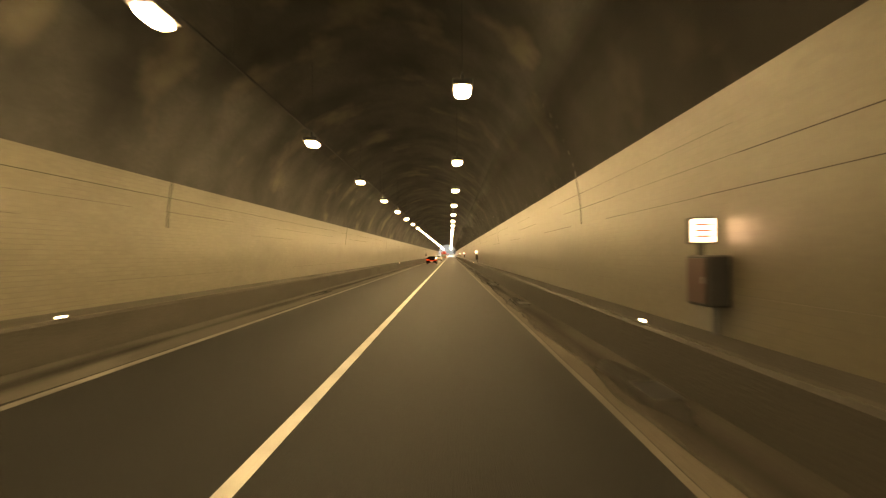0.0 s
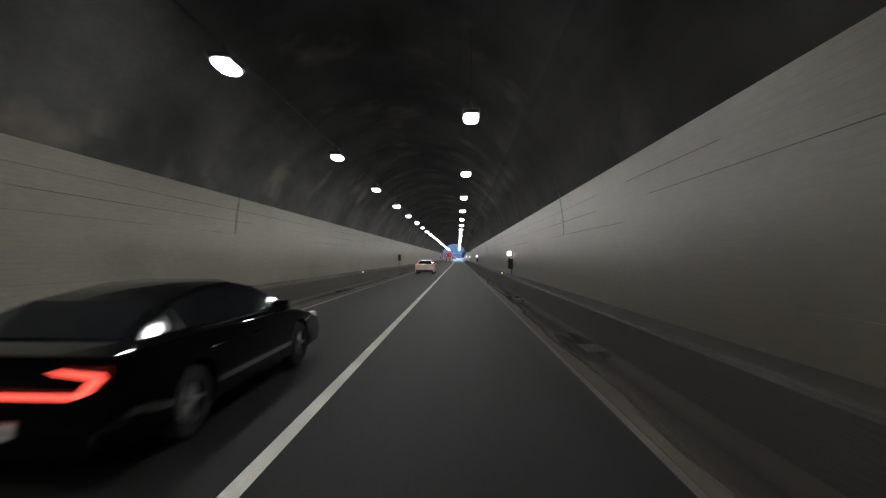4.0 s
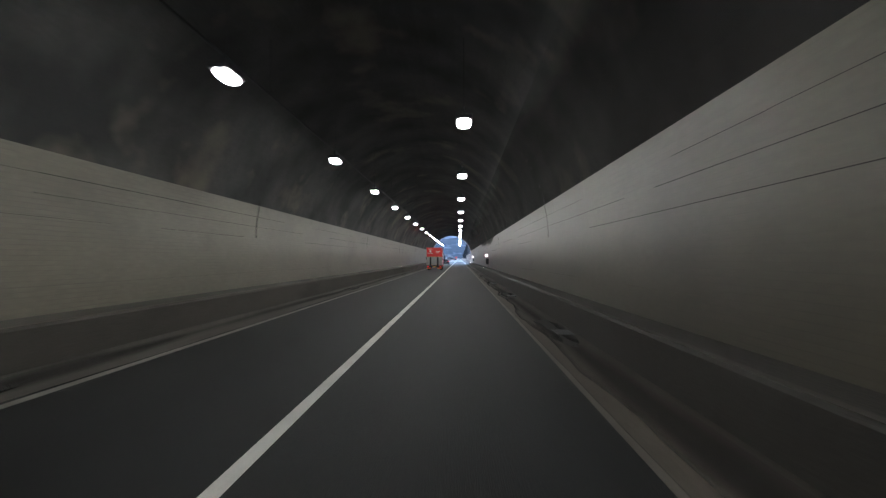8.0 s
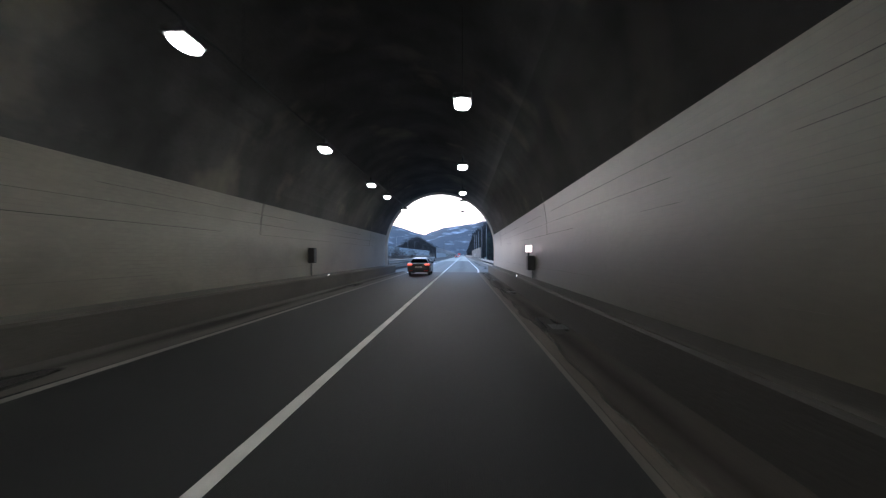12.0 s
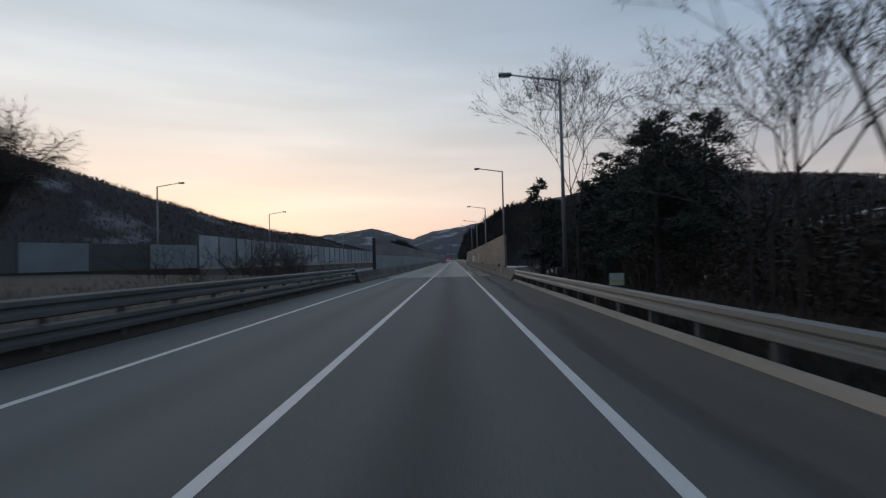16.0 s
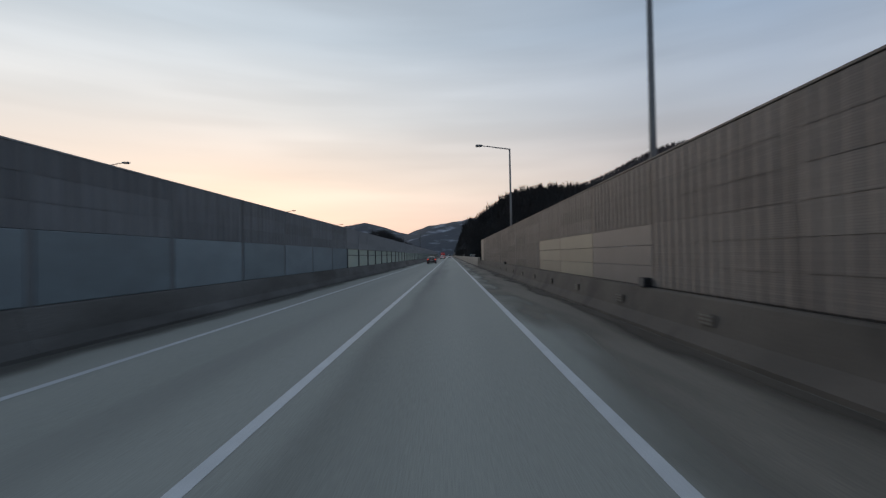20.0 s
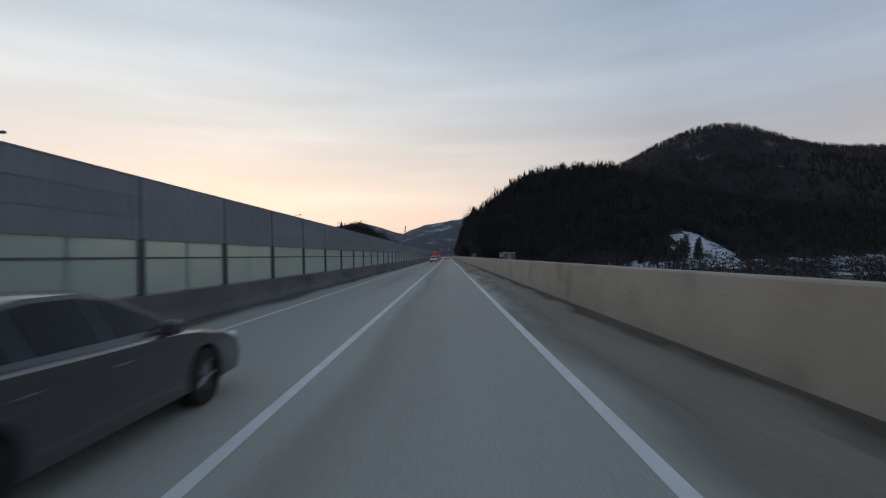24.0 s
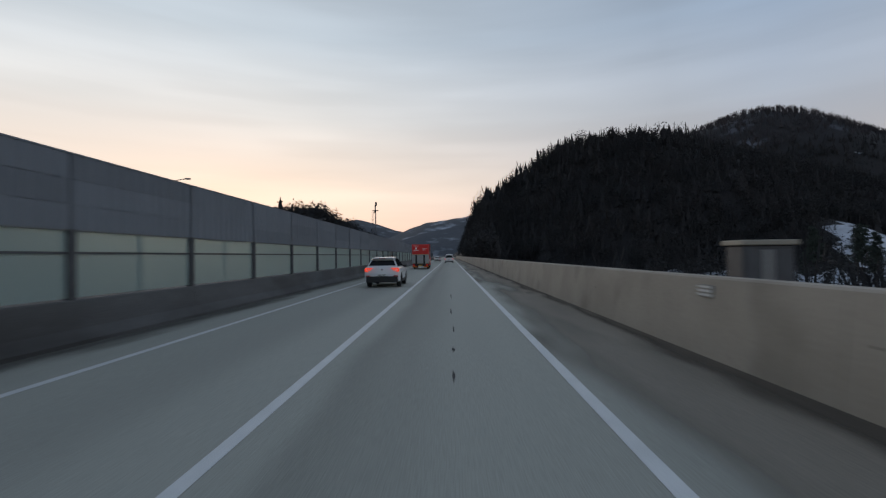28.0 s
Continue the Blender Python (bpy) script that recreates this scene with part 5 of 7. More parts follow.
black_sedan = dict(SEDAN, belt=[(0.30, 1.00), (0.9, 1.00), (2.0, 0.97), (3.2, 0.94)], rear=[(0.14, 0.24), (0.03, 0.34), (0.0, 0.52), (0.05, 0.76), (0.0, 0.96)], cabin=[(0.22, 0.95), (1.10, 1.26), (1.7, 1.36), (2.3, 1.38), (2.85, 1.29), (3.65, 0.91)], pane_cuts=(1.0, 2.05, 3.5), rear_glass=(0.18, 0.9), L=4.90, W=1.87, reflector=(), bumper_paint=M_BLACKPAINT, belt_trim=(1.0, 3.5, 0.965), paint=M_BLACKPAINT, front_axle=3.92, rear_axle=1.06,
                   nose=[(3.8, 0.90), (4.4, 0.78), (4.8, 0.64), (4.90, 0.44), (4.82, 0.24)],
                   tail=[], tail_poly=[[(0.0, 0.665), (0.70, 0.665), (0.72, 0.695), (0.0, 0.69)], [(0.70, 0.665), (0.78, 0.69), (0.89, 0.80), (0.87, 0.84), (0.80, 0.79), (0.72, 0.70)], [(0.87, 0.842), (0.89, 0.802), (0.60, 0.835), (0.54, 0.865)]], plate=(0.38, -0.05))
car("sedan_black", pose(-1.76, 80.1, 0), "glossy black sedan with a wrap-round red tail lamp band", "car", black_sedan)
SUV = dict(lamp=M_BRAKELIT, L=4.45, W=1.87, wheel=0.35, front_axle=3.62, rear_axle=0.94, sill=0.30, taper=0.30, rear_glass=(0.26, 0.86), paint=paint("white_suv_paint", (0.74, 0.75, 0.75)),
           rear=[(0.16, 0.30), (0.04, 0.38), (0.0, 0.62), (0.05, 0.92), (0.09, 1.08)], belt=[(0.5, 1.09), (1.6, 1.06), (2.8, 1.03), (3.3, 1.01)],
           nose=[(3.7, 0.99), (4.2, 0.90), (4.40, 0.72), (4.45, 0.46), (4.36, 0.28)],
           cabin=[(0.16, 1.05), (0.42, 1.50), (0.9, 1.60), (1.7, 1.62), (2.35, 1.56), (3.30, 1.00)], pane_cuts=(0.35, 0.95, 1.75, 2.5, 3.2),
           mirror=(2.85, 1.02), mirror_paint=M_BLACKTRIM, head=0.80, handles=(1.35, 2.2), cladding=True, seams=(1.02, 1.92, 2.95), bumper=(0.28, 0.58, -0.03), plate=(0.62, -0.04), emblem=(0.92, 0.0),
           tail=[(0.50, 0.88, 1.00, 1.045, -0.005), (0.74, 0.90, 0.86, 0.90, -0.012), (0.84, 0.91, 0.90, 1.0, -0.005), (0.60, 0.72, 0.93, 0.965, -0.006)], trim=[(0.34, 0.86, 0.56, 0.60, -0.016), (0.0, 0.34, 0.585, 0.615, -0.018)], spoiler=(1.50, 0.36), reflector=[(0.62, 0.84, 0.605, 0.65, -0.02)], rails=[(0.60, 0.7, 2.2, 1.615)])
car("suv_white", pose(-1.62, 611.5, 0), "white sport utility vehicle with black bumpers and lit tail lamps", "car", SUV)
VAN = dict(lamp=M_BRAKELIT, L=5.12, W=1.92, wheel=0.33, front_axle=4.2, rear_axle=1.0, sill=0.26, taper=0.16, paint=paint("white_van_paint", (0.70, 0.70, 0.69)),
           rear=[(0.12, 0.28), (0.02, 0.36), (0.0, 0.7), (0.04, 1.12)], belt=[(1.0, 1.13), (2.5, 1.13), (4.2, 1.10)],
           nose=[(4.6, 1.02), (4.95, 0.86), (5.10, 0.60), (5.12, 0.40), (5.0, 0.26)],
           cabin=[(0.05, 1.10), (0.20, 1.82), (0.5, 1.91), (3.2, 1.91), (3.7, 1.80), (4.5, 1.08)], pane_cuts=(0.25, 1.3, 2.5, 3.3, 4.4),
           mirror=(4.0, 1.10), head=0.80, handles=(2.4, 3.4), bumper=(0.28, 0.52, -0.03), plate=(0.66, -0.02), emblem=(0.95, 0.0), tail=[(0.80, 0.93, 0.80, 1.10, -0.005)])
car("van_white", pose(1.78, 689.0, 0), "white passenger van with lit tail lamps", "van", VAN)
grey_sedan = dict(SEDAN, lamp=M_BRAKELIT, paint=paint("dark_grey_paint", (0.05, 0.05, 0.055)), tail=[(0.5, 0.88, 0.84, 0.94, -0.005)], plate=(0.62, -0.035))
car("sedan_grey", pose(-1.75, 272.0, 0), "dark grey sedan with lit tail lamps leaving the tunnel", "car", grey_sedan)
car("sedan_white", pose(-1.75, 722.0, 0), "white sedan far ahead with lit tail lamps", "car", white_sedan)
car("sedan_grey", pose(-1.75, 497.0, 0), "dark grey sedan with lit tail lamps on the deck", "car", grey_sedan)

# --- red box truck
M_TRUCKRED = paint("truck_red", (0.66, 0.024, 0.021))
M_TAILLIFT = mat("tail_lift_grey", (0.42, 0.43, 0.42), 0.5, metal=0.3, var=0.5, scale=2.0, tint=(0.28, 0.28, 0.27), fine=0.3, fine_scale=20)
M_DECAL = mat("white_decal", (0.72, 0.71, 0.69), 0.45, var=0.2, scale=3.0)
tk = thing("box_truck", pose(-1.63, 217.17, 0), "red box truck with white heart-shaped swoosh and grey tail lift", "truck")
HWT, RO = 1.04, -0.32
cargo = part("cargo_box", box(-HWT, HWT, RO, 4.75, 0.74, 3.08, 0.02), M_TRUCKRED, tk)
for s in (-1, 1):
    part("roof_edge", box(s * HWT - 0.02, s * HWT + 0.02, RO, 4.76, 3.03, 3.12, 0.01), M_TRUCKRED, cargo)
    part("side_skirt", box(s * HWT - 0.015, s * HWT + 0.015, RO, 4.72, 0.70, 0.76), M_BLACKTRIM, cargo)
    # short chrome strips added to give the roof edge its glints
    for yy in (1.3, 2.5, 3.6):
        part("roof_glint_rail", box(s * HWT - 0.03, s * HWT + 0.03, yy, yy + 0.35, 3.08, 3.10), M_CHROME, cargo)
    part("side_marker", box(s * HWT - 0.02, s * HWT + 0.025, 4.2, 4.28, 0.80, 0.84), M_AMBERLIT, cargo, "small lit amber side marker")
part("door_seam", box(HWT, HWT + 0.004, 2.45, 2.47, 0.8, 3.0), M_BLACKTRIM, cargo)
part("door_hinge", box(HWT, HWT + 0.03, 2.48, 2.52, 1.3, 1.42), M_BLACKTRIM, cargo)


def ribbon(path, width, side_x, material, parent, name):
    """A flat painted band along a smooth path of (y, z, width) on the truck's side."""
    pts = []
    for i in range(len(path) - 1):
        p0, p1, p2, p3 = path[max(i - 1, 0)], path[i], path[i + 1], path[min(i + 2, len(path) - 1)]
        for k in range(8):
            f = k / 8
            pts.append(tuple(0.5 * (2 * b + (c - a) * f + (2 * a - 5 * b + 4 * c - d) * f * f + (3 * b - a - 3 * c + d) * f ** 3) for a, b, c, d in zip(p0, p1, p2, p3)))
    pts.append(path[-1])
    bm = bmesh.new()
    prev = None
    for i, (y, z, w) in enumerate(pts):
        a, b = pts[max(i - 1, 0)], pts[min(i + 1, len(pts) - 1)]
        d = Vector((b[0] - a[0], b[1] - a[1])).normalized()
        nrm = Vector((-d.y, d.x)) * w * width
        e = (bm.verts.new((side_x, y + nrm.x, z + nrm.y)), bm.verts.new((side_x, y - nrm.x, z - nrm.y)))
        if prev:
            bm.faces.new((prev[0], prev[1], e[1], e[0]))
        prev = e
    return part(name, bm, material, parent)


SWOOSH = [(0.94, 1.74, 0.4), (1.2, 1.7, 0.9), (1.54, 1.84, 1.0), (1.76, 2.08, 1.0), (1.74, 2.33, 1.0), (1.52, 2.42, 1.0), (1.27, 2.26, 1.0), (1.13, 2.6, 1.0), (0.86, 2.78, 1.0), (0.6, 2.62, 1.0), (0.49, 2.3, 1.0), (0.58, 1.88, 1.0), (0.88, 1.46, 1.0), (1.42, 1.2, 1.0), (2.08, 1.1, 1.0), (2.87, 1.14, 0.95), (3.84, 1.32, 0.9), (4.74, 1.66, 0.8)]
for s in (-1, 1):
    ribbon(SWOOSH, 0.062, s * (HWT + 0.005), M_DECAL, cargo, "swoosh_decal")
    part("round_badge", plate_of([(s * (HWT + 0.002), 2.48 + 0.26 * math.cos(2 * math.pi * k / 20), 2.02 + 0.22 * math.sin(2 * math.pi * k / 20)) for k in range(20)], (s, 0, 0), 0.004), M_DECAL, cargo)
    part("badge_stripe", box(min(s * 1.047, s * 1.051), max(s * 1.047, s * 1.051), 2.44, 2.49, 1.93, 2.11), M_TRUCKRED, cargo)
    for k in range(5):
        for z0, z1, y0, y1 in ((1.91, 1.945, 0.0, 0.20), (1.995, 2.03, 0.03, 0.17), (2.085, 2.12, 0.0, 0.20), (1.90, 2.14, 0.225, 0.255)):
            part("decal_bar", box(min(s * 1.042, s * 1.046), max(s * 1.042, s * 1.046), 2.90 + 0.315 * k + y0, 2.90 + 0.315 * k + y1, z0, z1), M_DECAL, cargo)
    for k in range(7):
        for z0, z1, y0, y1 in ((2.50, 2.53, 0.0, 0.14), (2.60, 2.63, 0.0, 0.14), (2.49, 2.64, 0.16, 0.18)):
            part("decal_bar", box(min(s * 1.042, s * 1.046), max(s * 1.042, s * 1.046), 3.05 + 0.215 * k + y0, 3.05 + 0.215 * k + y1, z0, z1), M_DECAL, cargo)
# rear: doors, tail lift, lamps
part("rear_door", box(-HWT + 0.04, -0.01, RO - 0.03, RO + 0.0, 1.88, 3.04, 0.008), M_TRUCKRED, cargo)
part("rear_door", box(0.01, HWT - 0.04, RO - 0.03, RO + 0.0, 1.88, 3.04, 0.008), M_TRUCKRED, cargo)
part("round_badge", plate_of([(-0.52 + 0.13 * math.cos(2 * math.pi * k / 16), RO - 0.031, 2.58 + 0.13 * math.sin(2 * math.pi * k / 16)) for k in range(16)], (0, -1, 0), 0.004), M_DECAL, cargo)
for x0, x1, z0 in ((-0.86, -0.2, 2.30), (0.25, 0.80, 2.52), (0.25, 0.66, 2.36), (-0.80, -0.25, 2.86)):
    part("decal_bar", box(x0, x1, RO - 0.036, RO - 0.031, z0, z0 + 0.06), M_DECAL, cargo)
lift = part("tail_lift", box(-HWT, HWT, RO - 0.10, RO - 0.04, 0.72, 1.86, 0.012), M_TAILLIFT, tk, "grey folded tail lift")
for x0 in (-0.62, 0.36):
    part("lift_mast", box(x0, x0 + 0.22, RO - 0.14, RO - 0.102, 0.55, 1.78, 0.01), M_BLACKTRIM, lift)
for zz in (1.80, 0.75):
    for k in range(14):
        part("hazard_stripe", box(-HWT + 0.03 + 0.148 * k, -HWT + 0.10 + 0.148 * k, RO - 0.104, RO - 0.101, zz, zz + 0.05), M_PLATE_Y, lift)
for s in (-1, 1):
    part("tail_lamp", box(s * 0.82 - 0.11, s * 0.82 + 0.11, RO - 0.10, RO + 0.0, 0.46, 0.60, 0.02), M_REDLIT, tk, "glowing red tail lamp")
    part("top_lamp", box(s * 0.74 - 0.10, s * 0.74 + 0.10, RO - 0.05, RO + 0.02, 3.00, 3.05, 0.01), M_REDLIT, tk, "glowing red roof lamp")
    part("warning_board", box(s * 0.70 - 0.30, s * 0.70 + 0.30, RO - 0.06, RO - 0.03, 0.26, 0.40, 0.006), mat("warning_orange", (0.60, 0.16, 0.02), 0.5, var=0.3), tk)
part("number_plate", box(-0.22, 0.22, RO - 0.07, RO - 0.04, 0.44, 0.55, 0.006), M_PLATE_Y, tk)
part("bumper_bar", box(-0.9, 0.9, RO - 0.02, RO + 0.06, 0.40, 0.62, 0.02), M_BLACKTRIM, tk)
part("chassis", box(-0.42, 0.42, 0.1, 5.9, 0.42, 0.70, 0.02), M_BLACKTRIM, tk)
for s in (-1, 1):
    part("side_guard", box(s * 0.96 - 0.02, s * 0.96 + 0.02, 1.7, 3.9, 0.36, 0.44, 0.008), M_BLACKTRIM, tk)
    part("mudguard", box(s * 0.86 - 0.16, s * 0.86 + 0.16, 0.35, 0.40, 0.25, 0.68), M_BLACKTRIM, tk)
CABP = [(4.92, 0.45), (4.92, 2.15), (5.2, 2.25), (5.75, 2.22), (6.28, 1.45), (6.36, 0.95), (6.36, 0.42)]
cab = soften(part("cab", loft_x(CABP + arch(5.62, 0.44, 0.42), [(-1.0, 0.05), (-0.94, 0.0), (0.94, 0.0), (1.0, 0.05)]), M_TRUCKRED, tk), 25)
DEF = [(4.86, 2.20), (4.86, 3.02), (5.05, 3.00), (5.45, 2.75), (5.75, 2.26)]
soften(part("wind_deflector", loft_x(DEF, [(-0.92, 0.08), (-0.82, 0.0), (0.82, 0.0), (0.92, 0.08)]), M_TRUCKRED, tk), 25)
for s in (-1, 1):
    part("side_window", plate_of([(s * 1.0, y, z) for y, z in ((5.14, 1.62), (5.36, 1.38), (6.10, 1.28), (5.78, 2.05), (5.20, 2.05))], (s, 0, 0), 0.006), M_CARGLASS, cab)
    part("door_handle", box(s * 1.0 - 0.02, s * 1.0 + 0.02, 5.22, 5.40, 1.14, 1.23, 0.008), M_BLACKTRIM, cab)
    part("door_seam", box(min(s * 0.998, s * 1.003), max(s * 0.998, s * 1.003), 5.06, 5.075, 0.60, 2.08), M_BLACKTRIM, cab)
    part("door_seam", box(min(s * 0.998, s * 1.003), max(s * 0.998, s * 1.003), 5.10, 6.20, 0.985, 0.995), M_BLACKTRIM, cab)
    part("side_badge", plate_of([(s * 1.0, 5.52 + 0.05 * math.cos(2 * math.pi * k / 12), 1.17 + 0.05 * math.sin(2 * math.pi * k / 12)) for k in range(12)], (s, 0, 0), 0.004), M_DECAL, cab)
    part("turn_lamp", box(s * 0.99 - 0.02, s * 0.99 + 0.02, 6.10, 6.22, 0.84, 0.92, 0.006), M_PLATE_Y, cab)
    part("mirror_arm", box(s * 1.13 - 0.14, s * 1.13 + 0.14, 6.22, 6.26, 1.46, 1.50), M_BLACKTRIM, cab)
    part("cab_step", box(s * 0.95 - 0.06, s * 0.95 + 0.06, 5.05, 5.3, 0.32, 0.42, 0.01), M_BLACKTRIM, cab)
    mm = part("mirror_arm", box(s * 1.13 - 0.14, s * 1.13 + 0.14, 6.22, 6.26, 2.0, 2.04), M_BLACKTRIM, cab)
    part("mirror", box(s * 1.20 - 0.09, s * 1.20 + 0.09, 6.18, 6.28, 1.50, 2.02, 0.03), M_BLACKTRIM, mm)
    part("head_lamp", box(s * 0.78 - 0.16, s * 0.78 + 0.16, 6.28, 6.38, 0.62, 0.80, 0.02), M_PLATE, cab)
# dark panels added to stand for the shaded gap behind the cab
for s in (-1, 1):
    part("cab_extender", box(min(s * 0.84, s * 0.90), max(s * 0.84, s * 0.90), 4.78, 4.90, 0.80, 2.95, 0.01), M_BLACKTRIM, tk)
part("windscreen", plate_of([(-0.88, 6.24, 1.50), (0.88, 6.24, 1.50), (0.82, 5.80, 2.12), (-0.82, 5.80, 2.12)], (0, 0.82, 0.57), 0.012), M_CARGLASS, cab)
part("front_bumper", box(-0.98, 0.98, 6.26, 6.42, 0.34, 0.56, 0.03), M_BLACKTRIM, cab)
cache_t = {}
for yy in (1.25, 5.62):
    for s in (-1, 1):
        wheel(tk, s * 0.84, yy, 0.39, 0.24, s, cache_t)
tk2 = copy_thing(tk, pose(-1.68, 644.5, 0))
tk2["label"] = "red box truck with grey tail lift on the deck"
# ================= trees and woods =================
def pine_mesh(seed, height, spread, low=0.24):
    rnd = random.Random(seed)
    trunk, limbs, crown = bmesh.new(), bmesh.new(), bmesh.new()
    base = Vector((0, 0, -0.8))
    pts = [base]
    for k in range(1, 7):
        pts.append(Vector((rnd.uniform(-0.12, 0.12) * k * 0.5, rnd.uniform(-0.12, 0.12) * k * 0.5, height * k / 6 * 0.97)))
    for k in range(6):
        add_tube(trunk, pts[k], pts[k + 1], 0.20 * (1 - k / 6.6), 0.20 * (1 - (k + 1) / 6.6), 8)
    n = int(height * 8.0)
    for i in range(n):
        f = low + (1 - low) * (i + rnd.random()) / n
        k = min(5, int(f * 6))
        o = pts[k].lerp(pts[k + 1], f * 6 - k)
        w = rnd.uniform(0, 2 * math.pi)
        reach = spread * (0.25 + 0.95 * (1 - f) ** 0.75) * rnd.uniform(0.55, 1.15)
        tip = o + Vector((math.cos(w) * reach, math.sin(w) * reach, reach * rnd.uniform(-0.12, 0.35)))
        add_tube(limbs, o, tip, 0.035 * (1.2 - f), 0.01, 4)
        for j in range(int(26 + reach * 42)):
            g = rnd.uniform(0.30, 1.04)
            c = o.lerp(tip, g) + Vector((rnd.gauss(0, 0.16), rnd.gauss(0, 0.16), rnd.gauss(0.05, 0.10))) * (0.4 + reach * 0.42)
            d = Vector((rnd.gauss(0, 1), rnd.gauss(0, 1), rnd.gauss(0.25, 0.6))).normalized()
            e = d.cross(Vector((rnd.gauss(0, 1), rnd.gauss(0, 1), rnd.gauss(0, 1)))).normalized()
            ln, wd = rnd.uniform(0.16, 0.38), rnd.uniform(0.026, 0.066)
            vs = [crown.verts.new(c - e * wd * 0.4), crown.verts.new(c + d * ln * 0.5 - e * wd), crown.verts.new(c + d * ln), crown.verts.new(c + d * ln * 0.5 + e * wd)]
            crown.faces.new(vs)
    return trunk, limbs, crown


def pine(m, seed, height, spread, low=0.24):
    t = thing("pine_tree", m, "dark green pine tree with an uneven open crown", "tree", "roadside trees")
    a, b, c = pine_mesh(seed, height, spread, low)
    tr = part("trunk", a, M_BARK, t)
    part("branchwork", b, M_BARK, tr)
    part("crown", c, M_NEEDLE, t)
    return t


def bare(m, seed, height, label="leafless winter tree with thin upright twigs", fan=0.42, thin=0.011, leaves=0.0, levels=7, girth=0.0085):
    rnd = random.Random(seed)
    t = thing("bare_tree", m, label, "tree", "roadside trees")
    trunk, twigs, dry = bmesh.new(), bmesh.new(), bmesh.new()

    def grow(p, d, ln, r, depth):
        q = p + d * ln
        add_tube(trunk if depth < 2 else twigs, p, q, max(r, thin), max(r * 0.68, thin * 0.8), 6 if depth < 2 else 3)
        if depth >= 4 and rnd.random() < leaves:
            for k in range(3):
                c = q + Vector((rnd.gauss(0, 0.10), rnd.gauss(0, 0.10), rnd.gauss(-0.04, 0.08)))
                e, g = (Vector((rnd.gauss(0, 1), rnd.gauss(0, 1), rnd.gauss(0, 1))).normalized() for _ in range(2))
                dry.faces.new([dry.verts.new(c), dry.verts.new(c + e * 0.06 + g * 0.03), dry.verts.new(c + e * 0.13), dry.verts.new(c + e * 0.06 - g * 0.03)])
        if depth >= levels or r < 0.0016:
            return
        for i in range((3 if fan > 0.5 else 2) if depth < 1 else 3 if fan > 0.5 and depth < 5 else rnd.choice((2, 3, 3))):
            nd = (d + Vector((rnd.gauss(0, fan), rnd.gauss(0, fan), rnd.gauss(0.10, 0.22)))).normalized()
            grow(p.lerp(q, rnd.uniform(0.75, 1.0)) if i else q, nd, ln * rnd.uniform(0.62, 0.85), r * rnd.uniform(0.5, 0.68), depth + 1)
    grow(Vector((0, 0, -0.8)), Vector((0, 0, 1)), height * 0.30, height * girth, 0)
    tr = part("trunk", trunk, M_BARK, t)
    part("twig_crown", twigs, M_TWIG, t)
    if leaves:
        part("withered_foliage", dry, M_TWIG, t, "withered brown leaves")
    else:
        dry.free()
    return t


pine(pose(10.3, 308.2, 0.1), 18, 14.5, 3.2, 0.22)
p1 = pine(pose(13.2, 306.8, 0.1), 11, 10.4, 3.0, 0.22)
p2 = pine(pose(14.0, 312.0, 0.2), 12, 13.2, 2.8, 0.28)
p4 = pine(pose(8.4, 350.8, 0.0), 17, 7.4, 1.5, 0.10)
for src, x, y, s, w in ((p2, 13.5, 297, 1.0, 40), (p2, 16.5, 303, 1.15, 80), (p1, 15.5, 308, 1.0, 130), (p2, 18.5, 321, 1.0, 10), (p1, 12.2, 340.3, 0.85, 200), (p1, 12.8, 353.6, 0.74, 300), (p4, 10.6, 356.5, 0.9, 250), (p4, 12.0, 347.5, 0.85, 120),
                        (p2, 21, 309, 1.2, 20), (p2, 22, 355, 0.7, 75), (p2, 23, 325, 1.0, 250), (p1, 18, 290, 1.2, 5), (p1, 24, 296, 1.25, 99), (p2, 11.6, 301.0, 1.0, 170), (p1, 12.6, 304.5, 1.1, 310), (p1, 16.8, 344.0, 0.95, 15), (p1, 13.9, 342.0, 0.78, 75), (p2, 18.0, 356.0, 0.95, 33), (p2, 20.6, 358.4, 1.0, 190)):
    c = copy_thing(src, pose(x, y, 0.1, 0, 0, w))
    c.scale = (s, s, s)
c = copy_thing(p1, pose(14.0, 352, 0.1, 0, 0, 60))
c.scale = (1.25, 1.25, 0.9)
b1 = bare(pose(12.4, 333.5, 0), 21, 12.0, fan=0.50, thin=0.005, leaves=0.10, levels=7, girth=0.007)
b2 = bare(pose(9.3, 344.2, 0), 22, 13.5, fan=0.44, thin=0.006, leaves=0.12, levels=8, girth=0.007)
for (x, y, s, w, q) in ((10.5, 326, 1.0, 30, 2), (15.0, 337, 1.1, 120, 1), (10.4, 367, 0.5, 45, 2), (11.5, 361, 0.5, 145, 2)):
    c = copy_thing(b1 if q == 1 else b2, pose(x, y, 0, 0, 0, w))
    c.scale = (s, s, s)


b3 = bare(pose(9.7, 327.6, 0), 27, 11.0, "leafless winter tree with a narrow open crown", fan=0.32, thin=0.006, leaves=0.16, levels=8, girth=0.006)
for (x, y, s, w) in ((11.0, 330.4, 0.9, 80), (10.3, 323.2, 1.05, 200), (11.6, 324.8, 0.85, 20)):
    c = copy_thing(b3, pose(x, y, 0, 0, 0, w))
    c.scale = (s, s, s)


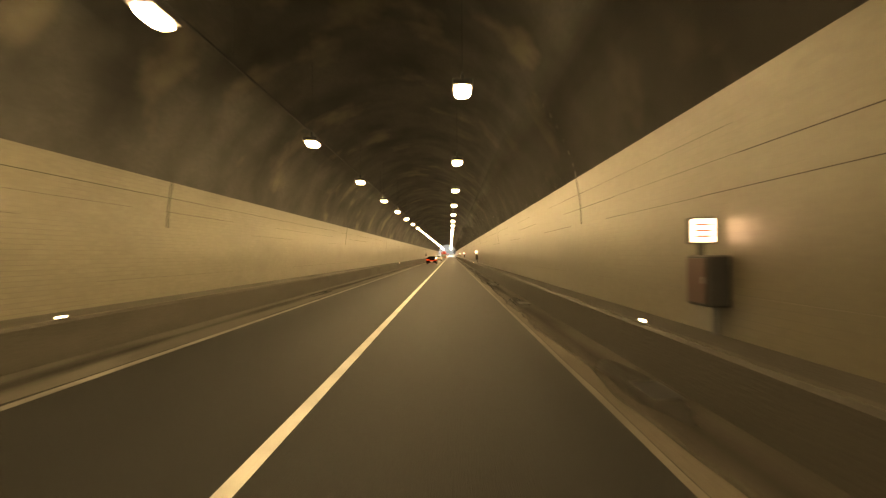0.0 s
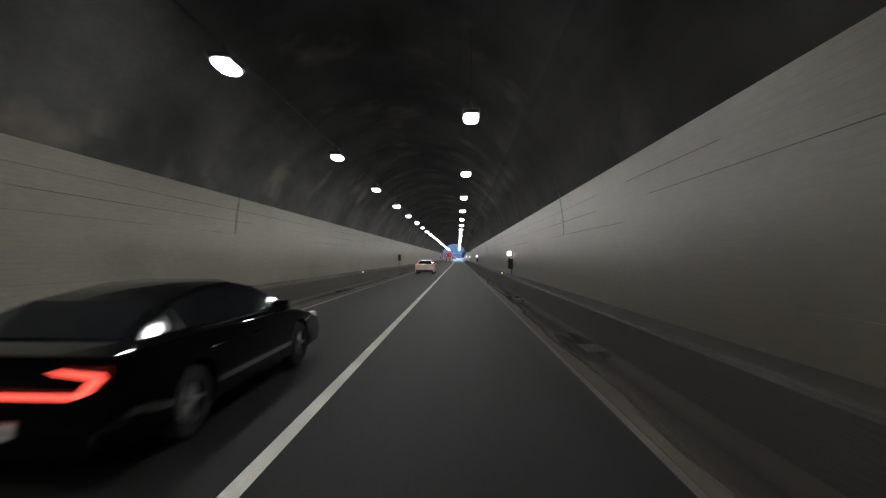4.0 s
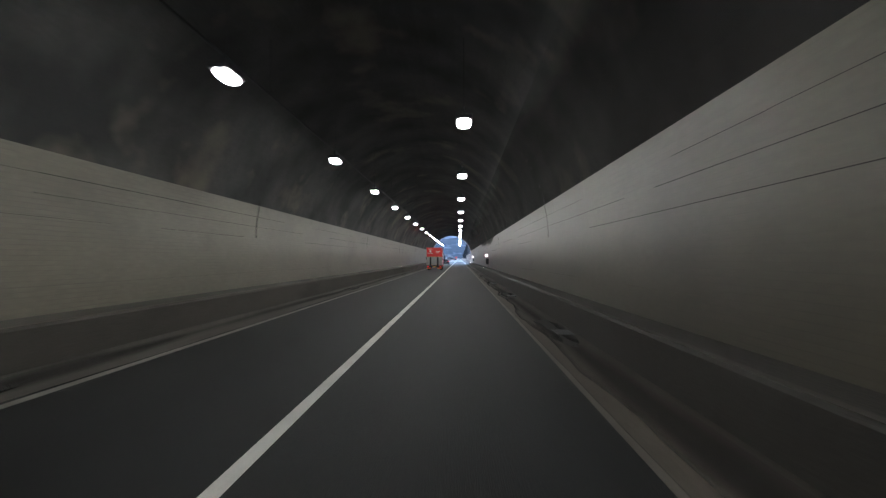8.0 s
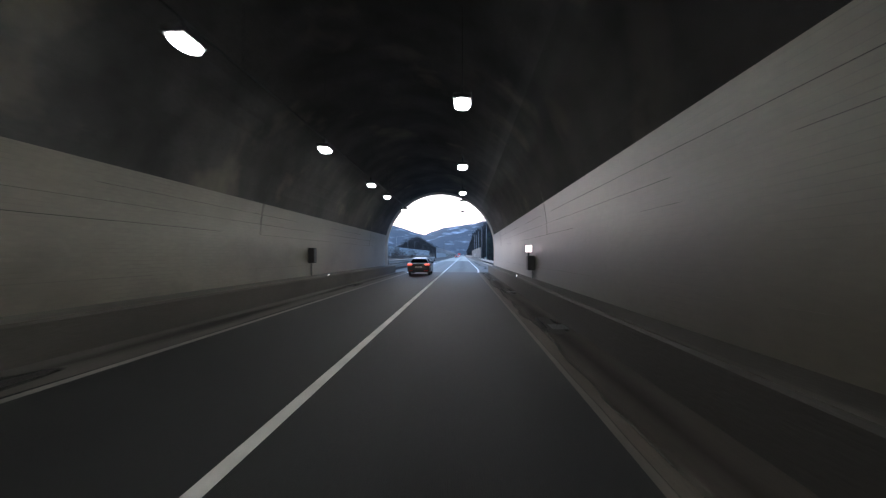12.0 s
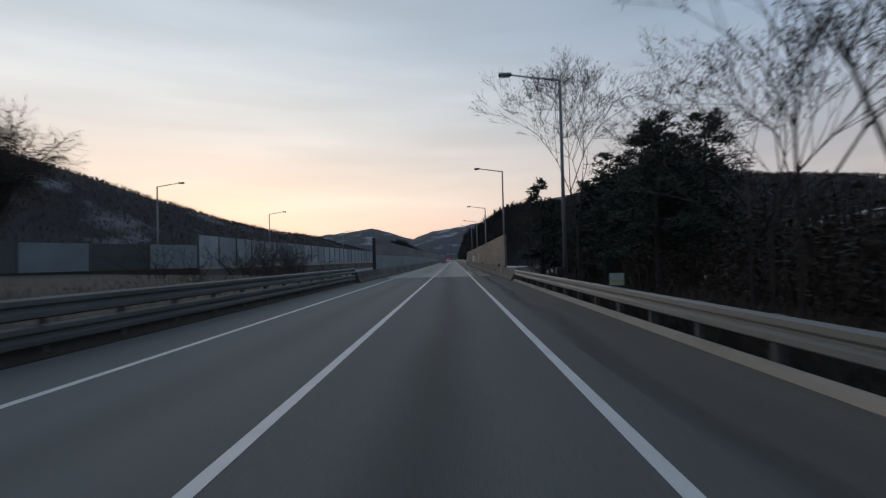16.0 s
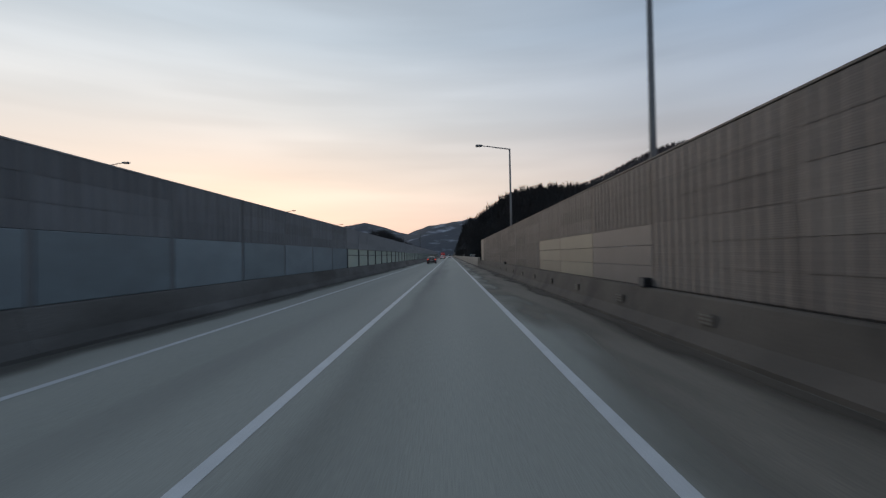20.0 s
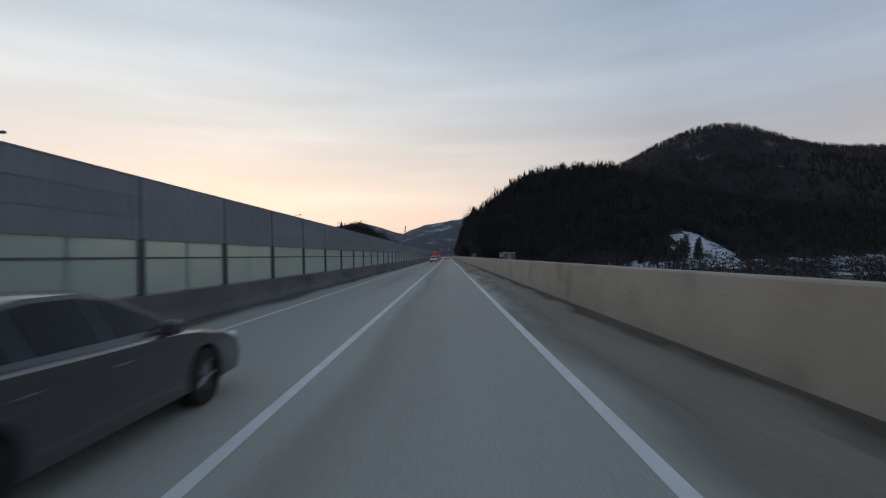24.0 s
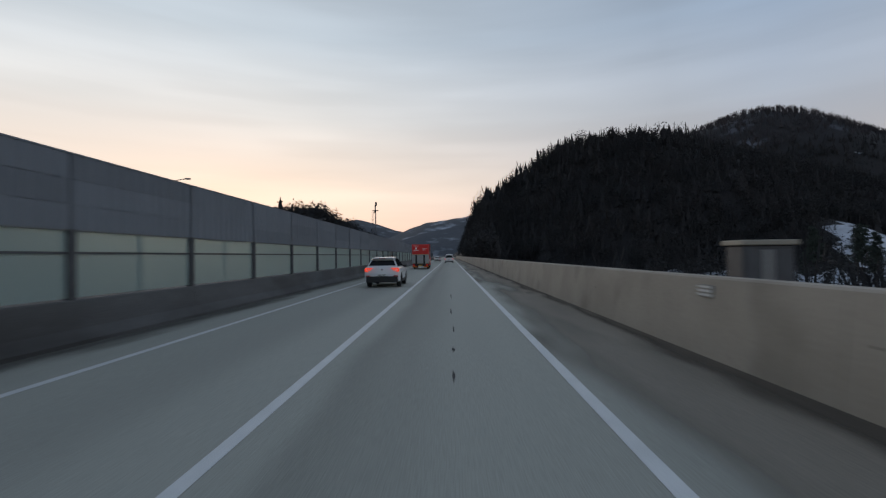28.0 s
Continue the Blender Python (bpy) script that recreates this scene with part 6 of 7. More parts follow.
def round_tree(m, seed, height, label):
    """A leafless tree whose fine twigs fill one round crown on a bare stem."""
    r_ = random.Random(seed)
    t = thing("bare_tree", m, label, "tree", "roadside trees")
    trunk, twigs = bmesh.new(), bmesh.new()
    top = Vector((0.15, 0.0, height * 0.44))
    add_tube(trunk, (0, 0, -0.8), (0.05, 0.02, height * 0.25), 0.17, 0.14, 8)
    add_tube(trunk, (0.05, 0.02, height * 0.25), top, 0.14, 0.10, 8)
    add_tube(trunk, top, (0.18, 0.0, height * 0.66), 0.10, 0.04, 8)
    mid = Vector((0.2, 0.0, height * 0.72))
    for i in range(125):
        d = Vector((r_.gauss(0, 1), r_.gauss(0, 1), r_.gauss(0.1, 0.9))).normalized()
        end = mid + Vector((d.x * height * 0.34, d.y * height * 0.34, d.z * height * 0.24)) * r_.uniform(0.35, 1.05)
        knee = top.lerp(end, 0.45) + Vector((0, 0, height * 0.03))
        start = top + Vector((0, 0, r_.uniform(-0.16, 0.16) * height))
        add_tube(trunk, start, knee, 0.03, 0.016, 4)
        add_tube(twigs, knee, end, 0.015, 0.008, 3)
        for j in range(18):
            f = r_.random() ** 0.7
            p = knee.lerp(end, f)
            g = (d + Vector((r_.gauss(0, 0.7), r_.gauss(0, 0.7), r_.gauss(0.1, 0.6)))).normalized()
            q = p + g * r_.uniform(0.25, 0.85)
            add_tube(twigs, p, q, 0.008, 0.005, 3)
            add_tube(twigs, p.lerp(q, 0.5), p.lerp(q, 0.5) + (g + Vector((r_.gauss(0, 0.6), r_.gauss(0, 0.6), r_.gauss(0, 0.6)))).normalized() * 0.35, 0.007, 0.005, 3)
    part("trunk", trunk, M_BARK, t)
    part("twig_crown", twigs, M_TWIG, t)
    return t


round_tree(pose(-18.6, 337.0, 0.0), 31, 9.6, "round-crowned leafless tree on the median verge")
c = copy_thing(b1, pose(-17.5, 366, 0, 0, 0, 33))
c.scale = (0.55, 0.55, 0.55)


def wood(name, places, label, kinds, material=None, tufts=70, size=0.034):
    """Far woods: many small trees in one mesh. kinds: the shares of conifers and of ragged round crowns; the rest is bare."""
    rnd = random.Random(len(places))
    vs, fs = [], []
    for x, y, z, h in places:
        r = h * rnd.uniform(0.17, 0.30)
        kind = rnd.random()
        if kind < kinds[0]:
            lean = rnd.uniform(-0.05, 0.05) * h
            for f0, f1, rr in ((0.06, 0.46, 1.0), (0.26, 0.66, 0.80), (0.46, 0.84, 0.58), (0.66, 1.0, 0.36)):
                b = len(vs)
                w0 = rnd.uniform(0, 6.28)
                for k in range(7):
                    w = w0 + k * 0.8976
                    q = r * rr * rnd.uniform(0.45, 1.3)
                    vs.append((x + lean * f0 + q * math.cos(w), y + q * math.sin(w), z + h * (f0 + rnd.uniform(-0.07, 0.07))))
                vs.append((x + lean * f1 + rnd.uniform(-0.15, 0.15) * r, y, z + h * f1))
                fs += [(b + k, b + (k + 1) % 7, b + 7) for k in range(7)]
        elif kind < kinds[0] + kinds[1]:
            b = len(vs)
            vs += [(x - 0.02 * h, y, z), (x + 0.02 * h, y, z), (x, y, z + h * 0.8)]
            fs.append((b, b + 1, b + 2))
            for k in range(tufts):
                b = len(vs)
                d = Vector((rnd.gauss(0, 1), rnd.gauss(0, 1), rnd.gauss(0, 1))).normalized() * rnd.random() ** 0.4
                c = Vector((x + d.x * r * 1.25, y + d.y * r * 1.25, z + h * (0.62 + 0.36 * d.z)))
                for q in range(3):
                    vs.append(tuple(c + Vector((rnd.gauss(0, 1), rnd.gauss(0, 1), rnd.gauss(0, 0.8))) * h * size))
                fs.append((b, b + 1, b + 2))
        else:
            for k in range(11):
                b = len(vs)
                w = rnd.uniform(0, 6.28)
                q = r * rnd.uniform(0.1, 1.3)
                dx, dy = math.cos(w), math.sin(w)
                zz = z + h * rnd.uniform(0.55, 1.0)
                t = 0.012 * h
                vs += [(x + t * dy, y - t * dx, z), (x - t * dy, y + t * dx, z), (x + dx * q + t * 1.6 * dy, y + dy * q - t * 1.6 * dx, zz - 0.12 * h), (x + dx * q, y + dy * q, zz)]
                fs += [(b, b + 1, b + 3), (b, b + 3, b + 2)]
    me = bpy.data.meshes.new(name)
    me.from_pydata(vs, [], fs)
    me.materials.append(material or M_FOREST)
    return tagged(new(name, me), label, "woods", kind="stuff")


rnd = random.Random(5)
pl = []
while len(pl) < 7000:
    x, y = 9 + 320 * rnd.random() ** 1.4, rnd.uniform(690, 850)
    z = ground_z(x, y)
    if z < -3.5 + 4 * noise.noise(Vector((x * 0.02, y * 0.02, 1))) or math.hypot(x - 124, (y - 712) * 0.7) < 15:
        continue
    pl.append((x, y, z - 0.6, rnd.uniform(4.5, 9.5)))
wood("hill_woods", pl, "dark winter woods covering the wooded spur", (0.16, 0.72), tufts=110, size=0.026)
pl = []
for k in range(240):
    x, y = 12 + 108 * rnd.random(), SPUR_Y + rnd.uniform(-14, 6)
    pl.append((x, y, ground_z(x, y) - 0.6, rnd.uniform(8, 13.5)))
for k in range(160):
    x, y = rnd.uniform(9.5, 19), rnd.uniform(760, 1000)
    pl.append((x, y, ground_z(x, y) - 0.8, rnd.uniform(5, 10)))
wood("spur_crest_pines", pl, "taller pines and bare larches along the crest of the spur", (0.25, 0.40), tufts=150, size=0.022)
pl = []
while len(pl) < 9000:
    x, y = rnd.uniform(90, 780), rnd.uniform(860, 1225)
    z = ground_z(x, y)
    if z > 30:
        pl.append((x, y, z - 0.6, rnd.uniform(5, 10)))
wood("mountain_woods", [p for p in pl if p[2] < 112], "dark winter woods on the lower mountain slopes", (0.30, 0.50), tufts=50)
wood("crest_woods", [p for p in pl if p[2] >= 112], "bare brown woods along the crest of the mountain", (0.05, 0.30), M_RIDGE, 40, 0.026)
pl = []
while len(pl) < 19000:
    x, y = rnd.uniform(-900, -180), rnd.uniform(500, 1500)
    z = ground_z(x, y)
    if z > 14:
        pl.append((x, y, z - 0.8, rnd.uniform(4, 8)))
wood("ridge_woods", pl, "leafless brown woods along the ridge", (0.02, 0.38), M_RIDGE, 14, 0.055)
pl = []
for k in range(760):
    x, y = -49 + rnd.gauss(0, 11), 765 + rnd.gauss(0, 22)
    pl.append((x, y, ground_z(x, y) - 1.0, rnd.uniform(6, 10) if k % 9 else rnd.uniform(10, 13)))
wood("knoll_pines", pl, "dark pines on a low knoll beyond the sound wall", (0.04, 0.96), tufts=90, size=0.03)
# tall thin-stemmed pines before the snowy slope
p3 = pine(pose(101, 690, ground_z(101, 690) - 0.3), 14, 15.5, 2.4, 0.5)
for k in range(13):
    x, y = rnd.uniform(84, 107), rnd.uniform(676, 704)
    c = copy_thing(p3, pose(x, y, ground_z(x, y) - 0.3, 0, 0, rnd.uniform(0, 360)))
    q = rnd.uniform(0.7, 1.1)
    c.scale = (q, q, q)
pl = []
while len(pl) < 2000:
    x, y = rnd.uniform(9.5, 70), rnd.uniform(288, 470)
    lim = 12 if y < 348 else 9.5 if y < 378 else 24
    if x > lim:
        h = rnd.uniform(2, 4.5) if x < 16 else rnd.uniform(4, 7.5)
        if (y > 378 or x > 24) and rnd.random() < 0.65 or y > 352 and 0.22 < (x - 2) / (y - 338) < 0.40:
            continue
        pl.append((x, y, ground_z(x, y) - 0.5, h))
wood("roadside_thicket", pl, "dark tangled thicket behind the roadside trees", (0.0, 0.80), M_TWIG, tufts=230, size=0.017)
pl = []
while len(pl) < 900:
    x, y = rnd.uniform(26, 170), rnd.uniform(560, 900)
    z = ground_z(x, y)
    if noise.noise(Vector((x * 0.03, y * 0.03, 9))) > 0.0:
        if math.hypot(x - 124, (y - 706) * 0.7) > 15:
            pl.append((x, y, z - 0.5, rnd.uniform(3, 11)))
wood("valley_thicket", pl, "scattered dark trees and bushes in the valley", (0.0, 0.94), tufts=200, size=0.018)

# utility pole and mast
up_ = thing("utility_pole", pose(11.4, 301.5, 0), "grey concrete utility pole with cross-arms beside the guardrail", "utility pole")
bm = bmesh.new()
add_tube(bm, (0, 0, -0.6), (-0.25, 0, 13.0), 0.20, 0.12, 12)
part("pole", bm, M_CONC, up_, smooth=True)
for zz in (8.7, 12.2):
    part("cross_arm", box(-1.0, 0.7, -0.05, 0.05, zz, zz + 0.10), M_POST, up_)
    for xx in (-0.9, -0.5, 0.5):
        bm = bmesh.new()
        add_tube(bm, (xx, 0, zz + 0.10), (xx, 0, zz + 0.30), 0.05, 0.03, 8)
        part("insulator", bm, M_WHITE, up_)
mast = thing("radio_mast", pose(-17.2, 706.0, -0.4), "slim grey radio mast with small antennas", "mast")
bm = bmesh.new()
add_tube(bm, (0, 0, 0), (0, 0, 16.2), 0.22, 0.12, 10)
part("pole", bm, M_POST, mast, smooth=True)
for zz, w in ((15.2, 0.0), (14.4, 2.1), (13.2, 4.0)):
    part("antenna", box(0.25 * math.cos(w) - 0.12, 0.25 * math.cos(w) + 0.12, 0.25 * math.sin(w) - 0.08, 0.25 * math.sin(w) + 0.08, zz, zz + 1.0, 0.02), M_POST, mast)
part("platform", box(-0.7, 0.7, -0.7, 0.7, 13.9, 14.0), M_POST, mast)
lad = part("ladder", box(-0.62, -0.56, -0.03, 0.03, 0.0, 14.0), M_POST, mast)
part("ladder", box(-0.92, -0.86, -0.03, 0.03, 0.0, 14.0), M_POST, mast)
for k in range(20):
    part("rung", box(-0.9, -0.58, -0.02, 0.02, 0.6 + 0.65 * k, 0.64 + 0.65 * k), M_POST, lad)
# roadside cabinets behind the high barrier
for yy, xx, hh, ww in ((596.0, 7.80, 1.93, 0.47), (549.8, 9.28, 1.9, 0.66)):
    cb = thing("roadside_cabinet", pose(xx, yy, -0.45), "grey ribbed metal control cabinet with a pale flat roof", "cabinet", "roadside cabinets")
    part("cabinet_body", box(-ww, ww, -0.25, 0.25, -1.2 if xx > 8 else -0.02, hh + 0.30, 0.02), M_POST, cb)
    part("cabinet_roof", box(-ww - 0.06, ww + 0.06, -0.31, 0.31, hh + 0.30, hh + 0.40, 0.015), M_PANEL_PALE, cb)
    for k in range(3):
        part("cabinet_door", box(-ww + 0.05 + k * (2 * ww - 0.1) / 3, -ww + 0.02 + (k + 1) * (2 * ww - 0.1) / 3, -0.265, -0.252, 0.15, hh + 0.22, 0.004), M_ZINC if k == 1 else M_POST, cb)
# ================= small details =================
# cable trays beside the lamp rows
for xx in (-2.8,):
    tr = thing("cable_tray", pose(xx, 0, 0), "dark cable tray running along the vault beside the lamps", "cable tray", "cable trays")
    for k in range(16):
        part("tray_length", box(-0.015, 0.015, -38 + 19.6 * k, -38.02 + 19.6 * (k + 1), 5.55, 5.60), M_DARK, tr)
        bm = bmesh.new()
        add_tube(bm, (0, -30 + 19.6 * k, 5.6), (0, -30 + 19.6 * k, 6.95), 0.01, 0.01, 5)
        part("tray_hanger", bm, M_DARK, tr)


def blotch(name, x, y, rx, ry, seed, material, label, z=0.006, kind="structure"):
    """A flat, ragged-edged stain or patch lying on the road."""
    rnd_ = random.Random(seed)
    bm = bmesh.new()
    c = bm.verts.new((x, y, z))
    ring = []
    for k in range(18):
        w = 2 * math.pi * k / 18
        q = rnd_.uniform(0.55, 1.15)
        ring.append(bm.verts.new((x + rx * q * math.cos(w), y + ry * q * math.sin(w), z)))
    for k in range(18):
        bm.faces.new((c, ring[k], ring[(k + 1) % 18]))
    return tagged(part(name, bm, material), label, "stain", kind=kind)


M_STAIN = mat("oil_stain", (0.022, 0.020, 0.018), 0.8, var=0.5, scale=3.0)
M_PLATEWORN = mat("worn_plate", (0.235, 0.21, 0.175), 0.7, var=0.5, scale=5.0)
M_MUD = mat("dried_mud", (0.22, 0.20, 0.165), 0.95, var=0.7, scale=2.0, fine=0.4)
# gully grates on the tunnel shoulder
gl = thing("gully_grate", pose(4.05, 5.6, 0.004), "black iron gully grate in the dusty shoulder", "drain", "gully grates")
part("grate_frame", box(-0.19, 0.19, -0.36, 0.36, -0.02, 0.008), M_DARK, gl)
for k in range(6):
    part("grate_bar", box(-0.16, 0.16, -0.32 + 0.12 * k, -0.27 + 0.12 * k, 0.0, 0.012), M_DARK, gl)
for k in range(1, 28):
    if 5.6 + 10 * k < PORTAL:
        copy_thing(gl, pose(4.05, 5.6 + 10 * k, 0.004))
M_DAMP = dirt_shade_mat("damp_patch", (0.013, 0.011, 0.0095), (0.020, 0.017, 0.014), 0.85, 0.26, (1, 0.3, 1), 0.5, 0.5, 1.3, 0.85)
rnd_p = random.Random(41)
for k in range(28):
    if 5.6 + 10 * k < PORTAL:
        for xx, yy, on in ((3.92, 5.9, True), (-4.1, 9.9, k % 2 == 1)):
            if on:
                bm = bmesh.new()
                r0, r1 = rnd_p.uniform(0.28, 0.38), rnd_p.uniform(1.2, 2.0)
                ring = [bm.verts.new((r0 * math.cos(w) * rnd_p.uniform(0.8, 1.1), r1 * math.sin(w) * rnd_p.uniform(0.8, 1.1), 0)) for w in [2 * math.pi * q / 20 for q in range(20)]]
                bm.faces.new(ring)
                ob = part("wet_patch", bm, M_DAMP)
                ob.matrix_basis = pose(xx, yy + 10 * k, 0.0085)
                tagged(ob, "dark wet patch in the dusty gutter", "stain", kind="structure")
# oil drips and mud along the deck
for k, (xx, yy, rx, ry) in enumerate(((2.02, 593.6, 0.022, 0.35), (2.03, 595.4, 0.03, 0.22), (2.05, 597.6, 0.02, 0.5), (2.0, 601.0, 0.025, 0.7), (2.01, 606.0, 0.02, 1.2))):
    blotch("oil_drip", xx, yy, rx, ry, 500 + k, M_STAIN, "black oil drip along the lane", 0.006)
rnd = random.Random(77)
# thin rings of worn paint round the detector loops before the portal
for xx in (2.05, -1.7):
    bm = bmesh.new()
    ring = [(bm.verts.new((xx + 0.70 * math.cos(w), 296.0 + 0.95 * math.sin(w), 0.006)), bm.verts.new((xx + 0.74 * math.cos(w), 296.0 + 1.01 * math.sin(w), 0.006))) for w in [2 * math.pi * k / 40 for k in range(40)]]
    for k in range(31):
        bm.faces.new((ring[k][0], ring[k][1], ring[k + 1][1], ring[k + 1][0]))
    tagged(part("loop_marking", bm, M_LINE_WORN), "thin worn white ring painted on the asphalt", "road marking", kind="structure")
# pale plates on the right barrier
pf = thing("barrier_plate", pose(6.28, 365.0, 0.40), "small pale striped plate fixed to the concrete barrier", "plate", "barrier plates")
part("plate_back", box(-0.02, 0.03, -0.20, 0.20, 0.0, 0.20, 0.004), M_CONC_BROWN, pf)
for k in range(3):
    part("plate_stripe", box(-0.024, -0.0205, -0.19, 0.19, 0.02 + 0.065 * k, 0.055 + 0.065 * k), M_PLATEWORN, pf)
for k in range(1, 27):
    copy_thing(pf, pose(6.28, 365.0 + 3.95 * k, 0.40))
ph_ = thing("barrier_plate", pose(6.125, 546.9, 0.94), "white striped plate fixed high on the beige barrier", "plate", "barrier plates")
part("plate_back", box(-0.02, 0.03, -0.20, 0.20, 0.0, 0.20, 0.004), M_PLATEGREY, ph_)
for k in range(3):
    part("plate_stripe", box(-0.024, -0.0205, -0.19, 0.19, 0.02 + 0.065 * k, 0.055 + 0.065 * k), M_WHITE, ph_)
copy_thing(ph_, pose(6.125, 594.8, 0.94))
# drain slots through the high barrier's foot
ds = thing("drain_slot", pose(6.10, 480.0, 0.70), "small dark weep hole in the concrete barrier", "drain", "drain slots")
part("slot_lining", box(-0.003, 0.06, -0.035, 0.035, 0.0, 0.03, 0.001), M_MUD, ds)
for k in range(1, 22):
    copy_thing(ds, pose(6.10, 480.0 + 8.6 * k, 0.70))
# delineator plate on the guardrail, signs behind the barrier
dl = thing("delineator", pose(6.55, 330.2, 0.0), "pale square delineator plate on a post behind the guardrail", "delineator")
part("post", box(-0.03, 0.03, 0.02, 0.07, -0.4, 1.0), M_POST, dl)
part("plate", box(-0.20, 0.20, 0.0, 0.02, 0.82, 1.16, 0.006), mat("delineator_face", (0.42, 0.50, 0.45), 0.5, var=0.3), dl)
part("plate_bar", box(-0.15, 0.15, -0.004, -0.001, 0.92, 0.97), M_PLATE_Y, dl)
sg = thing("roadside_sign", pose(8.92, 553.6, -0.55), "small pale sign board with a teal heading on two posts", "sign")
part("board", box(-0.40, 0.40, -0.02, 0.02, 1.84, 2.46, 0.01), mat("sign_pale_face", (0.30, 0.33, 0.33), 0.5, var=0.4, scale=4.0), sg)
part("sign_heading", box(-0.385, 0.385, -0.0245, -0.0205, 2.20, 2.445, 0.001), mat("sign_teal", (0.05, 0.16, 0.155), 0.5, var=0.3, scale=4.0), sg, "teal heading band of the sign")
for xx in (-0.3, 0.3):
    part("post", box(xx - 0.03, xx + 0.03, 0.025, 0.085, -2.2, 2.46), M_POST, sg)
part("sign_bar", box(-0.30, 0.22, -0.028, -0.0248, 2.29, 2.34), M_PLATEWORN, sg)
for zz, x0 in ((2.10, -0.05), (2.00, 0.02), (1.91, -0.02)):
    part("sign_bar", box(x0, 0.30, -0.025, -0.0205, zz - 0.018, zz + 0.018), M_DARK, sg)
# shrubs on the median verge
def open_shrub(m, seed, height, label):
    """A leafless shrub: several long slanting stems from one stool, each with sparse side twigs."""
    r_ = random.Random(seed)
    t = thing("bare_shrub", m, label, "shrub", "median shrubs")
    twigs = bmesh.new()
    for i in range(9):
        stem = bmesh.new()
        w = r_.uniform(0, 2 * math.pi)
        d = Vector((math.cos(w) * r_.uniform(0.15, 0.8), math.sin(w) * r_.uniform(0.15, 0.8), 1.0)).normalized()
        p = Vector((d.x * 0.2, d.y * 0.2, -0.4))
        rad = 0.035
        for k in range(5):
            q = p + d * height * r_.uniform(0.16, 0.26)
            add_tube(stem, p, q, rad, rad * 0.75, 5)
            for j in range(4):
                a = p.lerp(q, r_.random())
                g = (d + Vector((r_.gauss(0, 0.7), r_.gauss(0, 0.7), r_.gauss(0.15, 0.4)))).normalized()
                b = a + g * height * r_.uniform(0.10, 0.26)
                add_tube(twigs, a, b, 0.009, 0.006, 3)
                for n in range(2):
                    c0 = a.lerp(b, r_.uniform(0.3, 0.9))
                    add_tube(twigs, c0, c0 + (g + Vector((r_.gauss(0, 0.6), r_.gauss(0, 0.6), r_.gauss(0.1, 0.5)))).normalized() * height * r_.uniform(0.05, 0.13), 0.006, 0.004, 3)
            p, rad = q, rad * 0.75
            d = (d + Vector((r_.gauss(0, 0.22), r_.gauss(0, 0.22), r_.gauss(0.02, 0.12)))).normalized()
        part("stem", stem, M_BARK, t)
    part("twig_crown", twigs, M_TWIG, t)
    return t


sh = open_shrub(pose(-15.2, 361.5, -0.1), 61, 3.9, "leafless shrub before the opposite sound wall")
for k in range(7):
    c = copy_thing(sh, pose(-11.0 - rnd.uniform(0, 8.0), 342 + rnd.uniform(0, 16), -0.2, 0, 0, rnd.uniform(0, 360)))
    q = rnd.uniform(0.55, 1.0)
    c.scale = (q, q, q)
    c["label"] = "small leafless shrub on the median verge"
# pale steel frame in the bushes
fr = thing("frame_stand", pose(9.9, 304.5, -0.45, 0, 0, -8), "pale rectangular steel frame standing in the roadside bushes", "frame")
for xx in (-0.40, 0.40):
    part("upright", box(xx - 0.035, xx + 0.035, -0.03, 0.03, -0.2, 2.30, 0.006), M_ZINC, fr)
for zz in (1.26, 2.24):
    part("crossbar", box(-0.365, 0.365, -0.03, 0.03, zz, zz + 0.065, 0.006), M_ZINC, fr)
part("wire_mesh", box(-0.365, 0.365, 0.005, 0.012, 1.33, 2.235), M_DARK, fr)
# shrubs before the opposite sound wall
for k in range(8):
    c = copy_thing(sh, pose(-14.5 - rnd.uniform(0, 6.5), 357 + rnd.uniform(0, 22), -0.1, 0, 0, rnd.uniform(0, 360)))
    q = rnd.uniform(0.7, 1.25)
    c.scale = (q, q, q)
    c["label"] = "leafless shrub before the opposite sound wall"
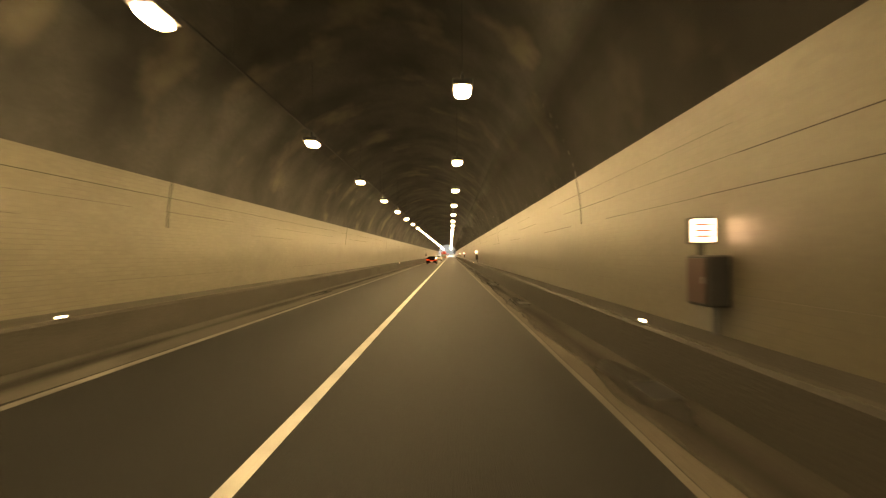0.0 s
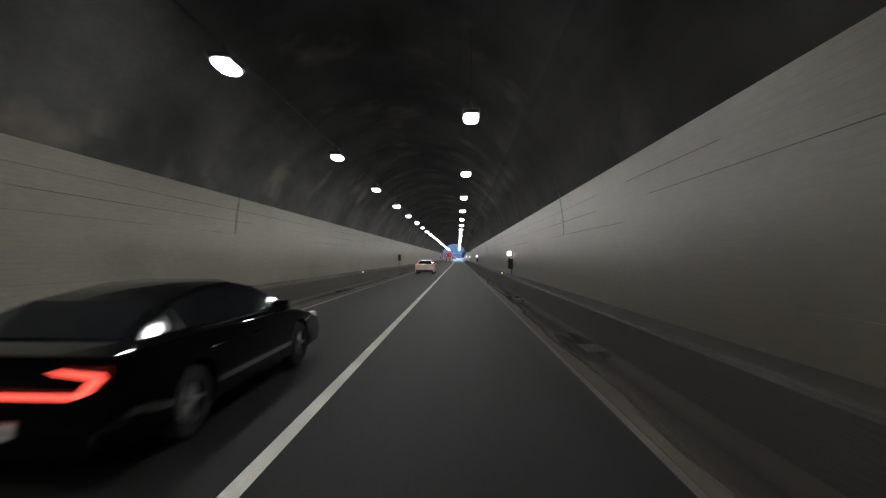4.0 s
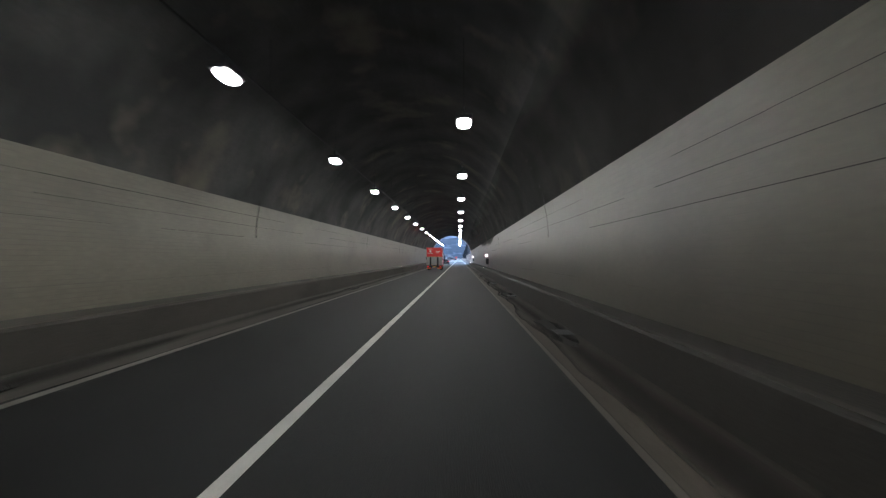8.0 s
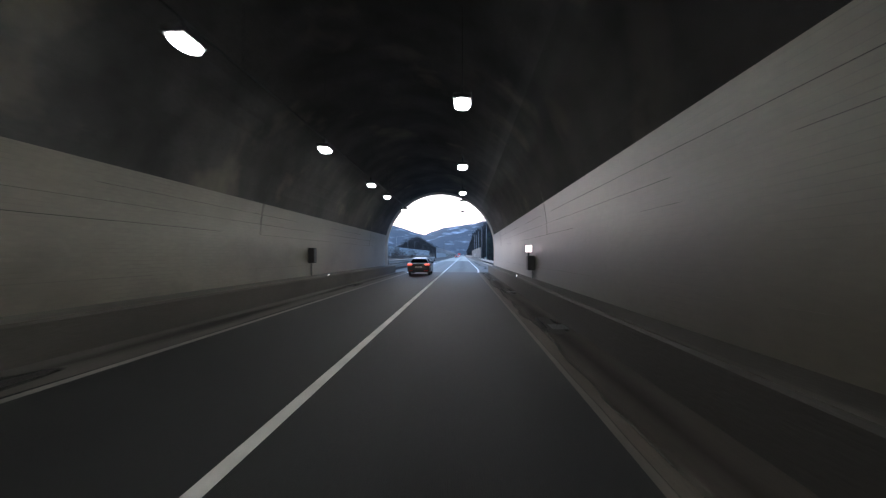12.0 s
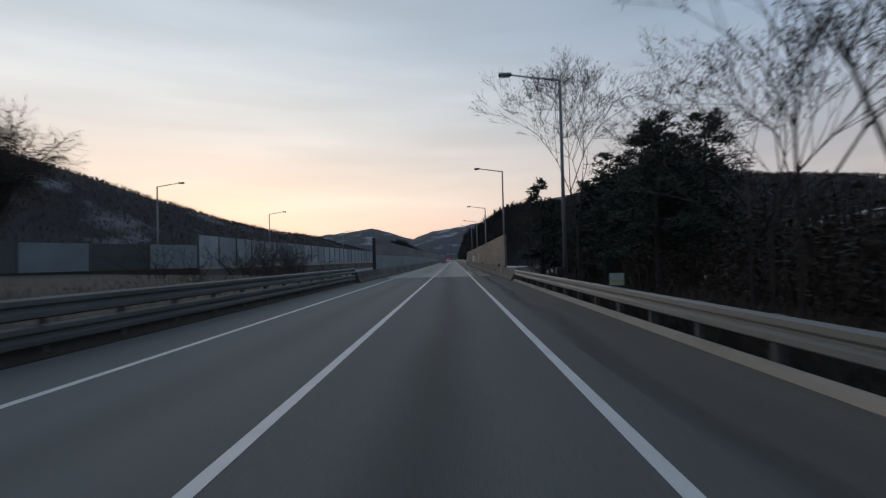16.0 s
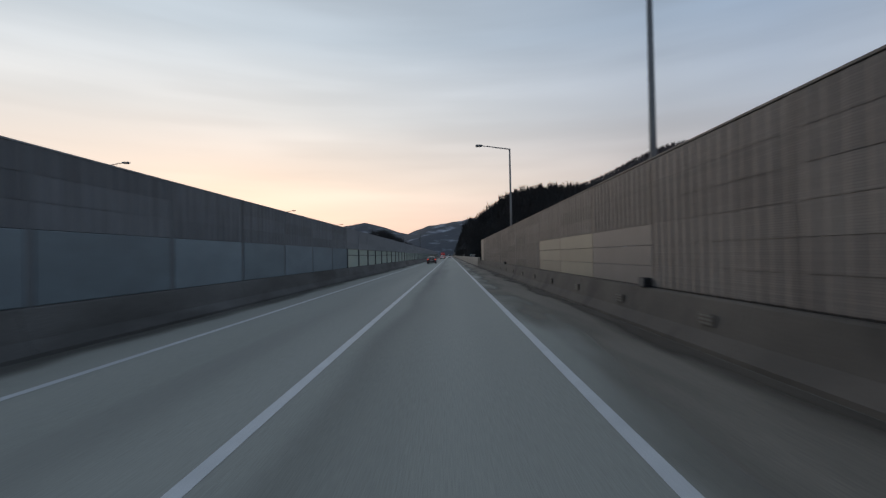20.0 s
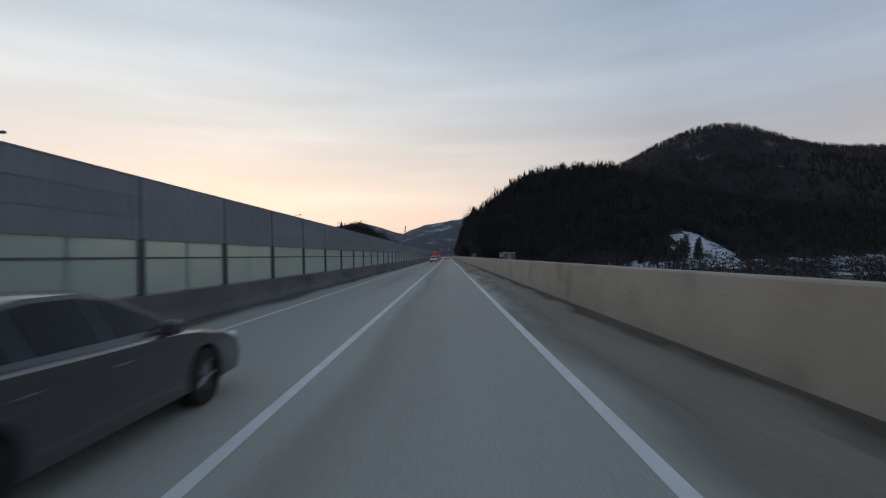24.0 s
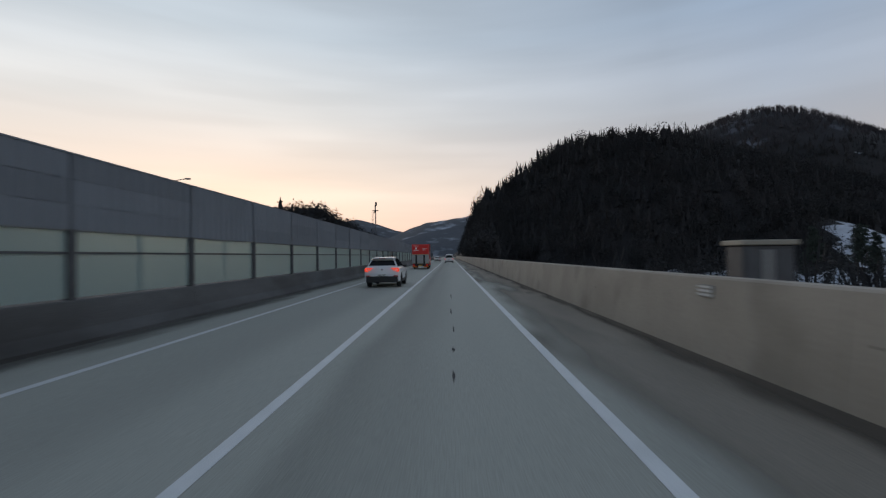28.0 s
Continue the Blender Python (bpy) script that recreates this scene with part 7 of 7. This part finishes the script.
# tangle of dead stalks and low brush between the guardrail and the roadside trees
gv, gf = [], []
for k in range(16000):
    x, y = 7.0 + 7.5 * rnd.random() ** 1.3, rnd.uniform(292, 356)
    h = rnd.uniform(0.3, 0.9) + 0.9 * max(0.0, noise.noise(Vector((x * 0.35, y * 0.22, 4)))) * min(1.0, (x - 6.6) / 2.0)
    w, lean = rnd.uniform(0, 6.28), rnd.uniform(0.1, 0.7) * h
    z0 = ground_z(x, y) - 0.05
    b = len(gv)
    dx, dy, t_ = math.cos(w), math.sin(w), rnd.uniform(0.006, 0.013)
    gv += [(x - dy * t_, y + dx * t_, z0), (x + dy * t_, y - dx * t_, z0), (x + dx * lean * 0.5, y + dy * lean * 0.5, z0 + h * 0.7), (x + dx * lean, y + dy * lean, z0 + h)]
    gf += [(b, b + 1, b + 2), (b + 1, b + 3, b + 2)]
me = bpy.data.meshes.new("roadside_brush")
me.from_pydata(gv, [], gf)
me.materials.append(M_TWIG)
tagged(new("roadside_brush", me), "dark tangle of dead stalks and low brush behind the guardrail", "brush", kind="stuff")
# tufts of dry grass along the open verge
gv, gf = [], []
for k in range(9000):
    side_ = 1 if rnd.random() < 0.3 else -1
    x = 6.7 + abs(rnd.gauss(0, 1.6)) if side_ > 0 else -6.1 - abs(rnd.gauss(0, 6.0))
    y = rnd.uniform(283, 352)
    z = -0.42 if side_ > 0 else 0.45 if x > -8 else 0.5 + 0.03 * (-8 - x)
    h = rnd.uniform(0.10, 0.38)
    w = rnd.uniform(0, 6.28)
    b = len(gv)
    gv += [(x, y, z), (x + 0.03 * math.cos(w), y + 0.03 * math.sin(w), z), (x + rnd.uniform(-0.15, 0.15), y + rnd.uniform(-0.15, 0.15), z + h + 0.15)]
    gf.append((b, b + 1, b + 2))
me = bpy.data.meshes.new("dry_grass")
me.from_pydata(gv, [], gf)
me.materials.append(mat("dry_grass_blades", (0.075, 0.060, 0.042), 0.9, var=0.5, scale=1.0, tint=(0.038, 0.032, 0.025)))
tagged(new("dry_grass", me), "tufts of dry winter grass along the verge", "grass", kind="stuff")
